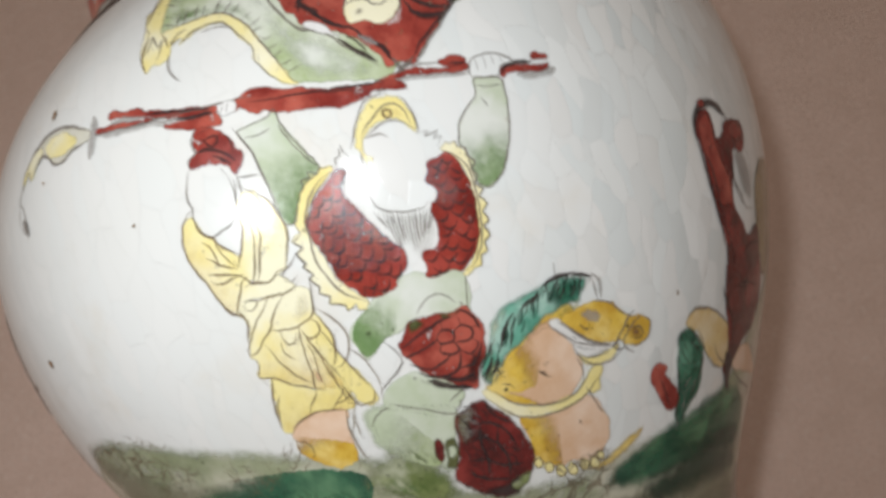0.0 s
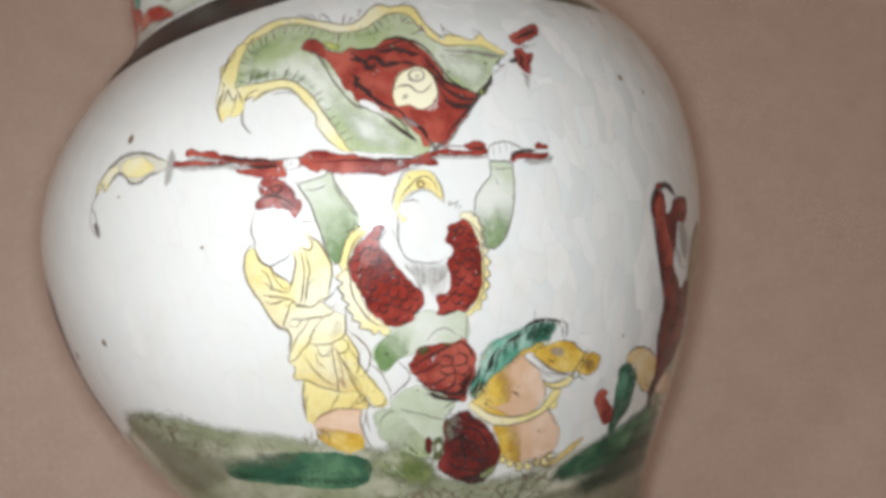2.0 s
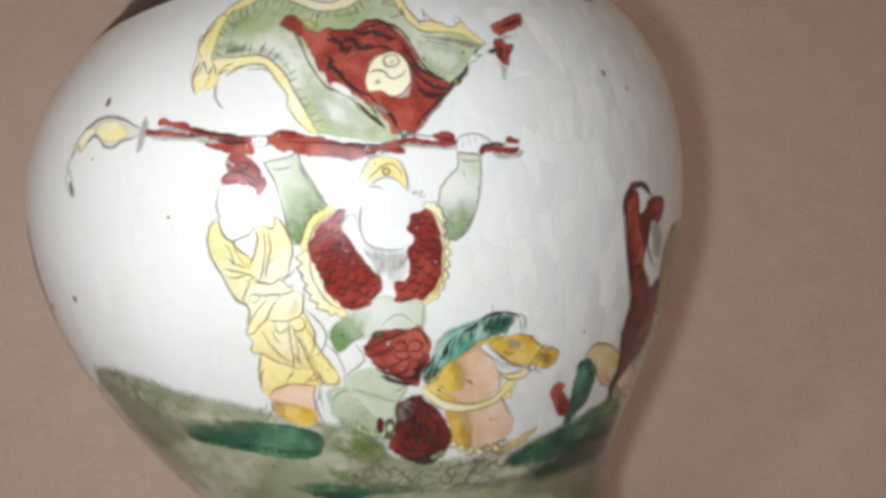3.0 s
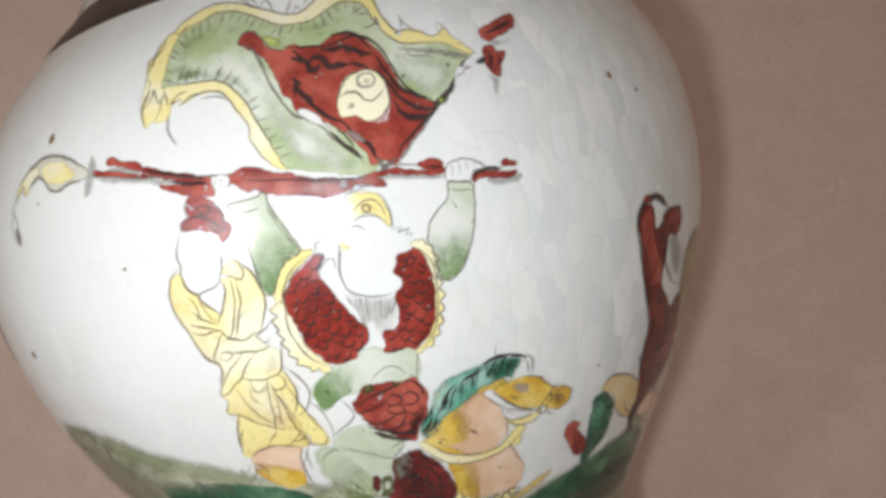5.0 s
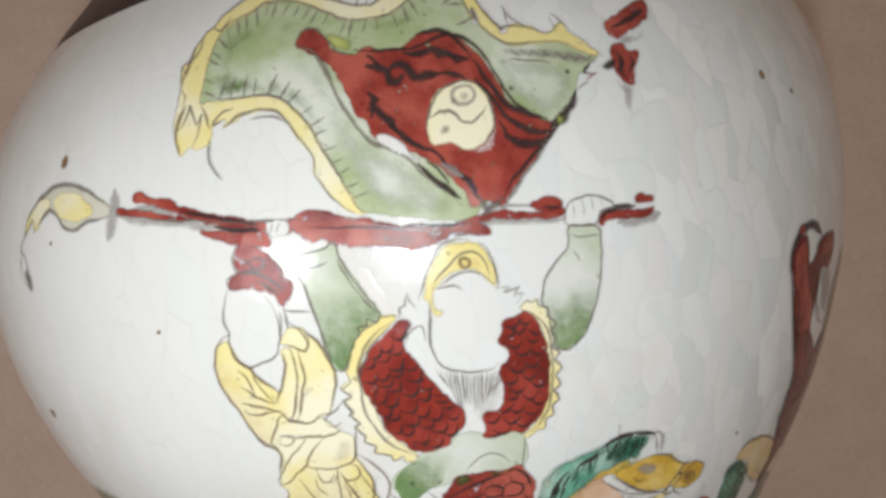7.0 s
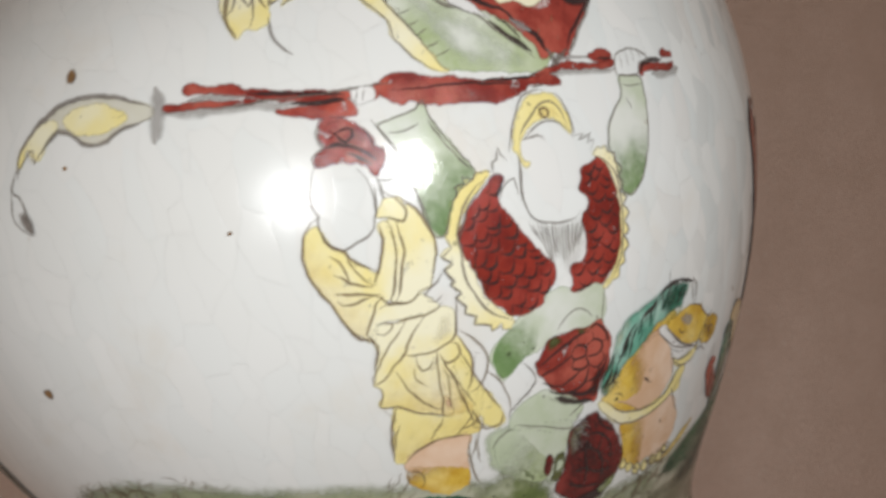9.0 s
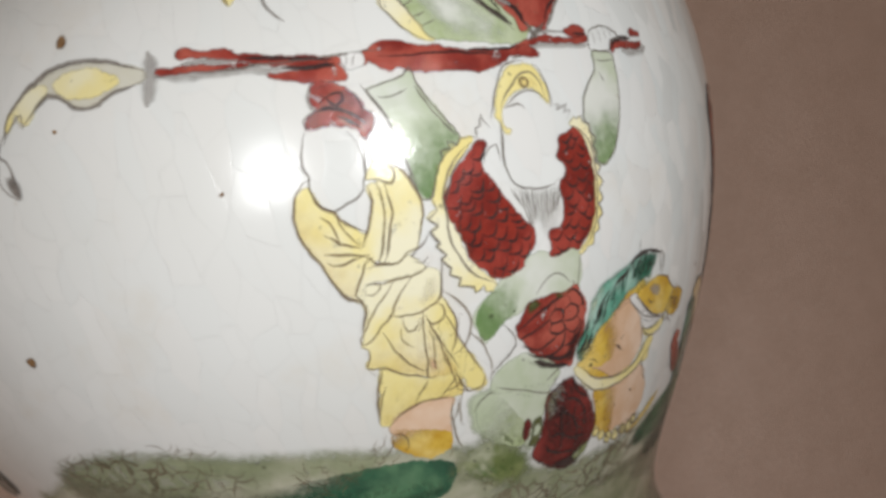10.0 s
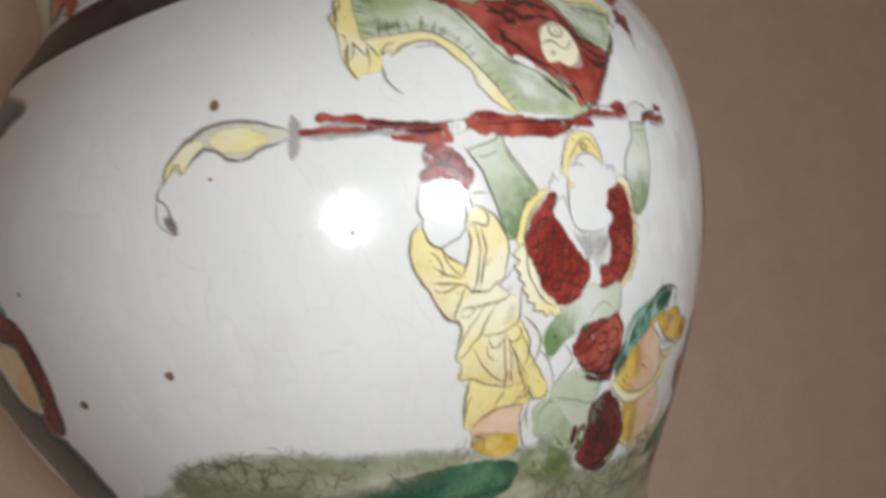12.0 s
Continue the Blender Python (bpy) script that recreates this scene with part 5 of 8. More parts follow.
# the beast's mane
stroke("mane_strand", "dark_line", 4, 0.37, (9.3, -28.7), (8.8, -29.7), (8.5, -30.7))
stroke("mane_strand", "green_dark", 4, 0.40, (10.4, -28.5), (10.1, -29.9), (9.4, -31.2))
stroke("mane_strand", "green_dark", 4, 0.72, (11.1, -26.7), (11.1, -27.5), (10.6, -28.3))
stroke("mane_strand", "dark_line", 4, 0.58, (12.2, -26), (12.1, -26.9), (11.7, -27.8))
stroke("mane_strand", "green_dark", 4, 0.60, (12.9, -25.5), (12.6, -26.7), (11.9, -27.8))
stroke("mane_strand", "green_dark", 4, 0.69, (13.3, -25.1), (13, -26.6), (12.3, -28.1))
stroke("mane_strand", "dark_line", 4, 0.68, (14.1, -25.2), (13.8, -26.7), (13.1, -28.2))
stroke("mane_strand", "green_dark", 4, 0.44, (14.7, -24.6), (14.6, -25.4), (13.7, -26))
stroke("mane_strand", "green_dark", 4, 0.54, (15.1, -24.4), (14.8, -25.2), (14.3, -26.1))
stroke("mane_strand", "dark_line", 4, 0.39, (16.2, -23.7), (16, -24.7), (15.3, -25.6))
stroke("mane_strand", "green_dark", 4, 0.55, (16.5, -23.8), (16.4, -24.8), (15.5, -25.6))
stroke("mane_strand", "green_dark", 4, 0.58, (16.9, -22.9), (16.5, -24.3), (16.1, -25.7))
stroke("mane_strand", "dark_line", 4, 0.61, (17.6, -22.9), (17.7, -23.6), (17.3, -24.2))
stroke("mane_strand", "green_dark", 4, 0.43, (18.6, -23.2), (18.6, -23.9), (18.1, -24.4))
stroke("mane_strand", "green_dark", 4, 0.67, (19.1, -22.9), (18.8, -24.1), (18.2, -25.3))
stroke("mane_strand", "dark_line", 4, 0.73, (19.9, -21.8), (19.6, -22.8), (18.9, -23.7))
stroke("mane_strand", "green_dark", 4, 0.46, (20.4, -21.5), (20, -22.9), (19.4, -24.2))
stroke("mane_strand", "green_dark", 4, 0.33, (21.4, -21.7), (21, -22.4), (20.6, -23.2))
stroke("mane_strand", "dark_line", 4, 0.52, (21.9, -21.1), (21.6, -21.7), (21.6, -22.4))
stroke("mane_strand", "green_dark", 4, 0.48, (22.1, -21.3), (22.1, -22.7), (21.4, -23.9))
stroke("mane_strand", "green_dark", 4, 0.49, (22.9, -21.1), (22.6, -21.7), (22.5, -22.3))
stroke("mane_strand", "dark_line", 4, 0.41, (23.9, -21.2), (23.6, -21.8), (23.1, -22.3))
stroke("mane_strand", "green_dark", 4, 0.32, (24.2, -21.5), (24.2, -22.2), (23.7, -22.9))
stroke("mane_strand", "green_dark", 4, 0.59, (25.3, -21.2), (25.2, -22.8), (24.7, -24.2))
stroke("mane_strand", "dark_line", 4, 0.69, (25.8, -20.9), (25.8, -21.8), (25.4, -22.5))
stroke("mane_strand", "green_dark", 4, 0.59, (26.3, -21.6), (26.3, -23.1), (25.7, -24.4))
stroke("mane_strand", "green_dark", 4, 0.72, (27.1, -21.9), (27.2, -22.9), (26.3, -23.5))
stroke("mane_strand", "dark_line", 4, 0.32, (28, -22.4), (28, -23.8), (27.1, -24.9))
stroke("mane_strand", "green_dark", 4, 0.38, (28.6, -22.3), (28.5, -23), (28.1, -23.6))
stroke("mane_strand", "green_dark", 4, 0.30, (29.1, -22.9), (29.1, -23.7), (28.2, -24.3))
stroke("mane_ridge", "dark_line", 5, 0.59, (17.1, -23), (18, -22.5), (18.9, -22.4), (19.9, -21.9))
stroke("mane_ridge", "dark_line", 5, 0.59, (21.5, -21.4), (23, -20.9), (24.9, -20.9), (26.4, -21.4))
stroke("mane_ridge", "dark_line", 5, 0.59, (26.7, -21.6), (28, -21.5), (29.4, -22), (30.7, -22.6), (30.4, -23.2))
stroke("mane_ridge", "dark_line", 5, 0.59, (12.2, -26.1), (13.1, -25.2), (14.2, -24.8))
stroke("mane_ridge", "dark_line", 5, 0.59, (6, -30.7), (6.8, -30), (7.8, -28.5))
stroke("mane_ridge", "dark_line", 5, 0.59, (6.6, -31.3), (7.9, -30.3), (8.8, -29.8))
stroke("mane_tip", "grey_wash", 2, 1.20, (30.9, -22.2), (32, -23.6), (31.8, -26.5))
stroke("mane_tip", "grey_wash", 2, 0.80, (30.7, -23.1), (31, -24.9), (31, -26.6))
stroke("mane_tip", "grey_wash", 2, 0.70, (24.2, -20.6), (24.3, -18.6))

# apron and boot of the warrior
fill("apron", "iron_red", 4, (-4.6, -22.3), (-3.4, -20.8), (-2.1, -19.1), (-0.2, -19.3), (3.1, -19.4), (5.2, -19.9), (7.8, -19.7), (8.8, -21.6), (9.6, -23.4), (9, -25.9), (8.4, -28), (6.5, -30), (5.2, -32.4), (3, -31.2), (-0.1, -29.1), (-2.1, -27.4), (-3.4, -25.4), (-4.1, -23.8))
fill("apron_blot", "dark_line", 5, (3.3, -29.5), (6.5, -29.4), (6.6, -30.9), (5.2, -32.2), (3.6, -31.2), soft=1.6)
fill("apron_blot", "olive", 5, (-2.5, -19.2), (-0.6, -18.7), (0.5, -19.9), (-0.8, -20.7), (-2.1, -20.3), soft=0.9)
fill("apron_blot", "olive", 5, (3.2, -19.5), (5.3, -19.5), (7.4, -19.9), (6.2, -20.8), (4, -20.5), soft=0.8)
fill("boot_shape", "dark_red", 4, (-1.3, -36.5), (0, -34.9), (2.4, -34.2), (5.5, -34.2), (7, -36.2), (9.2, -38.6), (10.8, -41.5), (12.2, -45.1), (11.5, -48.3), (9, -50.4), (5.7, -52.1), (2, -51.7), (-1.8, -49.4), (-4.6, -46.7), (-5.1, -44.6), (-3.1, -42.3), (-1.6, -39.3), soft=0.9)
fill("boot_shape_knob", "dark_red", 4, (-6.4, -38.9), (-5.3, -37.7), (-4.2, -38.9), (-5.1, -41.5), (-6.6, -41.7), soft=0.7)
fill("boot_shape_ring", "olive", 4, (-4.3, -38.8), (-1.8, -38.5), (-2, -41.5), (-3.9, -43.8), (-6, -43), (-4.9, -41.5), soft=0.8)
fill("boot_shape_ring", "pale_green", 5, (-3.9, -39.6), (-2.3, -39.7), (-2.5, -41.4), (-3.9, -42.2), (-4.6, -41.3), soft=0.8)
fill("boot_shape_blot", "dark_line", 5, (-4.9, -45.6), (-1.5, -48.1), (2.6, -49), (7.7, -48.8), (9, -50.4), (5.7, -52.2), (2, -51.8), (-1.8, -49.5), (-4.7, -47), soft=1.4)
fill("boot_shape_pale", "grey_green", 5, (-1.3, -36.8), (0.2, -34.9), (2.9, -34.6), (3.9, -36), (2.3, -37.6), (1, -40.5), (-1.4, -40), soft=1.8)
fill("boot_shape_pale", "olive_wash", 5, (4.3, -49.7), (7.7, -48.8), (10.3, -48.7), (8.9, -51.1), (6.1, -51.7), soft=1.2)
stroke("boot_shape_net", "dark_line", 6, 0.60, (1.6, -38.1), (4.1, -38), (6.5, -39.2), (8.1, -41.5), (9, -45))
stroke("boot_shape_net", "dark_line", 6, 0.60, (0.4, -40.4), (3, -40.3), (5.3, -42.2), (6.9, -45.2))
stroke("boot_shape_net", "dark_line", 6, 0.60, (3.5, -37.9), (2.3, -40.8), (2.6, -44.2), (1.2, -47.3))
stroke("boot_shape_net", "dark_line", 6, 0.60, (6.5, -39.2), (5.5, -42.2), (6.4, -45.7), (5.5, -48.9))
stroke("boot_shape_net", "dark_line", 6, 0.60, (-1, -43.4), (2.2, -44.1), (5.3, -46.2), (9.4, -47.1))
stroke("boot_shape_net", "dark_line", 6, 0.60, (-2.1, -45.2), (0.9, -47.2), (5.5, -48.9))
stroke("boot_shape_net", "dark_line", 6, 0.60, (-0, -35.2), (1.1, -37.3), (1.3, -39.3))
stroke("boot_shape_net", "dark_line", 6, 0.60, (5.4, -34.5), (6.2, -37.2), (9.1, -39.8))

# the tall figure by the rock
fill("tall_robe", "dark_red", 3, (61.8, -5.9), (63.3, -3.4), (64.8, -2.4), (67.7, -3), (68.5, -5.4), (68.7, -8), (71.2, -7.4), (73, -5.6), (76.8, -5), (81.1, -6.1), (81.7, -8.8), (79.1, -11.1), (74.9, -10.5), (73.8, -12.9), (72.9, -15.1), (72.3, -16.8), (72.3, -20.5), (76.2, -24.1), (78.8, -26.5), (84.4, -25.1), (86.4, -28.5), (87.4, -31.9), (90.1, -36.4), (88.8, -40), (85, -43.2), (80.5, -44.4), (76.7, -45.8), (73, -47.7), (71.6, -49.7), (67.7, -48.2), (69.6, -45.2), (68.7, -40.6), (67.3, -37.5), (67.1, -33.7), (67.7, -29.5), (67.3, -25.2), (64.9, -19.6), (63.6, -14.2), (63, -9.1))
fill("tall_robe_light", "iron_red", 4, (62.7, -5.8), (64.2, -3.5), (67.2, -3), (68, -5.6), (68.4, -10), (71, -14.5), (72.1, -19.9), (69.2, -19.9), (67, -20), (64.4, -16.4), (63.2, -10.6), soft=0.9)
fill("tall_robe_light", "iron_red", 4, (73.8, -6.5), (76.8, -5.3), (80.3, -6.3), (80.7, -8.5), (77.5, -9.1), (74.8, -8.4), soft=0.8)
stroke("tall_robe_edge", "dark_line", 4, 1.70, (61.7, -7.4), (62.5, -4), (64.6, -2.1), (68.4, -1.3), (72.3, -2.9), (74.3, -5))
fill("tall_robe_edge", "iron_red", 4, (64.7, -1.1), (66.3, -0.5), (67.1, -1.4), (65.5, -2), soft=0.5)
stroke("tall_robe_edge", "dark_line", 4, 0.50, (64.9, -19.6), (70.2, -26.9), (70.8, -31.3))
stroke("tall_robe_edge", "dark_line", 4, 0.50, (86.4, -28.5), (79.7, -28), (75.2, -29.5))
stroke("tall_robe_edge", "dark_line", 4, 0.50, (87.8, -36.5), (76.8, -34.5), (71.3, -34.6))
stroke("tall_robe_edge", "dark_line", 4, 0.50, (68.5, -12.1), (69.8, -16.4))
stroke("tall_head", "grey_line", 3, 0.40, (73.6, -10.8), (73.3, -16), (75.1, -18.9), (78.8, -21.4), (82.5, -21.8))
stroke("tall_head", "grey_line", 3, 0.40, (80.5, -10.5), (82.8, -12.7), (83, -17.6))
fill("tall_head_wash", "grey_wash", 2, (74.3, -10.9), (80.6, -11.4), (83.2, -17.6), (81.6, -20.6), (77.1, -18.7), soft=2)
fill("tall_back", "tan_wash", 2, (96.3, -12.8), (88.5, -14), (84.8, -17.8), (84, -22), (84.8, -26.5), (87.8, -31.5), (91.3, -35.4), (99, -35), (104, -28), (108, -20), (104.8, -14), soft=1)
stroke("tall_back_line", "brown_line", 4, 0.60, (93.6, -13.6), (87.2, -16.1), (85.4, -20.1), (85.6, -24.5), (87.5, -29.2))
stroke("tall_back_line", "grey_wash", 4, 1.40, (102.2, -14), (102, -20), (99, -27), (95, -34))
fill("rock", "yellow_pale", 2, (52.3, -36.5), (54, -34.8), (58.2, -35.1), (63.9, -37.5), (68.7, -40.6), (70.6, -43.8), (69.8, -46.4), (66.5, -47.3), (61.6, -44.9), (57.7, -41.1), (56.2, -38.6), (54.3, -38.4))
fill("rock_side", "salmon", 2, (73.1, -46.1), (82.2, -45.9), (92.2, -50.5), (99.2, -54.9), (81.9, -51.6), (73.5, -49.3), soft=0.8)
stroke("rock_line", "grey_line", 4, 0.60, (51.7, -36.6), (54, -34.8), (58.2, -35.1), (63.8, -37.3), (69.4, -40.8))
stroke("rock_line", "grey_line", 4, 0.50, (56.5, -38.1), (58.5, -41.9), (61.9, -45.6), (67, -47.6))
stroke("rock_line", "grey_line", 4, 0.40, (62.4, -42.3), (65.4, -45.6), (70.8, -47.8))
stroke("rock_line", "grey_line", 4, 0.50, (72.3, -48.7), (80.2, -52.7), (94.8, -56.9))
stroke("rock_line", "grey_line", 4, 0.40, (85, -46.6), (95, -51.4))
fill("rock_stem", "dark_line", 4, (68.8, -45), (72.7, -47.4), (71.6, -49.7), (72.2, -52.7), (70.1, -51.6), (68.5, -48.4), soft=0.6)

# green banks in the foreground: fuzzy above, pooled below
stroke("hand_shape", "grey_line", 5, 0.34, (22.8, 15), (22.8, 13.9), (22.5, 12.8))
stroke("hand_shape", "grey_line", 5, 0.34, (24, 15.2), (24.1, 14.05), (23.9, 12.9))
stroke("hand_shape", "grey_line", 5, 0.34, (25.3, 15.1), (25.55, 14.1), (25.5, 13.1))
stroke("hand_shape", "grey_line", 5, 0.34, (26.5, 14.7), (26.8, 13.95), (26.8, 13.2))


# the banner: fringe, green field and medallion
fill("banner_fringe", "yellow", 2, (-28.5, 33.4), (-29.4, 36.4), (-29.4, 38.4), (-28.7, 40.2), (-28.3, 42.1), (-28.4, 45.1), (-27.1, 45.5), (-26.2, 47.4), (-24.5, 49.1), (-23.3, 49.6), (-21.5, 51), (-18.3, 52.2), (-14.3, 53), (-10.5, 52.4), (-8.3, 51.7), (-6.2, 50.7), (-3.8, 49.4), (-2, 48.6), (0.2, 47.4), (2.8, 46.8), (4.4, 46.8), (7.2, 48.3), (9.5, 49.7), (11.9, 49.9), (13.8, 48.9), (16.4, 48.7), (18.3, 48.1), (19.3, 47.1), (19.3, 45.1), (19.3, 43.2), (19.8, 41.5), (20.4, 40.1), (21.2, 38.9), (20.7, 39), (22.5, 39.2), (25, 38.4), (26.7, 37.2), (28.1, 37.2), (30.1, 38), (31, 36.4), (32, 35), (33.2, 33.2), (33.9, 32.3), (33.4, 32.3), (31.3, 33.6), (29.2, 35.1), (26.7, 36), (24.1, 36.4), (21.5, 36.8), (20, 37.8), (19, 38.9), (18.2, 40.6), (18.3, 42.9), (17.8, 40.8), (17.5, 42.4), (17.3, 44.6), (16.4, 46.1), (14.3, 46.9), (11.9, 47), (9.4, 46), (7, 45.1), (4.8, 44.7), (2.2, 44.8), (-1, 45.6), (-3.7, 47.4), (-6.5, 49), (-9.9, 50.4), (-13.6, 51), (-16, 50.4), (-18.6, 49.8), (-21.1, 48.9), (-22.7, 46.9), (-23.7, 44.7), (-24.3, 42.2), (-24.8, 40.3), (-24.3, 39.3), (-22.7, 39.5), (-19.7, 39), (-16.9, 38.7), (-14.1, 38.3), (-12, 37.1), (-10.1, 35.2), (-8.5, 32.3), (-7.5, 29.6), (-6.5, 27), (-5.6, 24.3), (-4.8, 21.7), (-4.1, 20.6), (-5.4, 21.1), (-7.4, 23), (-8.4, 25), (-9.2, 27.1), (-8.9, 28.7), (-9.6, 30.4), (-10.6, 32.1), (-11.8, 34.3), (-13, 35.8), (-15.1, 36.5), (-17.6, 36.5), (-19.9, 36.1), (-21.3, 35.4), (-20.6, 36.7), (-22.8, 36.1), (-23.4, 34.5), (-24.7, 33.6), (-26.7, 34.2))
fill("banner_field", "green_wash", 1, (-24.8, 40.3), (-24.3, 42.2), (-23.7, 44.7), (-22.7, 46.9), (-21.1, 48.9), (-18.6, 49.8), (-16, 50.4), (-13.6, 51), (-9.9, 50.4), (-6.5, 49), (-3.7, 47.4), (-1, 45.6), (2.2, 44.8), (4.8, 44.7), (7, 45.1), (9.4, 46), (11.9, 47), (14.3, 46.9), (16.4, 46.1), (17.3, 44.6), (17.5, 42.4), (17.8, 40.8), (18.3, 42.9), (18.2, 40.6), (19, 38.9), (20, 37.8), (21.5, 36.8), (24.1, 36.4), (26.7, 36), (29.2, 35.1), (31.3, 33.6), (33.4, 32.3), (31.7, 31.9), (29.3, 30.9), (27.9, 28.9), (26.4, 27.3), (23.7, 25.9), (19, 25.7), (14.5, 20.8), (9.5, 16.7), (4, 18), (-1, 19.5), (-4.1, 20.6), (-4.8, 21.7), (-5.6, 24.3), (-6.5, 27), (-7.5, 29.6), (-8.5, 32.3), (-10.1, 35.2), (-12, 37.1), (-14.1, 38.3), (-16.9, 38.7), (-19.7, 39), (-22.7, 39.5), (-24.3, 39.3))
fill("banner_dark", "green_mid", 2, (-23.5, 42.5), (-20.4, 43.5), (-16.2, 41.4), (-11.7, 39.6), (-7.8, 36.6), (-6.8, 32.9), (-7, 29.5), (-8.1, 31.7), (-9.6, 35.1), (-12, 37.3), (-16.3, 38.9), (-22.1, 39.8), soft=4)
fill("banner_dark", "green_mid", 2, (-6.5, 47.5), (-3, 46.7), (2.5, 44.8), (7, 44.5), (10.7, 45.5), (11.1, 43.3), (6.3, 42), (-0, 43.7), (-4.9, 45.8), soft=4)
fill("banner_dark", "green_mid", 2, (-23.5, 43.3), (-22, 46.4), (-18.4, 48.8), (-13.9, 49.1), (-17.6, 46.9), (-20.5, 43.9), soft=4)
fill("banner_spot", "yellow_green", 3, (-5, 44.7), (-2.2, 44), (0.2, 42), (-1.1, 40.9), (-3.2, 41.4), (-4.6, 43.2), soft=1.4)
fill("banner_feather", "grey_wash", 3, (19.3, 36.9), (23.8, 35.9), (28.8, 34.3), (33.3, 32.1), (30.5, 31.8), (27.2, 33.3), (23.2, 34.3), (19.9, 35.7), soft=1)
stroke("banner_feather", "grey_line", 5, 0.50, (20.8, 36.3), (21.8, 35), (22.6, 35.8))
stroke("banner_feather", "grey_line", 5, 0.50, (22.4, 35.9), (23.4, 34.6), (24.2, 35.4))
stroke("banner_feather", "grey_line", 5, 0.50, (23.9, 35.3), (25, 34.1), (25.8, 34.9))
stroke("banner_feather", "grey_line", 5, 0.50, (25.5, 34.9), (26.6, 33.6), (27.4, 34.4))
stroke("banner_feather", "grey_line", 5, 0.50, (27.1, 34.4), (28.1, 33.1), (29, 33.9))
stroke("banner_feather", "grey_line", 5, 0.50, (28.7, 33.8), (29.7, 32.6), (30.6, 33.4))
stroke("banner_feather", "grey_line", 5, 0.50, (30.3, 33.4), (31.4, 32.1), (32.2, 32.9))
stroke("banner_feather", "grey_line", 5, 0.50, (20.4, 34.9), (23.6, 34), (26, 33.1))
stroke("banner_feather", "dark_line", 5, 0.55, (31.8, 32), (30.1, 30.8), (31.6, 30.3))
stroke("banner_line", "grey_line", 5, 0.48, (-28.5, 33.4), (-29.4, 36.4), (-29.4, 38.4), (-28.7, 40.2), (-28.3, 42.1), (-28.4, 45.1), (-27.1, 45.5), (-26.2, 47.4), (-24.5, 49.1), (-23.3, 49.6), (-21.5, 51), (-18.3, 52.2), (-14.3, 53), (-10.5, 52.4), (-8.3, 51.7), (-6.2, 50.7), (-3.8, 49.4), (-2, 48.6), (0.2, 47.4), (2.8, 46.8), (4.4, 46.8), (7.2, 48.3), (9.5, 49.7), (11.9, 49.9), (13.8, 48.9), (16.4, 48.7), (18.3, 48.1), (19.3, 47.1), (19.3, 45.1), (19.3, 43.2), (19.8, 41.5), (20.4, 40.1), (21.2, 38.9), (20.7, 39), (22.5, 39.2), (25, 38.4), (26.7, 37.2), (28.1, 37.2), (30.1, 38), (31, 36.4), (32, 35), (33.2, 33.2), (33.9, 32.3))
stroke("banner_line", "grey_line", 5, 0.42, (33.4, 32.3), (31.3, 33.6), (29.2, 35.1), (26.7, 36), (24.1, 36.4), (21.5, 36.8), (20, 37.8), (19, 38.9), (18.2, 40.6), (18.3, 42.9), (17.8, 40.8), (17.5, 42.4), (17.3, 44.6), (16.4, 46.1), (14.3, 46.9), (11.9, 47), (9.4, 46), (7, 45.1), (4.8, 44.7), (2.2, 44.8), (-1, 45.6), (-3.7, 47.4), (-6.5, 49), (-9.9, 50.4), (-13.6, 51), (-16, 50.4), (-18.6, 49.8), (-21.1, 48.9), (-22.7, 46.9), (-23.7, 44.7), (-24.3, 42.2), (-24.8, 40.3))
stroke("banner_line", "grey_line", 5, 0.42, (-24.3, 39.3), (-22.7, 39.5), (-19.7, 39), (-16.9, 38.7), (-14.1, 38.3), (-12, 37.1), (-10.1, 35.2), (-8.5, 32.3), (-7.5, 29.6), (-6.5, 27), (-5.6, 24.3), (-4.8, 21.7), (-4.1, 20.6))
stroke("banner_line", "grey_line", 5, 0.42, (-5.4, 21.1), (-7.4, 23), (-8.4, 25), (-9.2, 27.1), (-8.9, 28.7), (-9.6, 30.4), (-10.6, 32.1), (-11.8, 34.3), (-13, 35.8), (-15.1, 36.5), (-17.6, 36.5), (-19.9, 36.1))
stroke("banner_line", "grey_line", 5, 0.50, (-29.4, 36.4), (-27.9, 37), (-26.9, 38.6), (-26.4, 39.6), (-25.5, 36.9), (-24.5, 38), (-25.3, 35.4), (-26.3, 34.1))
stroke("banner_line", "grey_line", 5, 0.45, (-28.3, 42.1), (-27.4, 40.9), (-28, 39.5))
stroke("banner_line", "grey_line", 5, 0.50, (-28.4, 45.1), (-27.3, 43.9), (-27.1, 46))
stroke("banner_line", "grey_line", 5, 0.45, (-26.2, 47.4), (-26.3, 45.8), (-25.2, 47.1), (-25, 48.7))
stroke("banner_line", "grey_line", 5, 0.45, (-23.3, 49.6), (-21.5, 48.7), (-20, 50.3))
stroke("banner_line", "grey_line", 5, 0.45, (-20.6, 36.7), (-22.8, 36.1), (-21.2, 37.4), (-19.2, 37.7))
stroke("banner_line", "grey_line", 5, 0.45, (-21.3, 35.4), (-18.7, 36.6), (-15.9, 36.6))
stroke("banner_line", "grey_line", 5, 0.55, (-23.4, 34.5), (-23.8, 32.6), (-23.3, 30.5), (-22.2, 29))
stroke("banner_line", "grey_line", 5, 0.40, (-16.8, 35.7), (-13.8, 35.4), (-11.9, 34.1))
stroke("banner_line", "grey_line", 5, 0.60, (22.7, 42), (22.8, 40.6), (23.5, 39.6), (24.5, 38.7))
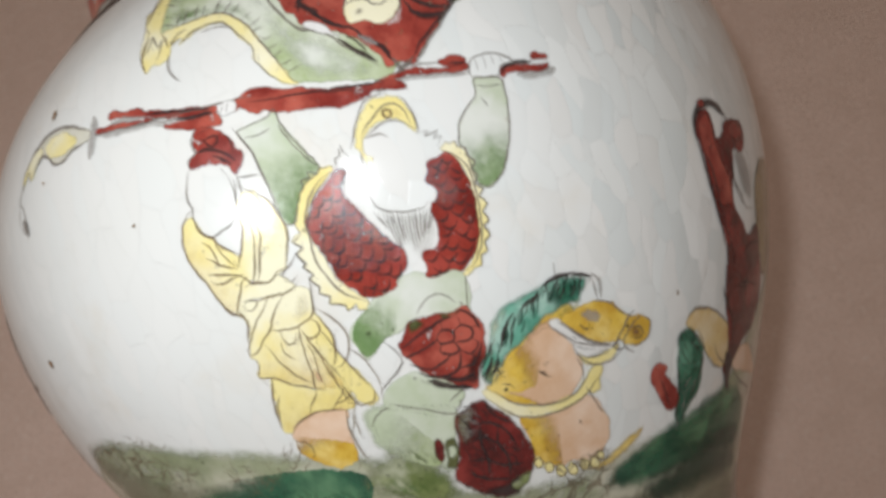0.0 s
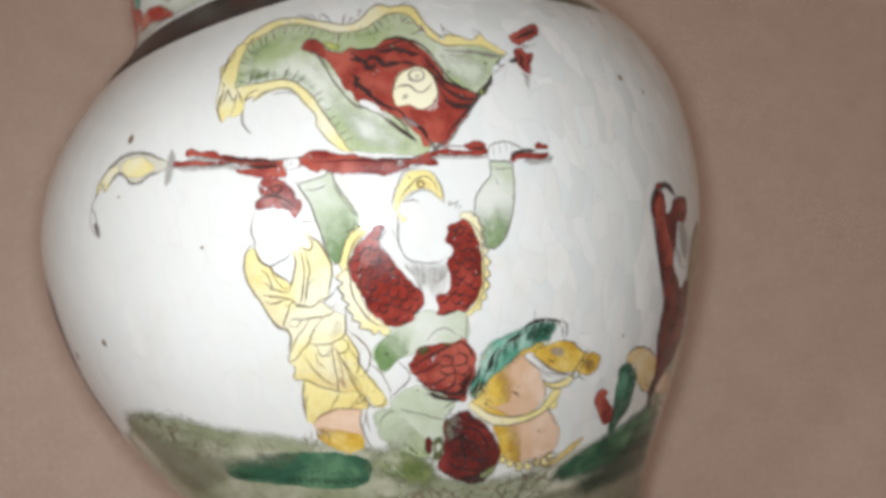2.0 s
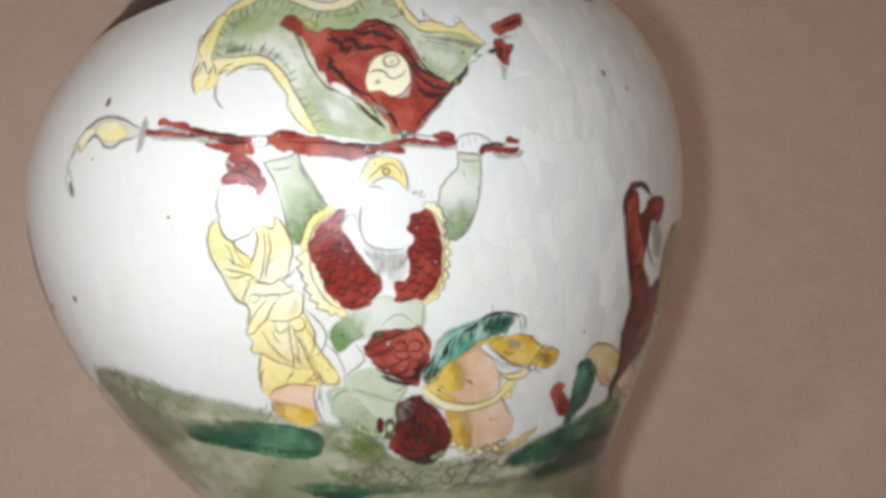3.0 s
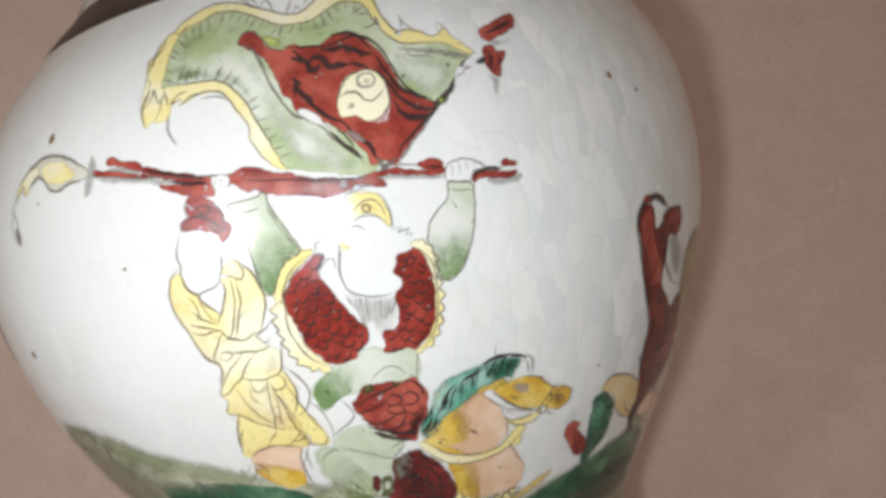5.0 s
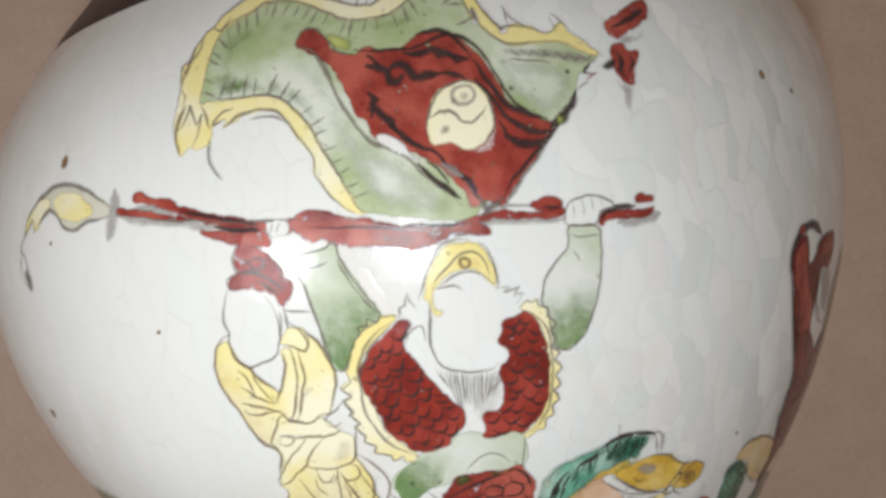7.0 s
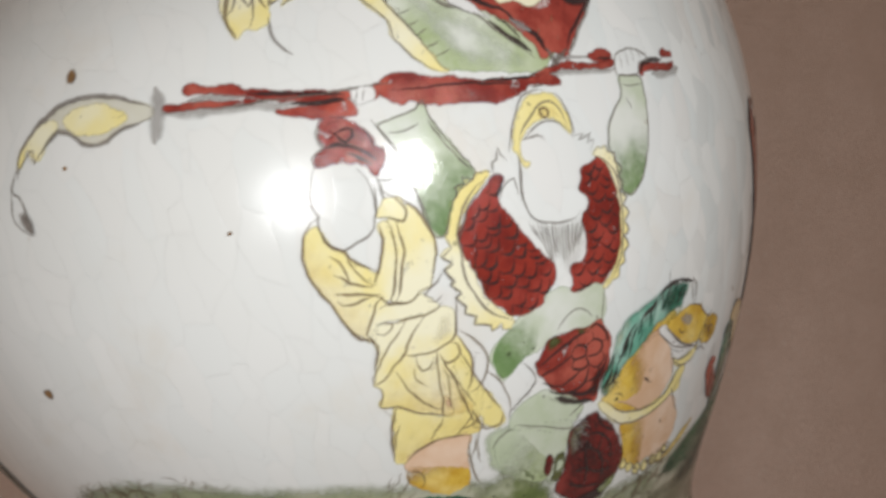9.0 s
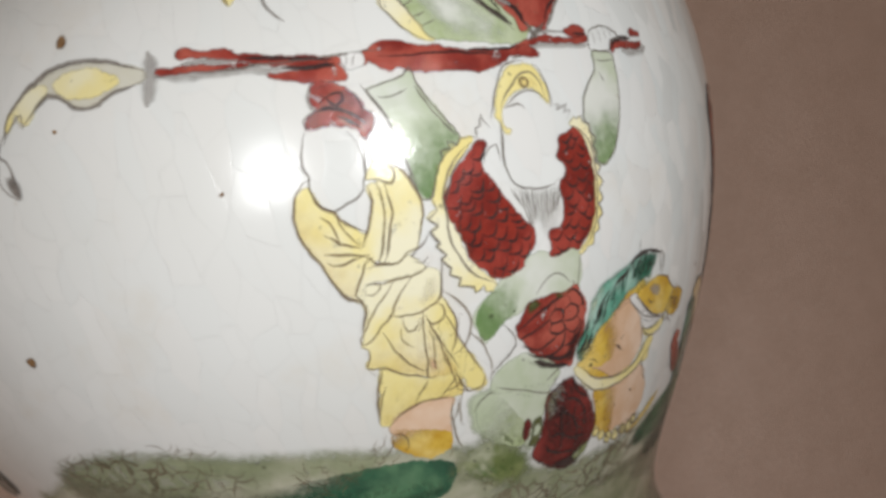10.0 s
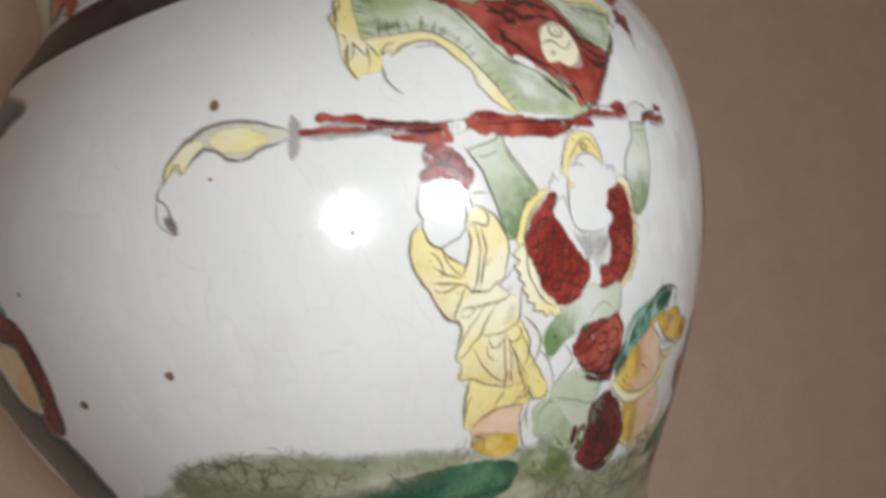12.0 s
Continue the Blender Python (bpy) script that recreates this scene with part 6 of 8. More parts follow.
stroke("banner_line", "grey_line", 5, 0.50, (22.7, 42), (22.4, 39.8), (22.3, 38.9))
stroke("banner_line", "grey_line", 5, 0.60, (29.3, 39.6), (30, 38.5), (30.5, 37.3))
stroke("banner_line", "grey_line", 5, 0.50, (28.7, 39.2), (28.8, 37.9), (28.7, 36.9))
stroke("banner_line", "grey_line", 5, 0.40, (-9.5, 52), (-8.2, 52.7), (-6.2, 51), (-4.4, 49.8))
stroke("banner_line", "grey_line", 5, 0.30, (-20.4, 43.3), (-19.8, 42.6))
stroke("banner_line", "grey_line", 5, 0.90, (-7.2, 36.8), (-7.6, 36.5))
stroke("banner_line", "grey_line", 5, 0.90, (-7.3, 30.5), (-6.9, 30))
stroke("banner_line", "grey_line", 5, 0.70, (-12.7, 41.7), (-12.4, 41.3))
stroke("banner_line", "grey_line", 5, 0.50, (-3.8, 49.4), (-2.4, 51.1), (-1.4, 49.5), (-0.8, 48))
stroke("banner_line", "grey_line", 5, 0.50, (2.8, 46.8), (3.9, 48.2), (4.5, 47.1))
stroke("banner_line", "grey_line", 5, 0.50, (5.5, 49.6), (6.9, 49.7), (5.3, 48))
stroke("banner_line", "grey_line", 5, 0.50, (9.5, 49.7), (11.4, 50.6), (12.6, 49.9))
stroke("banner_line", "grey_line", 5, 0.50, (16.4, 48.7), (18.4, 49.1), (19.2, 47.9))
stroke("banner_line", "grey_line", 5, 0.50, (-6.9, 51.7), (-5.3, 51.6), (-4.1, 50))
fill("medallion", "yellow", 5, (7.4, 30.9), (6.6, 28.6), (6.4, 27.2), (7.4, 26.8), (9.2, 26.7), (10, 25.9), (11.3, 25.2), (13, 25.3), (14.6, 26.2), (15.5, 27.7), (15.6, 29.5), (15.3, 31.6), (14.2, 33.1), (12.8, 33.7), (10.7, 33.5), (8.9, 32.6))
fill("medallion_chip", "glaze_patch", 4, (14.5, 26.2), (15.7, 27.5), (14.9, 25.7), (14.1, 24.3), (11.5, 24.9), (13, 25.2))
stroke("medallion_line", "grey_line", 6, 0.60, (7.4, 30.2), (8.8, 30.6), (10.1, 30.5), (11, 29.6), (11.5, 28.5), (12.6, 28.2), (14.1, 28.9), (15, 29.9))
stroke("medallion_line", "grey_wash", 6, 0.90, (11.1, 32.4), (11.5, 31), (12.9, 30.6), (14.1, 31.4), (13.8, 32.7), (12.3, 33.1), closed=True)
stroke("medallion_line", "grey_line", 6, 0.50, (6.4, 27.2), (6.4, 28.7), (7.4, 30.9), (8.9, 32.6), (10.7, 33.5), (12.9, 33.8), (14.4, 33.2), (15.4, 31.7), (15.7, 29.5), (15.6, 27.7), (14.7, 26.2), (13.1, 25.2))
fill("medallion_dot", "grey_line", 6, (8, 28.3), (8.5, 29), (9.3, 29), (9.8, 28.4), (9.5, 27.6), (8.6, 27.4), (8, 27.7), soft=0.9)
fill("medallion_dot", "grey_wash", 6, (11.9, 32.4), (13, 32.7), (13.8, 32), (13.3, 31.1), (12.3, 31), (11.8, 31.6), soft=1)
stroke("banner_line", "grey_line", 5, 0.70, (-9.1, 43.9), (-6.4, 42.2), (-5.2, 39.6), (-4.4, 36.8), (-3.5, 34.1), (-2.2, 30.8), (-1.1, 29), (1.1, 27.8), (3.1, 26), (4.8, 23.2), (6.7, 21), (8.4, 18.4))
stroke("banner_line", "dark_line", 5, 0.60, (-0.5, 41.1), (3.6, 40.1), (7.7, 39.4), (11.1, 40), (14.3, 39.7), (16.3, 37.7), (17.7, 34.2), (18.2, 31), (19.9, 28.3), (22.6, 25.7))
stroke("banner_line", "dark_line", 5, 1.30, (27.9, 28.9), (26.4, 27.1), (24.2, 25.8), (22.4, 25))
stroke("banner_line", "grey_line", 5, 0.40, (-9.1, 43.9), (-7.8, 45.4), (-5.5, 45.2), (-4.3, 43.6), (-2.7, 41.3), (-0.6, 40.6))
stroke("banner_line", "grey_line", 5, 0.80, (22.2, 24.5), (19.9, 22), (16.6, 19.4), (14, 17.1))

# the beast's mane, and the plants and sprig by the bank
stroke("sprig", "dark_line", 4, 0.50, (43.8, -43.8), (45.6, -46.5), (46.5, -49.1))
fill("shrub", "green_deep", 3, (48.9, -38), (50.7, -36.9), (54.1, -37.2), (56.4, -39.2), (58.9, -41.6), (58.9, -44), (56.7, -45.8), (53.5, -45.4), (50.3, -44.1), (49, -41.4), soft=1.6)
hatch("shrub_strand", "dark_line", 4, 40, 2.2, 0.4, 2.0, (48.9, -38), (50.7, -36.9), (54.1, -37.2), (58.3, -41.5), (58.7, -44.6), (56.8, -47.2), (53, -50.2), (50.1, -52), (49.8, -46.5), (49, -41.4))
stroke("shrub_line", "dark_line", 4, 0.50, (49.3, -42.2), (49.5, -45.7), (49.5, -48.6), (48.8, -51.3), (50.2, -53.5))
stroke("shrub_line", "dark_line", 4, 0.50, (58.8, -42.6), (57.4, -45.7), (55.2, -48.2), (52.2, -50.7), (50.3, -53.1))

# green banks: streaky above, pooled below

# the far side: a robed figure, dark foliage and leaves on the shoulder
fill("back_robe", "dark_red", 3, (-108.7, 15.6), (-106, 14.6), (-104.3, 12.8), (-102.6, 8.3), (-102.3, 2.7), (-103.5, -1.8), (-105.3, -6.4), (-107.9, -8.7), (-110.8, -8.3), (-112.2, -6.6), (-110.8, -4.2), (-107.8, -1.9), (-107, 0.9), (-106.9, 5.5), (-107.6, 9.8), (-111.8, 11), (-115.8, 12), (-111.7, 16.5))
fill("back_robe_panel", "yellow_pale", 3, (-116.9, 10.9), (-111.8, 10.5), (-108.1, 9.2), (-107.4, 5), (-107.9, 0.4), (-110.1, -3), (-113.6, -2.8), (-115.7, -0.3), (-116.7, 3.4), (-119, 6.5), (-120.8, 7.7), soft=0.8)
stroke("back_robe_line", "dark_line", 4, 1.20, (-113.8, 11.1), (-108.2, 9.6), (-106.9, 5.5), (-107.2, 0.7), (-109.1, -3.1), (-110.3, -8))
fill("shoulder_leaf", "green_dark", 2, (-130, 57.9), (-104.2, 52.6), (-99.3, 49.3), (-101.4, 47.9), (-106.3, 46.6), (-112.6, 45.7), soft=2.2)
fill("shoulder_leaf", "green_deep", 2, (41.7, 56), (42.4, 52.7), (43.7, 49.9), (47.1, 47.9), (52.1, 48), (59.9, 50.7), (63, 54.2), (59, 57.9), (52.2, 59.7), soft=2)
fill("shoulder_leaf", "grey_green", 2, (48.8, 47.8), (52.8, 46.1), (59.2, 44.5), (66.5, 42.9), (74.2, 41.6), (79.3, 40.8), (80.5, 43.6), (78.7, 47.2), (76.2, 51.5), (71.6, 54.7), (61.6, 54.1), soft=2.4)
fill("shoulder_leaf", "olive", 2, (53.5, 46.7), (59.7, 44.9), (67.1, 43.3), (76, 41.7), (73.6, 45.1), (67.7, 48), (61.6, 48.9), soft=2)


# the beast's feathery mane, with specks fired into its coat
fill("mane", "turquoise", 2, (5.9, -31.2), (6.8, -29.1), (8.5, -27.2), (9.6, -25), (10.8, -23.1), (12.9, -22), (15.5, -21.4), (18.2, -21.1), (20.6, -20.7), (22.9, -20.4), (25.6, -20.7), (28.3, -21.5), (30.4, -22.3), (29.8, -23.6), (28.6, -24.9), (27.7, -26.2), (26, -26), (23.8, -26.2), (22, -26.7), (20.3, -26.6), (18.2, -27.6), (16, -28.4), (13.2, -29.3), (11, -30.8), (9.3, -32.7), (7.9, -33.3), (6.6, -32.7), soft=1.5)
fill("mane_pale", "pale_green", 3, (9.8, -25.6), (10.9, -23.4), (13.1, -22.3), (15.7, -21.8), (18.1, -21.6), (16.9, -22.8), (14.6, -23.3), (12.5, -24.8), (10.8, -27.2), soft=2)
fill("mane_dark", "green_deep", 3, (21.9, -21.3), (24.9, -20.9), (28.3, -21.7), (29.9, -22.7), (28.3, -24.6), (27.4, -26.1), (24.5, -26), (22, -25.8), (20.8, -24), soft=3)
fill("mane_foot", "olive_wash", 3, (6.3, -32.3), (7.5, -29.6), (9.9, -28.9), (11.8, -30), (10.9, -31.7), (8.6, -33.1), soft=2)
fill("mane_foot", "yellow_green", 3, (22, -26.3), (23.9, -25.5), (26, -25.3), (28.2, -25), (27.7, -26.4), (25.2, -27.1), (23, -27.6), soft=1.6)
stroke("mane_strand", "green_dark", 4, 0.68, (8.8, -27.8), (8.3, -28.9), (7.2, -30))
stroke("mane_strand", "dark_line", 4, 0.77, (10, -26.3), (9.6, -27.5), (8.5, -28.8))
stroke("mane_strand", "dark_line", 4, 0.77, (10.5, -28.6), (10, -29.8), (8.9, -31.1))
stroke("mane_strand", "green_dark", 4, 0.56, (11.7, -27.2), (11.4, -27.9), (10.4, -28.6))
stroke("mane_strand", "dark_line", 4, 0.64, (12.8, -25), (12.4, -26.3), (11.3, -27.6))
stroke("mane_strand", "dark_line", 4, 0.40, (13.7, -24.2), (13.3, -25.5), (12.2, -26.8))
stroke("mane_strand", "green_dark", 4, 0.46, (14.3, -26.3), (13.9, -27.2), (12.8, -28.3))
stroke("mane_strand", "dark_line", 4, 0.61, (15.4, -23.6), (15, -24.6), (13.9, -25.7))
stroke("mane_strand", "dark_line", 4, 0.45, (16.2, -23.6), (15.8, -24.3), (14.8, -25))
stroke("mane_strand", "green_dark", 4, 0.76, (16.8, -25.1), (16.4, -25.9), (15.4, -26.8))
stroke("mane_strand", "dark_line", 4, 0.42, (18.2, -22.4), (17.8, -23.5), (16.7, -24.7))
stroke("mane_strand", "dark_line", 4, 0.41, (19.3, -21.9), (18.9, -23), (17.8, -24.3))
stroke("mane_strand", "green_dark", 4, 0.41, (19.9, -23.4), (19.5, -24.4), (18.5, -25.6))
stroke("mane_strand", "dark_line", 4, 0.74, (21.2, -21.4), (20.9, -22), (19.9, -22.7))
stroke("mane_strand", "dark_line", 4, 0.45, (22.3, -20.8), (22, -21.6), (21, -22.4))
stroke("mane_strand", "green_dark", 4, 0.74, (23.3, -21.5), (23, -22.8), (21.9, -24.1))
stroke("mane_strand", "dark_line", 4, 0.78, (24.5, -20.7), (24.1, -21.6), (23.1, -22.4))
stroke("mane_strand", "dark_line", 4, 0.66, (25.2, -22), (24.9, -23), (23.8, -24))
stroke("mane_strand", "green_dark", 4, 0.77, (26.4, -20.8), (26.1, -21.5), (25, -22.3))
stroke("mane_strand", "dark_line", 4, 0.78, (27.4, -22.2), (27.1, -23.3), (26, -24.4))
stroke("mane_strand", "dark_line", 4, 0.48, (28.6, -21.4), (28.3, -22.6), (27.2, -23.9))
stroke("mane_ridge", "dark_line", 5, 0.63, (21, -21.6), (22.2, -20.9), (24.1, -20.6), (26.3, -20.9), (28.7, -21.7), (30.4, -22.7), (30, -23.6))
stroke("mane_ridge", "dark_line", 5, 0.77, (20.5, -21.9), (19.1, -22.6), (17.7, -23), (16.3, -23.7))
stroke("mane_ridge", "dark_line", 5, 0.63, (15.3, -23.4), (13.6, -24.5), (12.3, -26.2), (11.4, -27.6))
stroke("mane_ridge", "dark_line", 5, 0.70, (9.3, -28.7), (7.9, -30.4), (6.8, -31.7))
stroke("mane_ridge", "dark_line", 5, 0.56, (7.5, -31.6), (9.5, -30.7), (10.1, -32.2))
stroke("mane_ridge", "dark_line", 5, 0.56, (23.3, -23.8), (23.9, -22.8), (24.8, -22))
stroke("horse_speck", "dark_line", 5, 0.68, (14.2, -32.5), (14.6, -32.6))
stroke("horse_speck", "dark_line", 5, 0.57, (15.9, -32.4), (16.3, -32.4))
stroke("horse_speck", "dark_line", 5, 0.65, (13.3, -34.3), (13.7, -34.6))
stroke("horse_speck", "dark_line", 5, 0.50, (18.4, -32.7), (18.8, -33.1))
stroke("horse_speck", "dark_line", 5, 0.67, (17.7, -34.2), (18.2, -34.3))
stroke("horse_speck", "dark_line", 5, 0.91, (11.4, -41.7), (11.9, -41.9))
stroke("horse_speck", "dark_line", 5, 0.66, (14.4, -46.5), (14.8, -46.7))
stroke("horse_speck", "dark_line", 5, 0.85, (11.9, -43.3), (12.3, -43.3))
stroke("horse_speck", "dark_line", 5, 0.99, (17.4, -45.1), (17.8, -45))
stroke("horse_speck", "dark_line", 5, 0.87, (24.8, -30.5), (25.2, -31))
stroke("horse_speck", "dark_line", 5, 0.51, (28.5, -30.3), (29, -30.7))
stroke("horse_speck", "dark_line", 5, 0.68, (25.8, -31.7), (26.2, -32))
stroke("horse_speck", "dark_line", 5, 0.50, (15.9, -43.2), (16.4, -43.2))
stroke("horse_speck", "dark_line", 5, 0.59, (10.9, -33.7), (11.2, -34.2))
stroke("horse_speck", "dark_line", 5, 0.60, (10.1, -32.2), (10.5, -32.5))
stroke("horse_speck", "dark_line", 5, 0.96, (22.6, -44.2), (23.1, -44.8))
stroke("horse_speck", "dark_line", 5, 0.67, (13.4, -48.5), (13.9, -48.7))
stroke("horse_speck", "dark_line", 5, 0.76, (-5.9, -17.5), (-5.6, -17.8))
stroke("horse_speck", "dark_line", 5, 0.55, (-10.4, -21.3), (-10.1, -21.6))
stroke("horse_speck", "dark_line", 5, 0.90, (-4.5, -19), (-4.2, -19.3))
stroke("horse_speck", "dark_line", 5, 0.80, (16.6, -33.5), (17.5, -34), (18, -34.9))
hatch("boot_shape_brush", "dark_line", 6, 90, 2.6, 0.5, 1.9, (0.8, -34.7), (4.3, -34.2), (7.2, -37.6), (9.9, -43.9), (10.2, -47.7), (6.1, -48.5), (-0, -47.6), (-3.1, -44.7), (-1.3, -40.6))
hatch("boot_shape_brush", "grey_wash", 6, 40, 2.0, 0.5, 2.4, (-0.5, -35.8), (2.1, -34.6), (4.2, -36.2), (2.6, -39.3), (-0.5, -40.1), (-1.1, -38.5))

# green banks: feathered above, pooled below
run("bank", "green_bank_soft", 3, -83, 7, (-58.5, -33.3), (-55.5, -32.5), (-51.1, -32.3), (-47, -32.5), (-43, -33), (-39.2, -33.7), (-34.2, -34.5), (-29.2, -35.5), (-24.2, -37.3), (-20.7, -39.3), (-20.9, -42.4), (-22.7, -44.2), (-26.1, -45), (-30.3, -44.8), (-34.8, -43.9), (-40, -42.5), (-45.2, -41.2), (-50.2, -40), (-55.3, -39), (-58.2, -38), (-59.3, -36.1))
fill("bank", "green_bank_soft", 3, (-58.7, -33.5), (-56.2, -33.4), (-52.1, -34), (-46.3, -35.1), (-40.4, -36.4), (-34.4, -37.6), (-28.3, -39.4), (-23.1, -41.4), (-22.7, -43.4), (-26, -44.9), (-30.3, -44.8), (-34.8, -43.9), (-40, -42.5), (-45.2, -41.2), (-50.2, -40), (-55.3, -39), (-58.2, -38), (-59.5, -36), soft=3.4)
fill("bank_dark", "green_dark", 4, (-46.2, -38.9), (-41.8, -39.2), (-37.5, -39.6), (-31.4, -41.3), (-25.7, -42.1), (-22.5, -42.7), (-24.3, -44.7), (-30.1, -44.2), (-36.5, -42.5), (-42.8, -41.1), soft=2.6)
fill("bank_dark", "green_dark", 4, (-58.4, -35.4), (-53.6, -36.3), (-48, -38.1), (-46.7, -39.9), (-53, -39), (-57.4, -37.8), soft=2.6)
fill("bank", "green_bank_soft", 3, (-37.6, -53), (-31.5, -51.2), (-23.6, -51.8), (-15.5, -53.2), (-8, -54.6), (0.2, -56.8), (-1.3, -59.1), (-10, -58.8), (-16.6, -58.8), (-21.6, -60.2), soft=3)
fill("bank_dark", "green_dark", 4, (-33.9, -53.9), (-27, -53.8), (-17.4, -55.6), (-9.8, -57), (-14.8, -57.7), (-22.5, -57.7), (-26.9, -57.8), soft=2.4)
fill("bank", "green_bank_soft", 3, (26.7, -57.3), (29.3, -54.4), (35.1, -53.4), (43.4, -52.9), (51.7, -53.1), (60.2, -53.9), (72.9, -55.1), (85.6, -55.9), (92.4, -66.9), (66.3, -62.2), (52.1, -59.3), (44.3, -59), (37.5, -59.4), (30.9, -58.9), soft=2.6)
fill("bank", "green_bank_soft", 4, (31.4, -55.4), (38.4, -54.3), (47.4, -54.6), (58.7, -56.1), (67.3, -59.1), (54.2, -58.2), (42.6, -57.4), (34.9, -57.5), soft=3)
fill("bank_dark", "green_dark", 4, (48.2, -56.6), (59.6, -57.5), (84.1, -60.4), (86.1, -65.4), (62.1, -61.2), (50.8, -59.4), soft=3)
fill("bank", "green_bank_soft", 3, (-60, -84), (-30, -80), (10, -82), (40, -84), (60, -90), (30, -95), (-20, -96), (-55, -92), soft=2.8)

fill("banner_shade", "green_deepwash", 2, (-23.4, 40.9), (-19.8, 42.1), (-15.1, 40.8), (-10.7, 39.1), (-7.8, 36.3), (-6.6, 32.6), (-6.3, 28.8), (-5.8, 25.8), (-7, 28.5), (-8.1, 31.7), (-9.6, 35.1), (-12, 37.1), (-16.3, 38.6), (-22.1, 39.6), soft=3)
fill("banner_shade", "green_deepwash", 2, (-23.5, 42.5), (-22.4, 46.5), (-18.5, 49.1), (-12.6, 49), (-6.5, 47), (-9, 45.3), (-15, 45.7), (-19.8, 43.2), soft=6)
stroke("mane_strand", "grey_line", 4, 0.50, (12.8, -22.8), (11.5, -24.3))
stroke("mane_strand", "grey_line", 4, 0.50, (14.4, -22.5), (13.1, -23.9))
stroke("mane_strand", "grey_line", 4, 0.50, (11, -25.9), (9.7, -27.4))
stroke("mane_strand", "grey_line", 4, 0.50, (10.1, -27.6), (8.8, -29.1))

fill("pebble_bed", "pebble", 4, (-85.7, -18.2), (-80.3, -17.2), (-74.3, -17.4), (-68.4, -18.5), (-63.2, -21.7), (-60.5, -24.7), (-55.8, -26.3), (-51.9, -28.3), (-51.2, -30.6), (-53.9, -31.7), (-59, -31.2), (-65.1, -30.3), (-71.7, -28.3), (-80.5, -25.3), (-86.8, -23.4), (-88.1, -21.3), soft=2.5)
fill("horse_neck_edge", "ochre", 1, (7.5, -32.5), (10.1, -30.6), (12.5, -28.2), (16, -26.6), (18.9, -25.6), (21.2, -24.6), (24.5, -24.6), (26.5, -26.6), (23, -29.2), (18.7, -30.5), (14.3, -32.5), (10.5, -34.3), soft=1)
fill("horse_neck_edge", "salmon", 2, (15.5, -27.8), (18.8, -26.2), (21.8, -26), (23, -28.7), (21.4, -30.8), (17.5, -31), soft=1.6)
fill("back_foliage", "green_dark", 2, (-120.6, 6.5), (-118, 2.9), (-115.9, -1.5), (-110.4, -4.2), (-111.5, -7.9), (-108.6, -9.3), (-106.7, -14), (-106.4, -18.8), (-108.9, -25.4), (-130.9, -26.4), (-128.4, -19.8), (-128.7, -15), (-130.6, -10.3), (-133.5, -8.9), (-132.4, -5.2), (-137.9, -2.5), (-140, 1.9), (-142.6, 5.5), soft=1)
fill("back_foliage", "green_dark", 3, (-122.1, 6), (-119.5, 2.4), (-117.4, -2), (-111.9, -4.7), (-113, -8.4), (-110.1, -9.8), (-108.2, -14.5), (-107.9, -19.3), (-110.4, -25.9), (-130.9, -26.4), (-128.4, -19.8), (-128.7, -15), (-130.6, -10.3), (-133.5, -8.9), (-132.4, -5.2), (-137.9, -2.5), (-140, 1.9), (-142.6, 5.5), soft=1.5)
fill("back_foliage", "green_deep", 2, (-113, 20), (-108.5, 18.4), (-106.8, 16.2), (-107, 14.6), (-111, 14.2), (-116, 16), soft=1)
fill("sprig", "iron_red", 3, (41.1, -42.3), (41.7, -41.2), (44, -40.9), (46.1, -42.3), (45.3, -43.2), (47.1, -44.9), (49, -47), (49.8, -48.8), (48.1, -49.9), (46, -49.6), (44.1, -47.6), (42.5, -45.1), (41.4, -43.7))
hatch("shrub_mark", "grey_wash", 5, 40, 2.4, 0.7, 0.6, (49.8, -44), (53.4, -44.9), (57.7, -45.8), (56.2, -48.2), (54, -50.2), (51.2, -51.7), (49.3, -50.7), (49.8, -46.5))


# red tassels at the banner's tip
fill("tassel", "iron_red", 3, (37.1, 36.8), (39.6, 37.4), (42.9, 38.1), (45.7, 38.3), (45.4, 36.9), (43.2, 35.5), (40.3, 34.8), (37.6, 34.3), (36.7, 35.5))
fill("tassel", "iron_red", 3, (35.7, 33), (37.6, 33.3), (38.5, 32), (40, 31.8), (39.1, 30.6), (37.8, 29.3), (36.6, 27.6), (35.6, 28.3), (35.2, 29.7), (35.3, 31.2))
stroke("tassel_fold", "dark_line", 4, 0.80, (37.4, 35.8), (39.7, 36), (42.6, 36.7), (44.6, 37.3))
stroke("tassel_fold", "dark_line", 4, 1.10, (36.4, 32.4), (36.5, 31.1), (35.6, 29.9), (36.1, 28.8))
stroke("tassel_fold", "dark_line", 4, 0.80, (38.2, 31.6), (38.1, 30.3), (37, 29.2))
fill("tassel_knot", "dark_line", 4, (32.9, 31.2), (34.6, 31.7), (36, 31.6), (35.4, 30.5), (34, 30), (32.9, 30.6), soft=0.7)
stroke("tassel_knot", "iron_red", 3, 0.50, (30, 29.9), (31, 30.2), (32.1, 30.4))
stroke("tassel_knot", "brown_line", 3, 0.50, (28.2, 28.8), (29.5, 29.4), (30.5, 29.4))
fill("tassel_shade", "grey_wash", 2, (36.5, 33.9), (38.8, 34.5), (41, 34.3), (43.7, 35.4), (46.8, 38), (48.7, 40.5), (47.8, 38.4), (45.2, 35.8), (42.5, 33.6), (39.4, 32.8), (37.5, 33.1), soft=1.2)
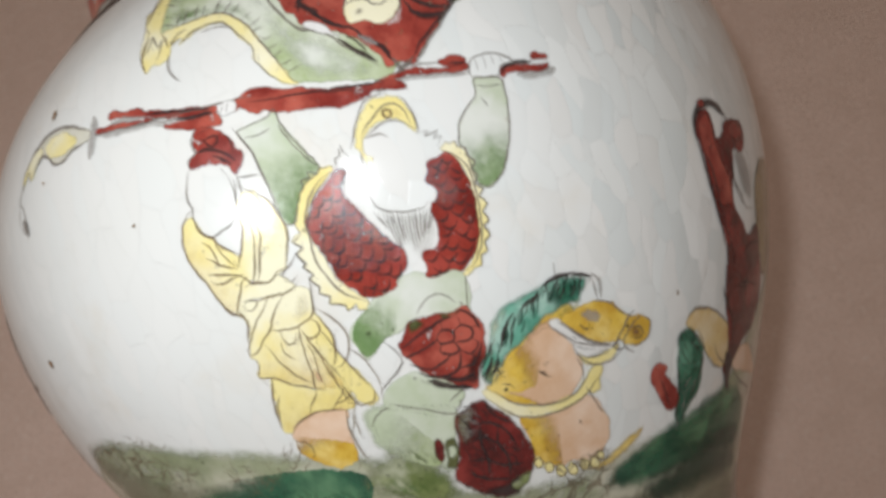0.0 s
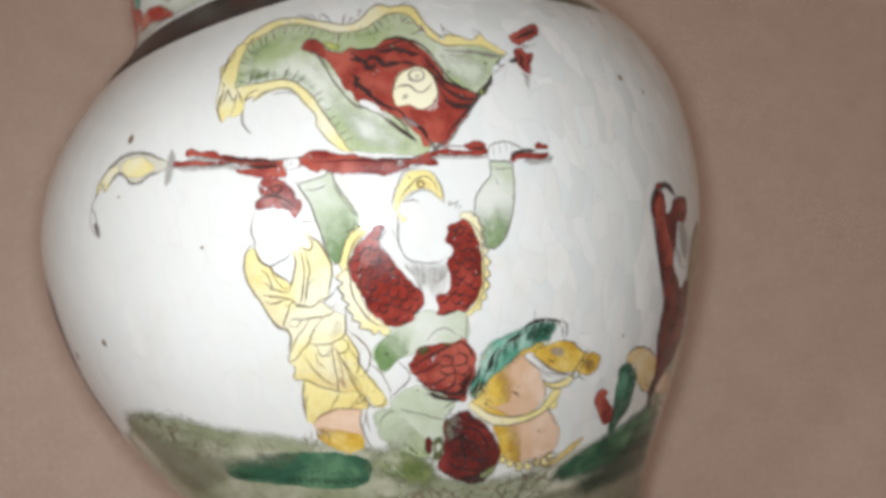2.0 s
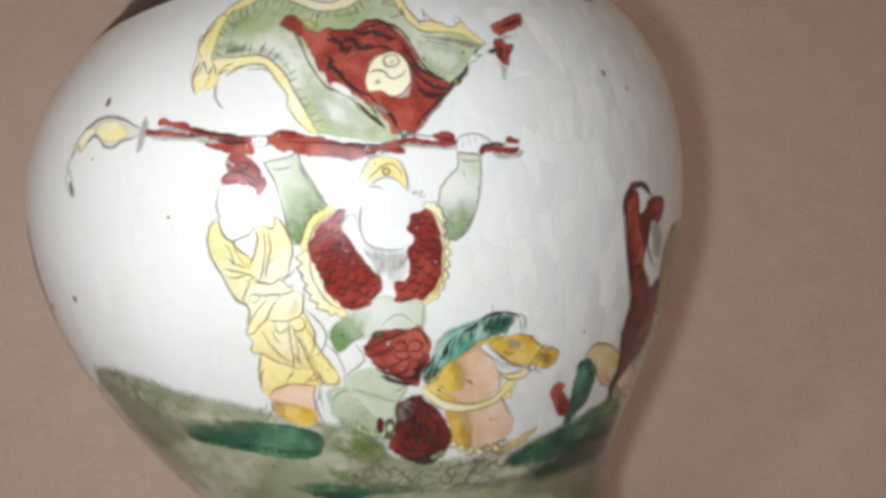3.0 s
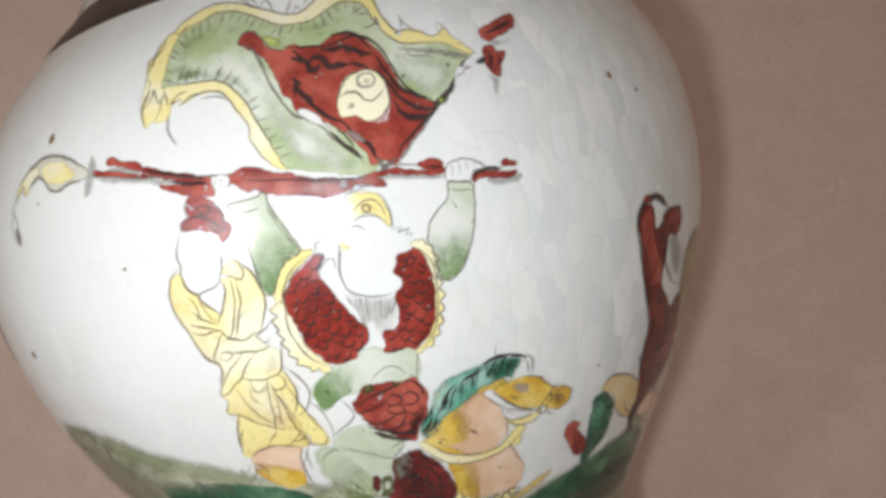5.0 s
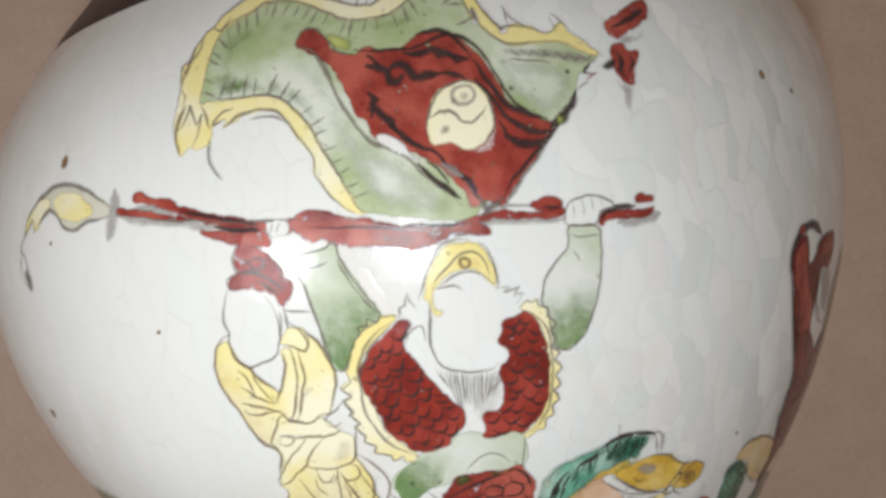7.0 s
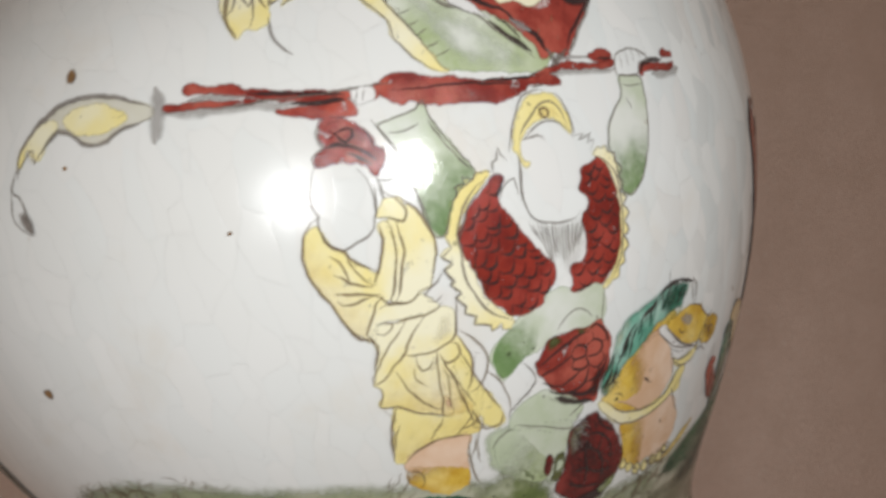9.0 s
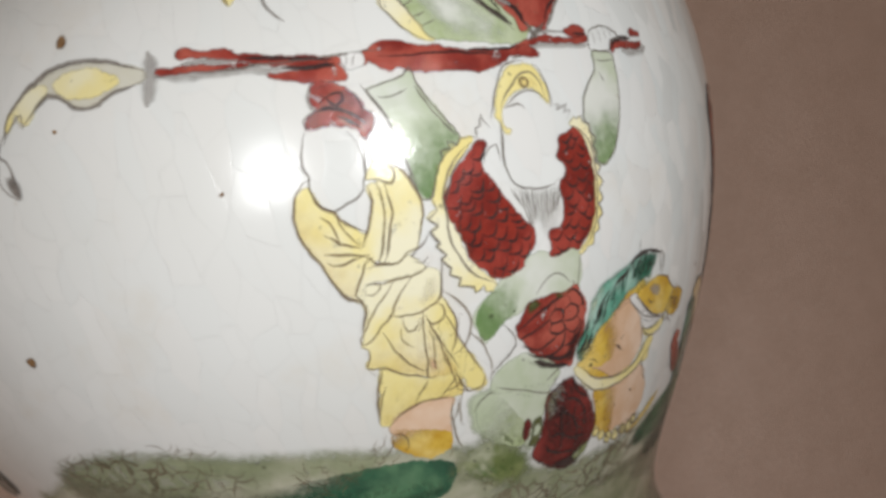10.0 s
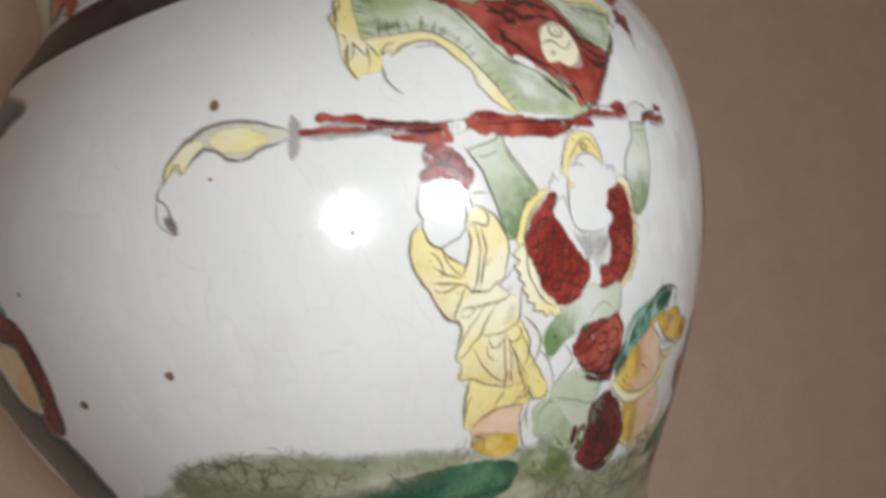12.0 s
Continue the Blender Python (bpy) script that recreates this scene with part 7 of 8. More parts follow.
fill("tassel_shade", "grey_wash", 2, (34.9, 29.8), (35.3, 28.3), (37, 27.7), (38.5, 29.8), (39.3, 29.9), (36.6, 26.3), (34.8, 23.5), (34.4, 25), (34.6, 27), (34.1, 28.7), soft=1.2)

fill("banner_pale", "pale_green", 2, (-10.9, 43.1), (-7.1, 41.5), (-4.8, 38.4), (-3.7, 34.5), (-1.7, 29.7), (2.3, 26.7), (5.2, 22.7), (8.9, 18.1), (6.8, 17.1), (0.3, 18.9), (-2.2, 20.3), (-3.9, 23.4), (-5.2, 27.4), (-6.1, 31), (-7, 34.9), (-8.5, 38.9), soft=4)
fill("banner_pale", "pale_green", 2, (18.5, 36.4), (23.4, 34.8), (28.6, 32.7), (28.8, 30.3), (26.5, 27.3), (23.1, 26), (20.2, 27.9), (17.8, 31.5), soft=4)
fill("shrub_foot", "green_deep", 3, (48.8, -40.7), (52.7, -43.1), (58.1, -43.4), (58.3, -48.2), (55.7, -50.5), (52.4, -52.4), (50, -53.8), (47.7, -51.2), (49, -48.4), (48.9, -45.1), soft=1.4)
fill("bank", "green_bank_soft", 2, (24.6, -57.3), (37.2, -53.2), (45.4, -51.6), (54.9, -51.3), (65, -50.4), (80.3, -52.8), (86, -61.8), (64.4, -63.7), (48.2, -62.6), (34.7, -61.5), soft=3.5)


# the attendant's red cap
fill("hat", "iron_red", 3, (-22.1, 20), (-21.7, 20.3), (-20.7, 20.2), (-19.5, 19.6), (-18.5, 18.8), (-17.6, 18.1), (-16.8, 16.8), (-16.3, 14.8), (-15.5, 14.2), (-16.2, 13), (-17.3, 11.7), (-17.9, 11.1), (-18.5, 11.9), (-18.4, 12.7), (-19, 13.3), (-20.2, 14), (-22, 14.7), (-23.4, 14.8), (-24.6, 14.9), (-24.4, 15.8), (-23.6, 16.3), (-22.7, 16.6), (-22.7, 17.6), (-22.6, 18.6))
stroke("hat_line", "dark_line", 4, 0.45, (-21.4, 18.8), (-20.9, 18), (-19.8, 18.3), (-18.6, 17.9), (-18.8, 16.9), (-19.9, 16.5), (-20.5, 17.1), (-20.9, 18), (-21.7, 17.5))
stroke("hat_line", "dark_line", 4, 0.60, (-22.8, 16.7), (-20.9, 16.5), (-19.2, 15.6), (-17.8, 14.3), (-17.1, 13.2))
stroke("hat_line", "dark_line", 4, 0.60, (-20.3, 15.2), (-18.9, 14.1), (-17.9, 12.9))
stroke("hat_line", "dark_line", 4, 0.40, (-21.7, 19.1), (-21, 19.5), (-19.8, 19.3))
stroke("hat_line", "dark_line", 4, 0.40, (-17.4, 17.5), (-17, 15.9), (-17, 14.3))
fill("hat_shade", "dark_line", 4, (-17.6, 13.6), (-17, 13.5), (-17.3, 12.5), (-17.9, 12.4), soft=0.9)
stroke("hat_edge", "grey_wash", 2, 0.80, (-24.8, 15), (-24.6, 16), (-23.7, 16.5), (-22.9, 16.8), (-23, 17.7), (-22.9, 18.9), (-22.3, 20.1), (-21.5, 20.5))

# the net drawn over the apron
stroke("apron_net", "dark_line", 5, 0.50, (-4.5, -22.5), (-0.8, -21.4), (3.1, -20.6), (5.6, -20.7))
stroke("apron_net", "dark_line", 5, 0.50, (-4.4, -24), (-0, -23.5), (1.7, -22.8))
stroke("apron_net", "dark_line", 5, 0.50, (1.7, -22.8), (3.1, -21.9), (4.5, -22.8), (3.9, -24), (2.1, -24), (1.7, -22.8))
stroke("apron_net", "dark_line", 5, 0.50, (4.5, -22.8), (6.2, -22.3), (7.7, -23.3), (7.2, -24.8), (5.4, -24.8), (3.9, -24))
stroke("apron_net", "dark_line", 5, 0.50, (2.1, -24), (1.5, -25), (3, -26.1), (4.6, -25.7), (3.9, -24))
stroke("apron_net", "dark_line", 5, 0.50, (4.6, -25.7), (6.3, -26.9), (7.9, -25.8), (7.2, -24.8))
stroke("apron_net", "dark_line", 5, 0.50, (-4.2, -25.2), (-0.8, -27), (3, -26.1))
stroke("apron_net", "dark_line", 5, 0.55, (-3.3, -26.9), (0.1, -28.7), (3.4, -28.4), (4.6, -25.7))
stroke("apron_net", "dark_line", 5, 0.50, (3.4, -28.4), (6.2, -28.4), (6.3, -26.9))
stroke("apron_net", "dark_line", 5, 1.20, (-2.5, -28.5), (1, -30.6), (4.4, -32))
stroke("apron_net", "dark_line", 5, 0.50, (5.6, -20.7), (6.9, -20), (8.6, -21.9), (9.1, -24.2))
stroke("apron_net", "dark_line", 5, 0.45, (6.2, -22.3), (6.1, -20.8))
stroke("apron_net", "dark_line", 5, 0.45, (3.1, -21.9), (3.1, -20.6))
stroke("apron_net", "dark_line", 5, 0.45, (7.7, -23.3), (9.2, -23.3))
stroke("apron_net", "dark_line", 5, 0.50, (6.2, -28.4), (7.5, -27.7), (8.4, -26))
stroke("apron_net", "dark_line", 5, 0.80, (0.1, -28.7), (3, -30.3), (5.8, -29.8))
fill("apron_blot", "dark_line", 5, (-6.2, -25.7), (-4.3, -26.6), (-2.4, -28.3), (0.4, -30.2), (3.4, -31.6), (4.8, -32.9), (2.7, -32.2), (-0.9, -30.2), (-3.7, -28.3), soft=1)
fill("apron_blot", "dark_red", 5, (4.9, -27.7), (8.3, -26.6), (8.9, -28), (7, -30.1), (5, -32), (3.6, -30.7), soft=2)
fill("apron_blot", "olive", 5, (-2.7, -20.3), (-1.4, -19), (0.3, -19.2), (1.3, -20.2), (-0.6, -20.6), (-2, -21.2), soft=1)
fill("horse_neck_edge", "ochre", 1, (6.2, -32.6), (8, -32.3), (11.3, -33.8), (15.9, -37), (19.5, -39.6), (14.9, -39.9), (10, -38.3), (7.5, -35.9), soft=1)
stroke("moss_speck", "dark_line", 5, 0.70, (-17.1, -40.5), (-16.6, -40.9))
stroke("moss_speck", "dark_line", 5, 0.70, (-14, -39.5), (-13.6, -39.9))
stroke("moss_speck", "dark_line", 5, 0.70, (-11.6, -43), (-11.1, -43.4))
stroke("moss_speck", "dark_line", 5, 0.70, (-14.3, -44), (-13.8, -44.4))
stroke("moss_speck", "dark_line", 5, 0.70, (-9.7, -41.8), (-9.3, -42.2))
stroke("moss_speck", "dark_line", 5, 0.70, (-19, -42.5), (-18.5, -42.8))
stroke("moss_speck", "dark_line", 5, 0.70, (-9.9, -45.6), (-9.5, -46))
stroke("moss_speck", "dark_line", 5, 0.70, (-14.5, -37.7), (-14.1, -38.1))


# the warrior's cap and long beard
fill("cap", "yellow", 2, (0.2, 8.2), (1.6, 11.1), (3.3, 13.2), (5.6, 14.3), (8.2, 14), (9.9, 12.7), (10.6, 10.1), (10.5, 7.6), (9.6, 7.2), (8.6, 8.5), (7.6, 9.7), (5.9, 10.1), (4.2, 9.7), (2.8, 8.8), (1.9, 7.9), (2.2, 6.4), (3, 5.7), (2.2, 5), (1.1, 5.6), (1, 7), soft=0.7)
fill("cap_fold", "amber", 3, (2.5, 9.1), (4.2, 10.6), (6.3, 12), (8.2, 12), (9.2, 10.9), (9.4, 9.4), (7.7, 10), (5.9, 10.3), (4.3, 10), soft=1.5)
stroke("cap_line", "grey_line", 4, 0.40, (-0.1, 8.1), (0.8, 9.3), (1.8, 11.2), (3.3, 13.2), (4.5, 14.1), (6.2, 14.4), (8.2, 14.1))
stroke("cap_line", "grey_line", 4, 0.40, (9.1, 13.4), (10.1, 12.2), (10.5, 9.9), (10.5, 7.2), (9.9, 6.5))
stroke("cap_line", "grey_line", 4, 0.42, (1.9, 8.9), (3, 10.1), (4.6, 11.2), (6.4, 12.3), (8.3, 12.3), (9.3, 11.3), (9.7, 9.6), (9.7, 8.3))
stroke("cap_line", "grey_line", 4, 0.42, (2.7, 8.7), (4.2, 9.6), (6.1, 10), (8.1, 9.5), (9.4, 8.3), (10, 7.3))
stroke("cap_line", "grey_line", 4, 0.40, (1.1, 7.4), (0.3, 3.5), (-0.4, 1.2))
stroke("cap_line", "grey_line", 4, 0.80, (6.3, 14.9), (8.3, 14.7))
stroke("cap_line", "grey_line", 4, 0.45, (2.4, 8.9), (4.7, 8.7), (5.6, 7.8))
stroke("cap_line", "brown_line", 4, 0.45, (7.5, 11.1), (7.2, 10.7), (6.7, 10.6), (6.3, 10.9), (6.2, 11.4), (6.5, 11.8), (7, 11.9), (7.4, 11.6), closed=True)
fill("beard", "beard_wash", 2, (-0.4, -0.8), (1.5, -2.4), (4.4, -3.5), (7.3, -3.9), (9.2, -3.9), (8.6, -7), (7, -9.5), (5.4, -11.5), (4.1, -12.1), (2.9, -10.2), (1.9, -7.1), (0.8, -4.1), soft=2)
stroke("beard_line", "grey_line", 3, 0.32, (-0.3, -1.7), (0.1, -3.2), (0.7, -4.9))
stroke("beard_line", "grey_line", 3, 0.28, (0.3, -1.9), (0.5, -3.6), (0.9, -5.3))
stroke("beard_line", "grey_line", 3, 0.23, (0.8, -2.2), (0.9, -3.9), (1.1, -5.8))
stroke("beard_line", "grey_line", 3, 0.23, (1.4, -2.4), (1.3, -5.8), (1.6, -9.3))
stroke("beard_line", "grey_line", 3, 0.26, (1.9, -2.6), (1.7, -5.6), (1.7, -8.8))
stroke("beard_line", "grey_line", 3, 0.26, (2.4, -2.8), (2.1, -5.6), (2, -8.7))
stroke("beard_line", "grey_line", 3, 0.30, (3, -3), (2.6, -5.5), (2.5, -8.2))
stroke("beard_line", "grey_line", 3, 0.23, (3.5, -3.1), (3.1, -5.5), (2.9, -8))
stroke("beard_line", "grey_line", 3, 0.23, (4.1, -3.3), (3.6, -5.6), (3.3, -7.9))
stroke("beard_line", "grey_line", 3, 0.31, (4.7, -3.5), (4, -6.4), (3.5, -9.5))
stroke("beard_line", "grey_line", 3, 0.21, (5.2, -3.6), (4.5, -6.4), (3.9, -9.3))
stroke("beard_line", "grey_line", 3, 0.32, (5.8, -3.7), (5, -6.1), (4.5, -8.7))
stroke("beard_line", "grey_line", 3, 0.27, (6.4, -3.9), (5.7, -5.8), (5.1, -7.9))
stroke("beard_line", "grey_line", 3, 0.28, (6.9, -4), (6.1, -6.2), (5.3, -8.5))
stroke("beard_line", "grey_line", 3, 0.28, (7.5, -4.1), (6.6, -5.9), (5.9, -7.9))
stroke("beard_line", "grey_line", 3, 0.28, (8.1, -4.2), (7.1, -6), (6.3, -7.8))
stroke("beard_line", "grey_line", 3, 0.27, (8.7, -4.3), (7.4, -6.1), (6.4, -7.9))

fill("robe_knee", "yellow", 2, (-15.3, -14.5), (-14.7, -17), (-14.1, -19.6), (-13.3, -22.2), (-14.4, -24.9), (-16.3, -27.1), (-17, -24.8), (-16.8, -20.9), (-16.7, -17.2), soft=0.7)
stroke("robe_line", "brown_line", 5, 0.40, (-15.4, -14), (-14.7, -16.9), (-14, -19.7), (-13, -22.5), (-11.9, -26))
stroke("robe_line", "brown_line", 5, 0.40, (-16.7, -20.9), (-16.5, -24), (-16.3, -27.1))
stroke("robe_line", "brown_line", 5, 0.40, (-16.8, -26.9), (-14.8, -28.1), (-12.5, -28.4), (-11.5, -26.7))

# brush ticks along the banner's fringe
stroke("banner_tick", "grey_line", 5, 0.60, (17.7, 41.4), (16.2, 41.2), (14.8, 41))
stroke("banner_tick", "grey_line", 5, 0.60, (17.4, 43.5), (16.1, 43.8), (14.9, 44.1))
stroke("banner_tick", "grey_line", 5, 0.60, (16.9, 45.3), (15.5, 44.8), (14.1, 44.2))
stroke("banner_tick", "grey_line", 5, 0.60, (15.5, 46.4), (15, 45.5), (14.6, 44.6))
stroke("banner_tick", "grey_line", 5, 0.60, (13.9, 46.9), (13.5, 46), (13.2, 45.1))
stroke("banner_tick", "grey_line", 5, 0.60, (11.3, 46.8), (11.6, 45.9), (11.8, 45))
stroke("banner_tick", "grey_line", 5, 0.60, (9.5, 46.1), (9.8, 44.9), (10, 43.7))
stroke("banner_tick", "grey_line", 5, 0.60, (8.3, 45.6), (8.4, 44.3), (8.5, 43.1))
stroke("banner_tick", "grey_line", 5, 0.60, (6.3, 45), (6.5, 43.9), (6.6, 42.8))
stroke("banner_tick", "grey_line", 5, 0.60, (4.1, 44.7), (3.8, 43.9), (3.6, 43.1))
stroke("banner_tick", "grey_line", 5, 0.60, (2.3, 44.8), (1.8, 44), (1.3, 43.2))
stroke("banner_tick", "grey_line", 5, 0.60, (0.3, 45.3), (-0.3, 44.1), (-0.9, 43))
stroke("banner_tick", "grey_line", 5, 0.60, (-0.9, 45.6), (-1.5, 44.6), (-2.1, 43.7))
stroke("banner_tick", "grey_line", 5, 0.60, (-3, 46.9), (-3.7, 46.2), (-4.4, 45.5))
stroke("banner_tick", "grey_line", 5, 0.60, (-4.7, 48), (-5.7, 46.9), (-6.7, 45.9))
stroke("banner_tick", "grey_line", 5, 0.60, (-5.9, 48.7), (-6.8, 47.8), (-7.6, 47))
stroke("banner_tick", "grey_line", 5, 0.60, (-7.7, 49.5), (-8.2, 48.6), (-8.8, 47.8))
stroke("banner_tick", "grey_line", 5, 0.60, (-9.2, 50.1), (-10, 49.3), (-10.7, 48.4))
stroke("banner_tick", "grey_line", 5, 0.60, (-11.7, 50.7), (-12.1, 49.5), (-12.5, 48.3))
stroke("banner_tick", "grey_line", 5, 0.60, (-13.1, 50.9), (-13.3, 50.1), (-13.6, 49.2))
stroke("banner_tick", "grey_line", 5, 0.60, (-15.3, 50.6), (-15.1, 49.2), (-14.9, 47.8))
stroke("banner_tick", "grey_line", 5, 0.60, (-17.1, 50.1), (-17.1, 48.8), (-17.1, 47.4))
stroke("banner_tick", "grey_line", 5, 0.60, (-18.9, 49.7), (-18.6, 48.4), (-18.3, 47.1))
stroke("banner_tick", "grey_line", 5, 0.60, (-20.7, 49.1), (-20.4, 48.1), (-20.2, 47.1))
stroke("banner_tick", "grey_line", 5, 0.60, (-22, 47.7), (-21.1, 46.8), (-20.2, 45.9))
stroke("banner_tick", "grey_line", 5, 0.60, (-23.1, 46), (-22.1, 45.3), (-21, 44.5))
stroke("banner_tick", "grey_line", 5, 0.60, (-23.6, 45), (-22.5, 44.5), (-21.4, 43.9))
stroke("banner_tick", "grey_line", 5, 0.60, (-24.2, 42.6), (-23.2, 42), (-22.2, 41.4))
stroke("banner_tick", "grey_line", 5, 0.60, (-24.7, 40.8), (-23.4, 40.3), (-22.1, 39.8))
stroke("banner_tick", "grey_line", 5, 0.60, (-21.6, 39.3), (-21, 40.6), (-20.5, 41.8))
stroke("banner_tick", "grey_line", 5, 0.60, (-20, 39), (-19.4, 40.4), (-18.9, 41.7))
stroke("banner_tick", "grey_line", 5, 0.60, (-17.8, 38.8), (-17.3, 40.2), (-16.7, 41.7))
stroke("banner_tick", "grey_line", 5, 0.60, (-16.1, 38.6), (-15.8, 39.7), (-15.5, 40.9))
stroke("banner_tick", "grey_line", 5, 0.60, (-13.9, 38.2), (-13, 39.4), (-12.1, 40.5))
stroke("banner_tick", "grey_line", 5, 0.60, (-12.4, 37.3), (-11.4, 38.2), (-10.4, 39.2))
stroke("banner_tick", "grey_line", 5, 0.60, (-11.3, 36.4), (-10.1, 37.1), (-9, 37.9))
stroke("banner_tick", "grey_line", 5, 0.60, (-9.8, 34.6), (-8.7, 34.9), (-7.6, 35.2))
stroke("banner_tick", "grey_line", 5, 0.60, (-8.8, 32.9), (-7.6, 33.2), (-6.4, 33.6))
stroke("banner_tick", "grey_line", 5, 0.60, (-8.3, 31.7), (-7.4, 31.8), (-6.4, 32))
stroke("banner_tick", "grey_line", 5, 0.60, (-7.5, 29.5), (-6.5, 29.5), (-5.5, 29.6))
stroke("banner_tick", "grey_line", 5, 0.60, (-6.8, 27.7), (-5.9, 27.8), (-5.1, 27.9))
stroke("banner_tick", "grey_line", 5, 0.60, (-6.2, 26.2), (-5.4, 26.4), (-4.6, 26.6))
stroke("banner_tick", "grey_line", 5, 0.60, (-5.6, 24.4), (-4.7, 24.5), (-3.8, 24.7))
stroke("banner_tick", "grey_line", 5, 0.60, (-5.1, 22.8), (-4, 22.9), (-2.9, 23.1))
stroke("banner_line", "brown_line", 5, 0.80, (-28.5, 33.4), (-29, 35.8), (-28.4, 38.1), (-27.3, 39.9))
stroke("banner_line", "brown_line", 5, 0.70, (-28.3, 42.1), (-27.6, 44.2), (-26.4, 46.4))
stroke("banner_line", "brown_line", 5, 0.50, (1.2, 46.8), (2.5, 49.1), (3.2, 49.9))
stroke("banner_line", "brown_line", 5, 0.60, (-23.3, 35.9), (-23.8, 37.8), (-24.5, 39.2))

# the robed figure's outline and beaded sash
stroke("tall_robe_edge", "dark_line", 5, 0.80, (61.9, -6.1), (62, -8.5), (62.8, -13.1), (64.4, -18.4), (65.9, -22.9), (67.2, -27.5))
stroke("tall_robe_edge", "dark_line", 5, 0.60, (63.5, -9.4), (65.1, -13.7), (66.3, -19), (67.8, -22.5))
stroke("tall_robe_edge", "dark_line", 5, 0.50, (72.5, -10.3), (73.1, -13), (73.3, -16), (75.6, -18.7), (77.3, -21.2))
stroke("tall_robe_edge", "dark_line", 5, 0.70, (65.3, -33.2), (70.2, -39.4), (72, -44.6))
stroke("tall_back_bead", "dark_line", 5, 0.70, (84.4, -15.8), (83.4, -15.9))
stroke("tall_back_bead", "dark_line", 5, 0.70, (84.5, -18.2), (83.5, -18.2))
stroke("tall_back_bead", "dark_line", 5, 0.70, (84.8, -20.5), (83.8, -20.6))
stroke("tall_back_bead", "dark_line", 5, 0.70, (85.3, -23), (84.2, -23))
stroke("tall_back_bead", "dark_line", 5, 0.70, (86.1, -25.6), (85, -25.6))
stroke("tall_back_bead", "dark_line", 5, 0.70, (87.2, -28.3), (86, -28.3))
stroke("tall_back_bead", "dark_line", 5, 0.70, (88.8, -31.1), (87.4, -31.1))
stroke("tall_back_bead", "dark_line", 5, 0.70, (91.3, -34.3), (89.6, -34.1))
stroke("tall_back_bead", "dark_line", 5, 0.70, (95.8, -38.1), (93.3, -37.7))


def scribble(name, layer, count, left, right, low, high):
    """Many short pencilled curls of grass, crowded together."""
    m = Motif(name, "brown_line", layer)
    for k in range(count):
        u, h = random.uniform(left, right), random.uniform(low, high)
        turn = random.uniform(0, 6.3)
        pts = []
        for i in range(random.choice((3, 4, 5))):
            pts.append((u, h))
            turn += random.uniform(-1.3, 1.3)
            u, h = u + 0.95 * math.cos(turn), h + 0.8 * math.sin(turn)
        m.add(*stroke_geometry(pts, random.uniform(0.0002, 0.00034), False, k * 0.7))
    m.kind, m.line = "stuff", True
    DRAWN.append(m)


scribble("grass_scribble", 4, 25, -95, -62, -28, -20)
scribble("grass_scribble", 4, 15, -68, -53, -32, -27)
scribble("grass_scribble", 4, 45, -46, -31, -36, -31)
scribble("grass_scribble", 4, 16, -25, -9, -55, -47)
scribble("grass_scribble", 4, 20, -13, 30, -61, -52)
scribble("grass_scribble", 4, 40, -83, -58, -26, -21)

# rusty specks fired into the glaze
for u, h, size in ((-52.6, 37.0, 0.8), (-75.1, -2.2, 0.75), (-96.1, -3.6, 0.8), (63.0, 23.8, 0.6), (-100.7, 18.1, 0.4), (70.4, 19.8, 0.4), (-56.4, 25.7, 0.35), (50.2, -30.9, 0.3), (24.3, 4.3, 0.35), (-37.8, 10.9, 0.3)):
    ring = [(u + size * math.cos(a) * (0.8 + 0.4 * random.random()), h + size * math.sin(a)) for a in np.linspace(0, 2 * math.pi, 9)[:-1]]
    fill("rust_speck", "rust", 2, *ring, soft=size * 0.8)

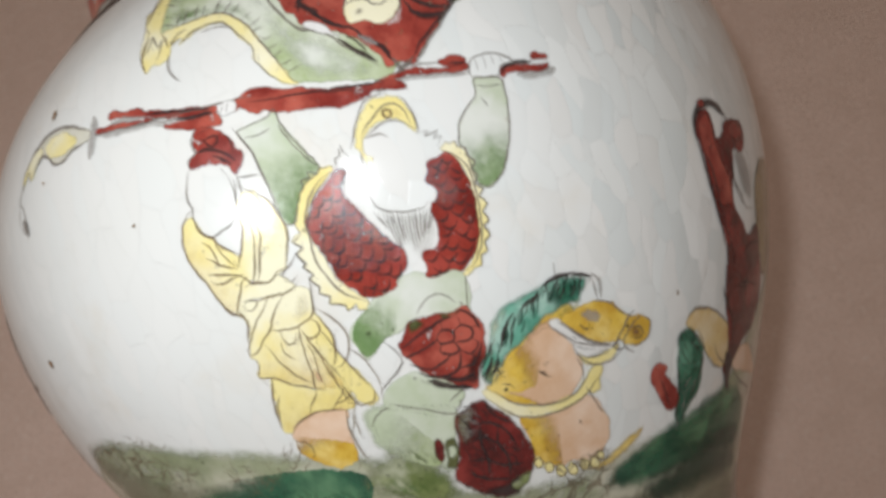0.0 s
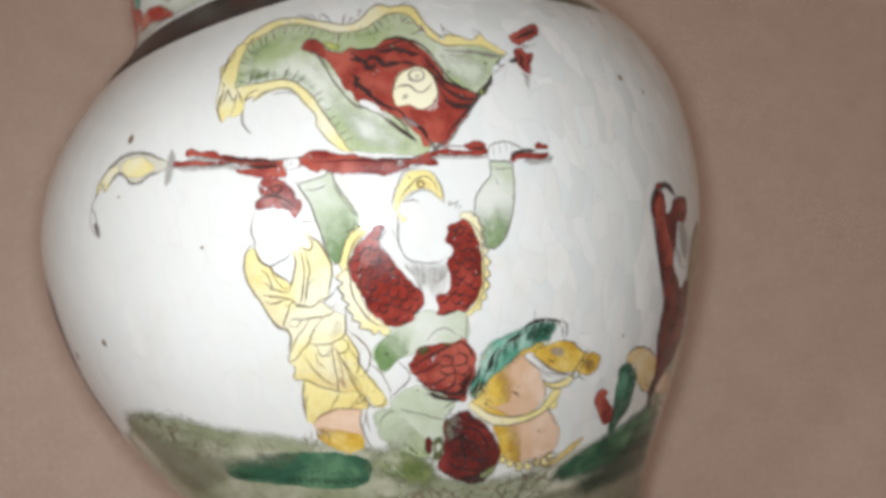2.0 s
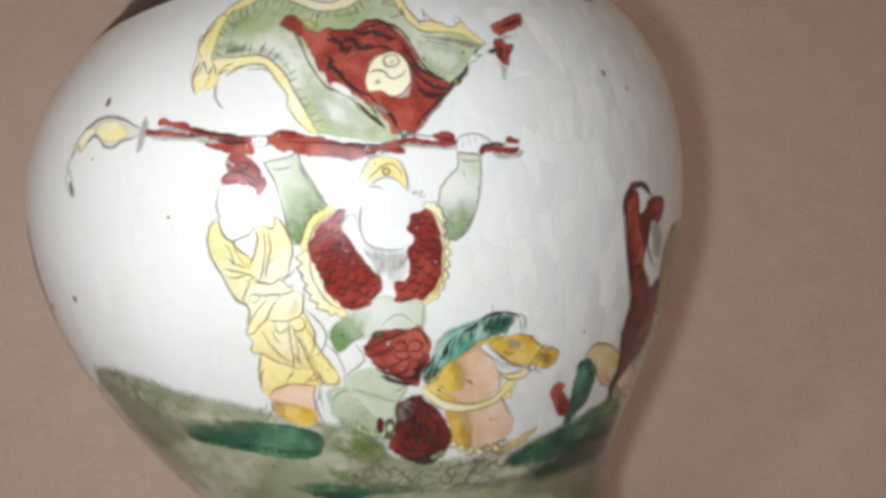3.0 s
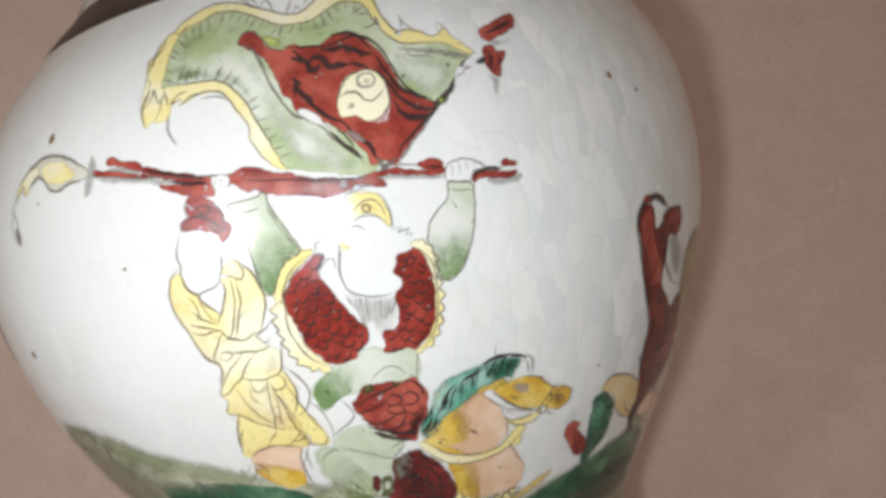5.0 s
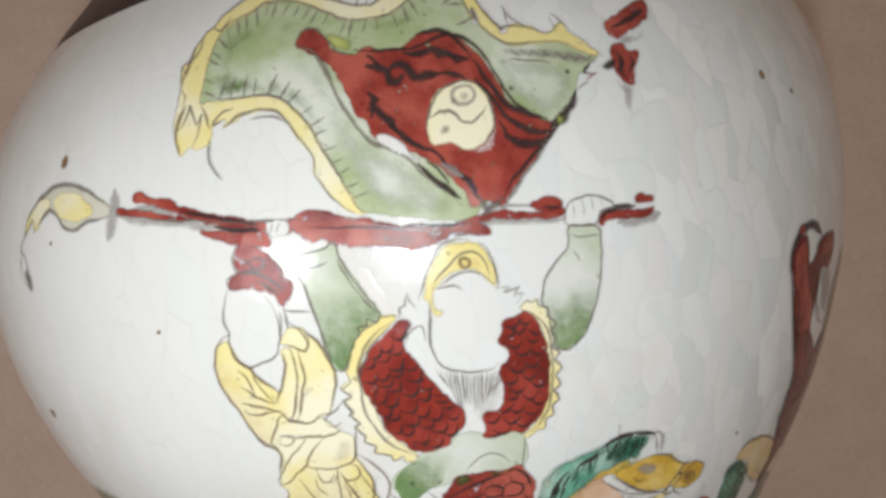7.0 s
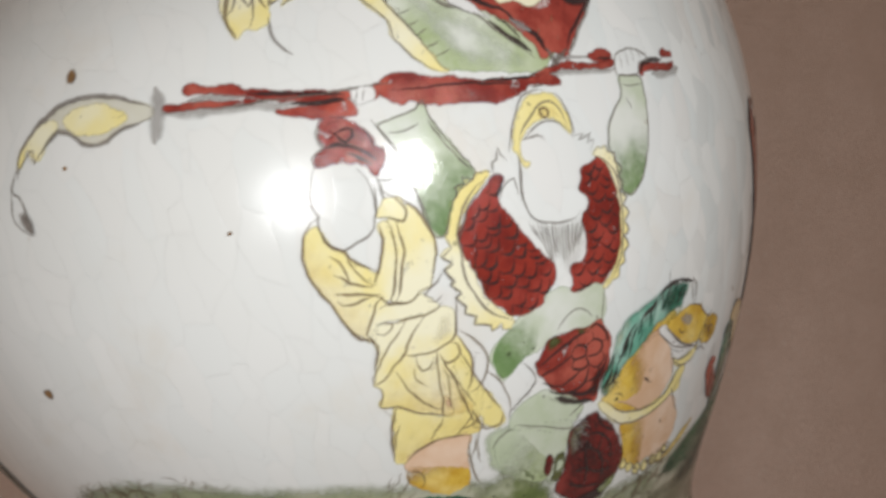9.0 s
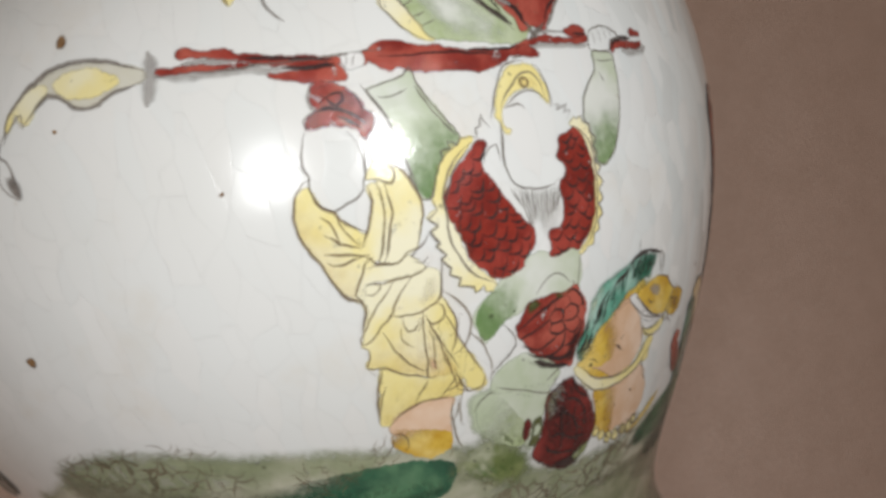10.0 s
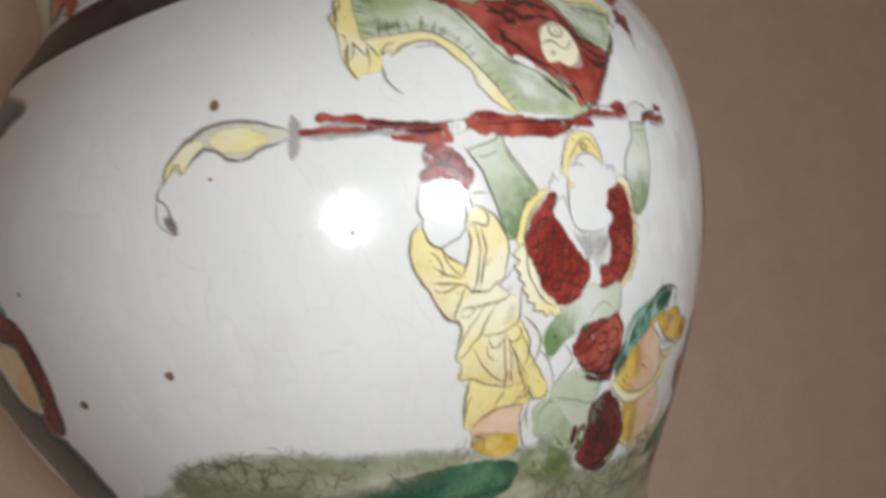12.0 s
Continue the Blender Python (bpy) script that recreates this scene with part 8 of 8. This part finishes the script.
# flowers and leaves crowded round the neck
fill("neck_wash", "pale_green", 1, (-279, 67.5), (-140, 67.5), (0, 67.5), (140, 67.5), (279, 67.5), (279, 140), (140, 142), (0, 140), (-140, 142), (-279, 140), soft=2.5)
for k in range(15):
    a = -262 + k * 37.5 + random.uniform(-4, 4)
    h = 76 + random.uniform(-2, 3) + 26 * (k % 2)
    petals = [(a + (10 + 3.5 * math.cos(5 * t)) * math.cos(t) * 1.4, h + (8 + 2.5 * math.cos(5 * t)) * math.sin(t)) for t in np.linspace(0, 2 * math.pi, 25)[:-1]]
    fill("neck_flower", "flower_red", 3, *petals, soft=1.5)
    for side, lift, paint in ((17, 6, "turquoise"), (-14, 13, "green_deep"), (8, 17, "green_bank_soft"), (22, 22, "green_deep"), (-10, -4, "green_deep")):
        turn = random.uniform(-0.9, 0.9)
        leaf = [(a + side + 9 * math.cos(t) * math.cos(turn) - 4.5 * math.sin(t) * math.sin(turn), h + lift + 9 * math.cos(t) * math.sin(turn) + 4.5 * math.sin(t) * math.cos(turn)) for t in np.linspace(0, 2 * math.pi, 13)[:-1]]
        fill("neck_leaf", paint, 2, *leaf, soft=2.0)

# the nearest flowers and leaves above the band
fill("neck_flower", "flower_red", 4, (-41.3, 68.1), (-40.8, 70.2), (-37.3, 71.3), (-33.2, 72.3), (-26.6, 72.6), (-15.7, 71.8), (-9.6, 67.8), (-14.2, 66.3), (-22, 66.9), (-27.7, 66.4), (-33.3, 65.5), (-37.3, 66.1), soft=1.6)
fill("neck_flower", "flower_red", 4, (-97.4, 74.9), (-85.2, 75.7), (-76, 74.5), (-68.3, 71.8), (-60.7, 68.1), (-68.3, 68), (-82.3, 70.2), (-96.3, 70.7), soft=1.6)
fill("neck_leaf", "green_dark", 4, (-87.3, 88.6), (-77.3, 86.1), (-74.9, 81), (-80.2, 78.1), (-88, 78.5), (-89.7, 83.1), soft=1.8)
fill("neck_leaf", "grey_wash", 3, (-72.7, 84.9), (-61, 82), (-63.1, 76.7), (-65.8, 72.7), (-72.4, 74.5), (-73.8, 79.3), soft=2)
fill("neck_leaf", "turquoise", 3, (-48.9, 70.7), (-50.1, 74.4), (-45.6, 76.9), (-39.1, 76.8), (-36.7, 74.2), (-40.9, 72.2), (-43.6, 69.8), soft=2)

for made in sorted(DRAWN, key=lambda d: d.line):
    made.finish()
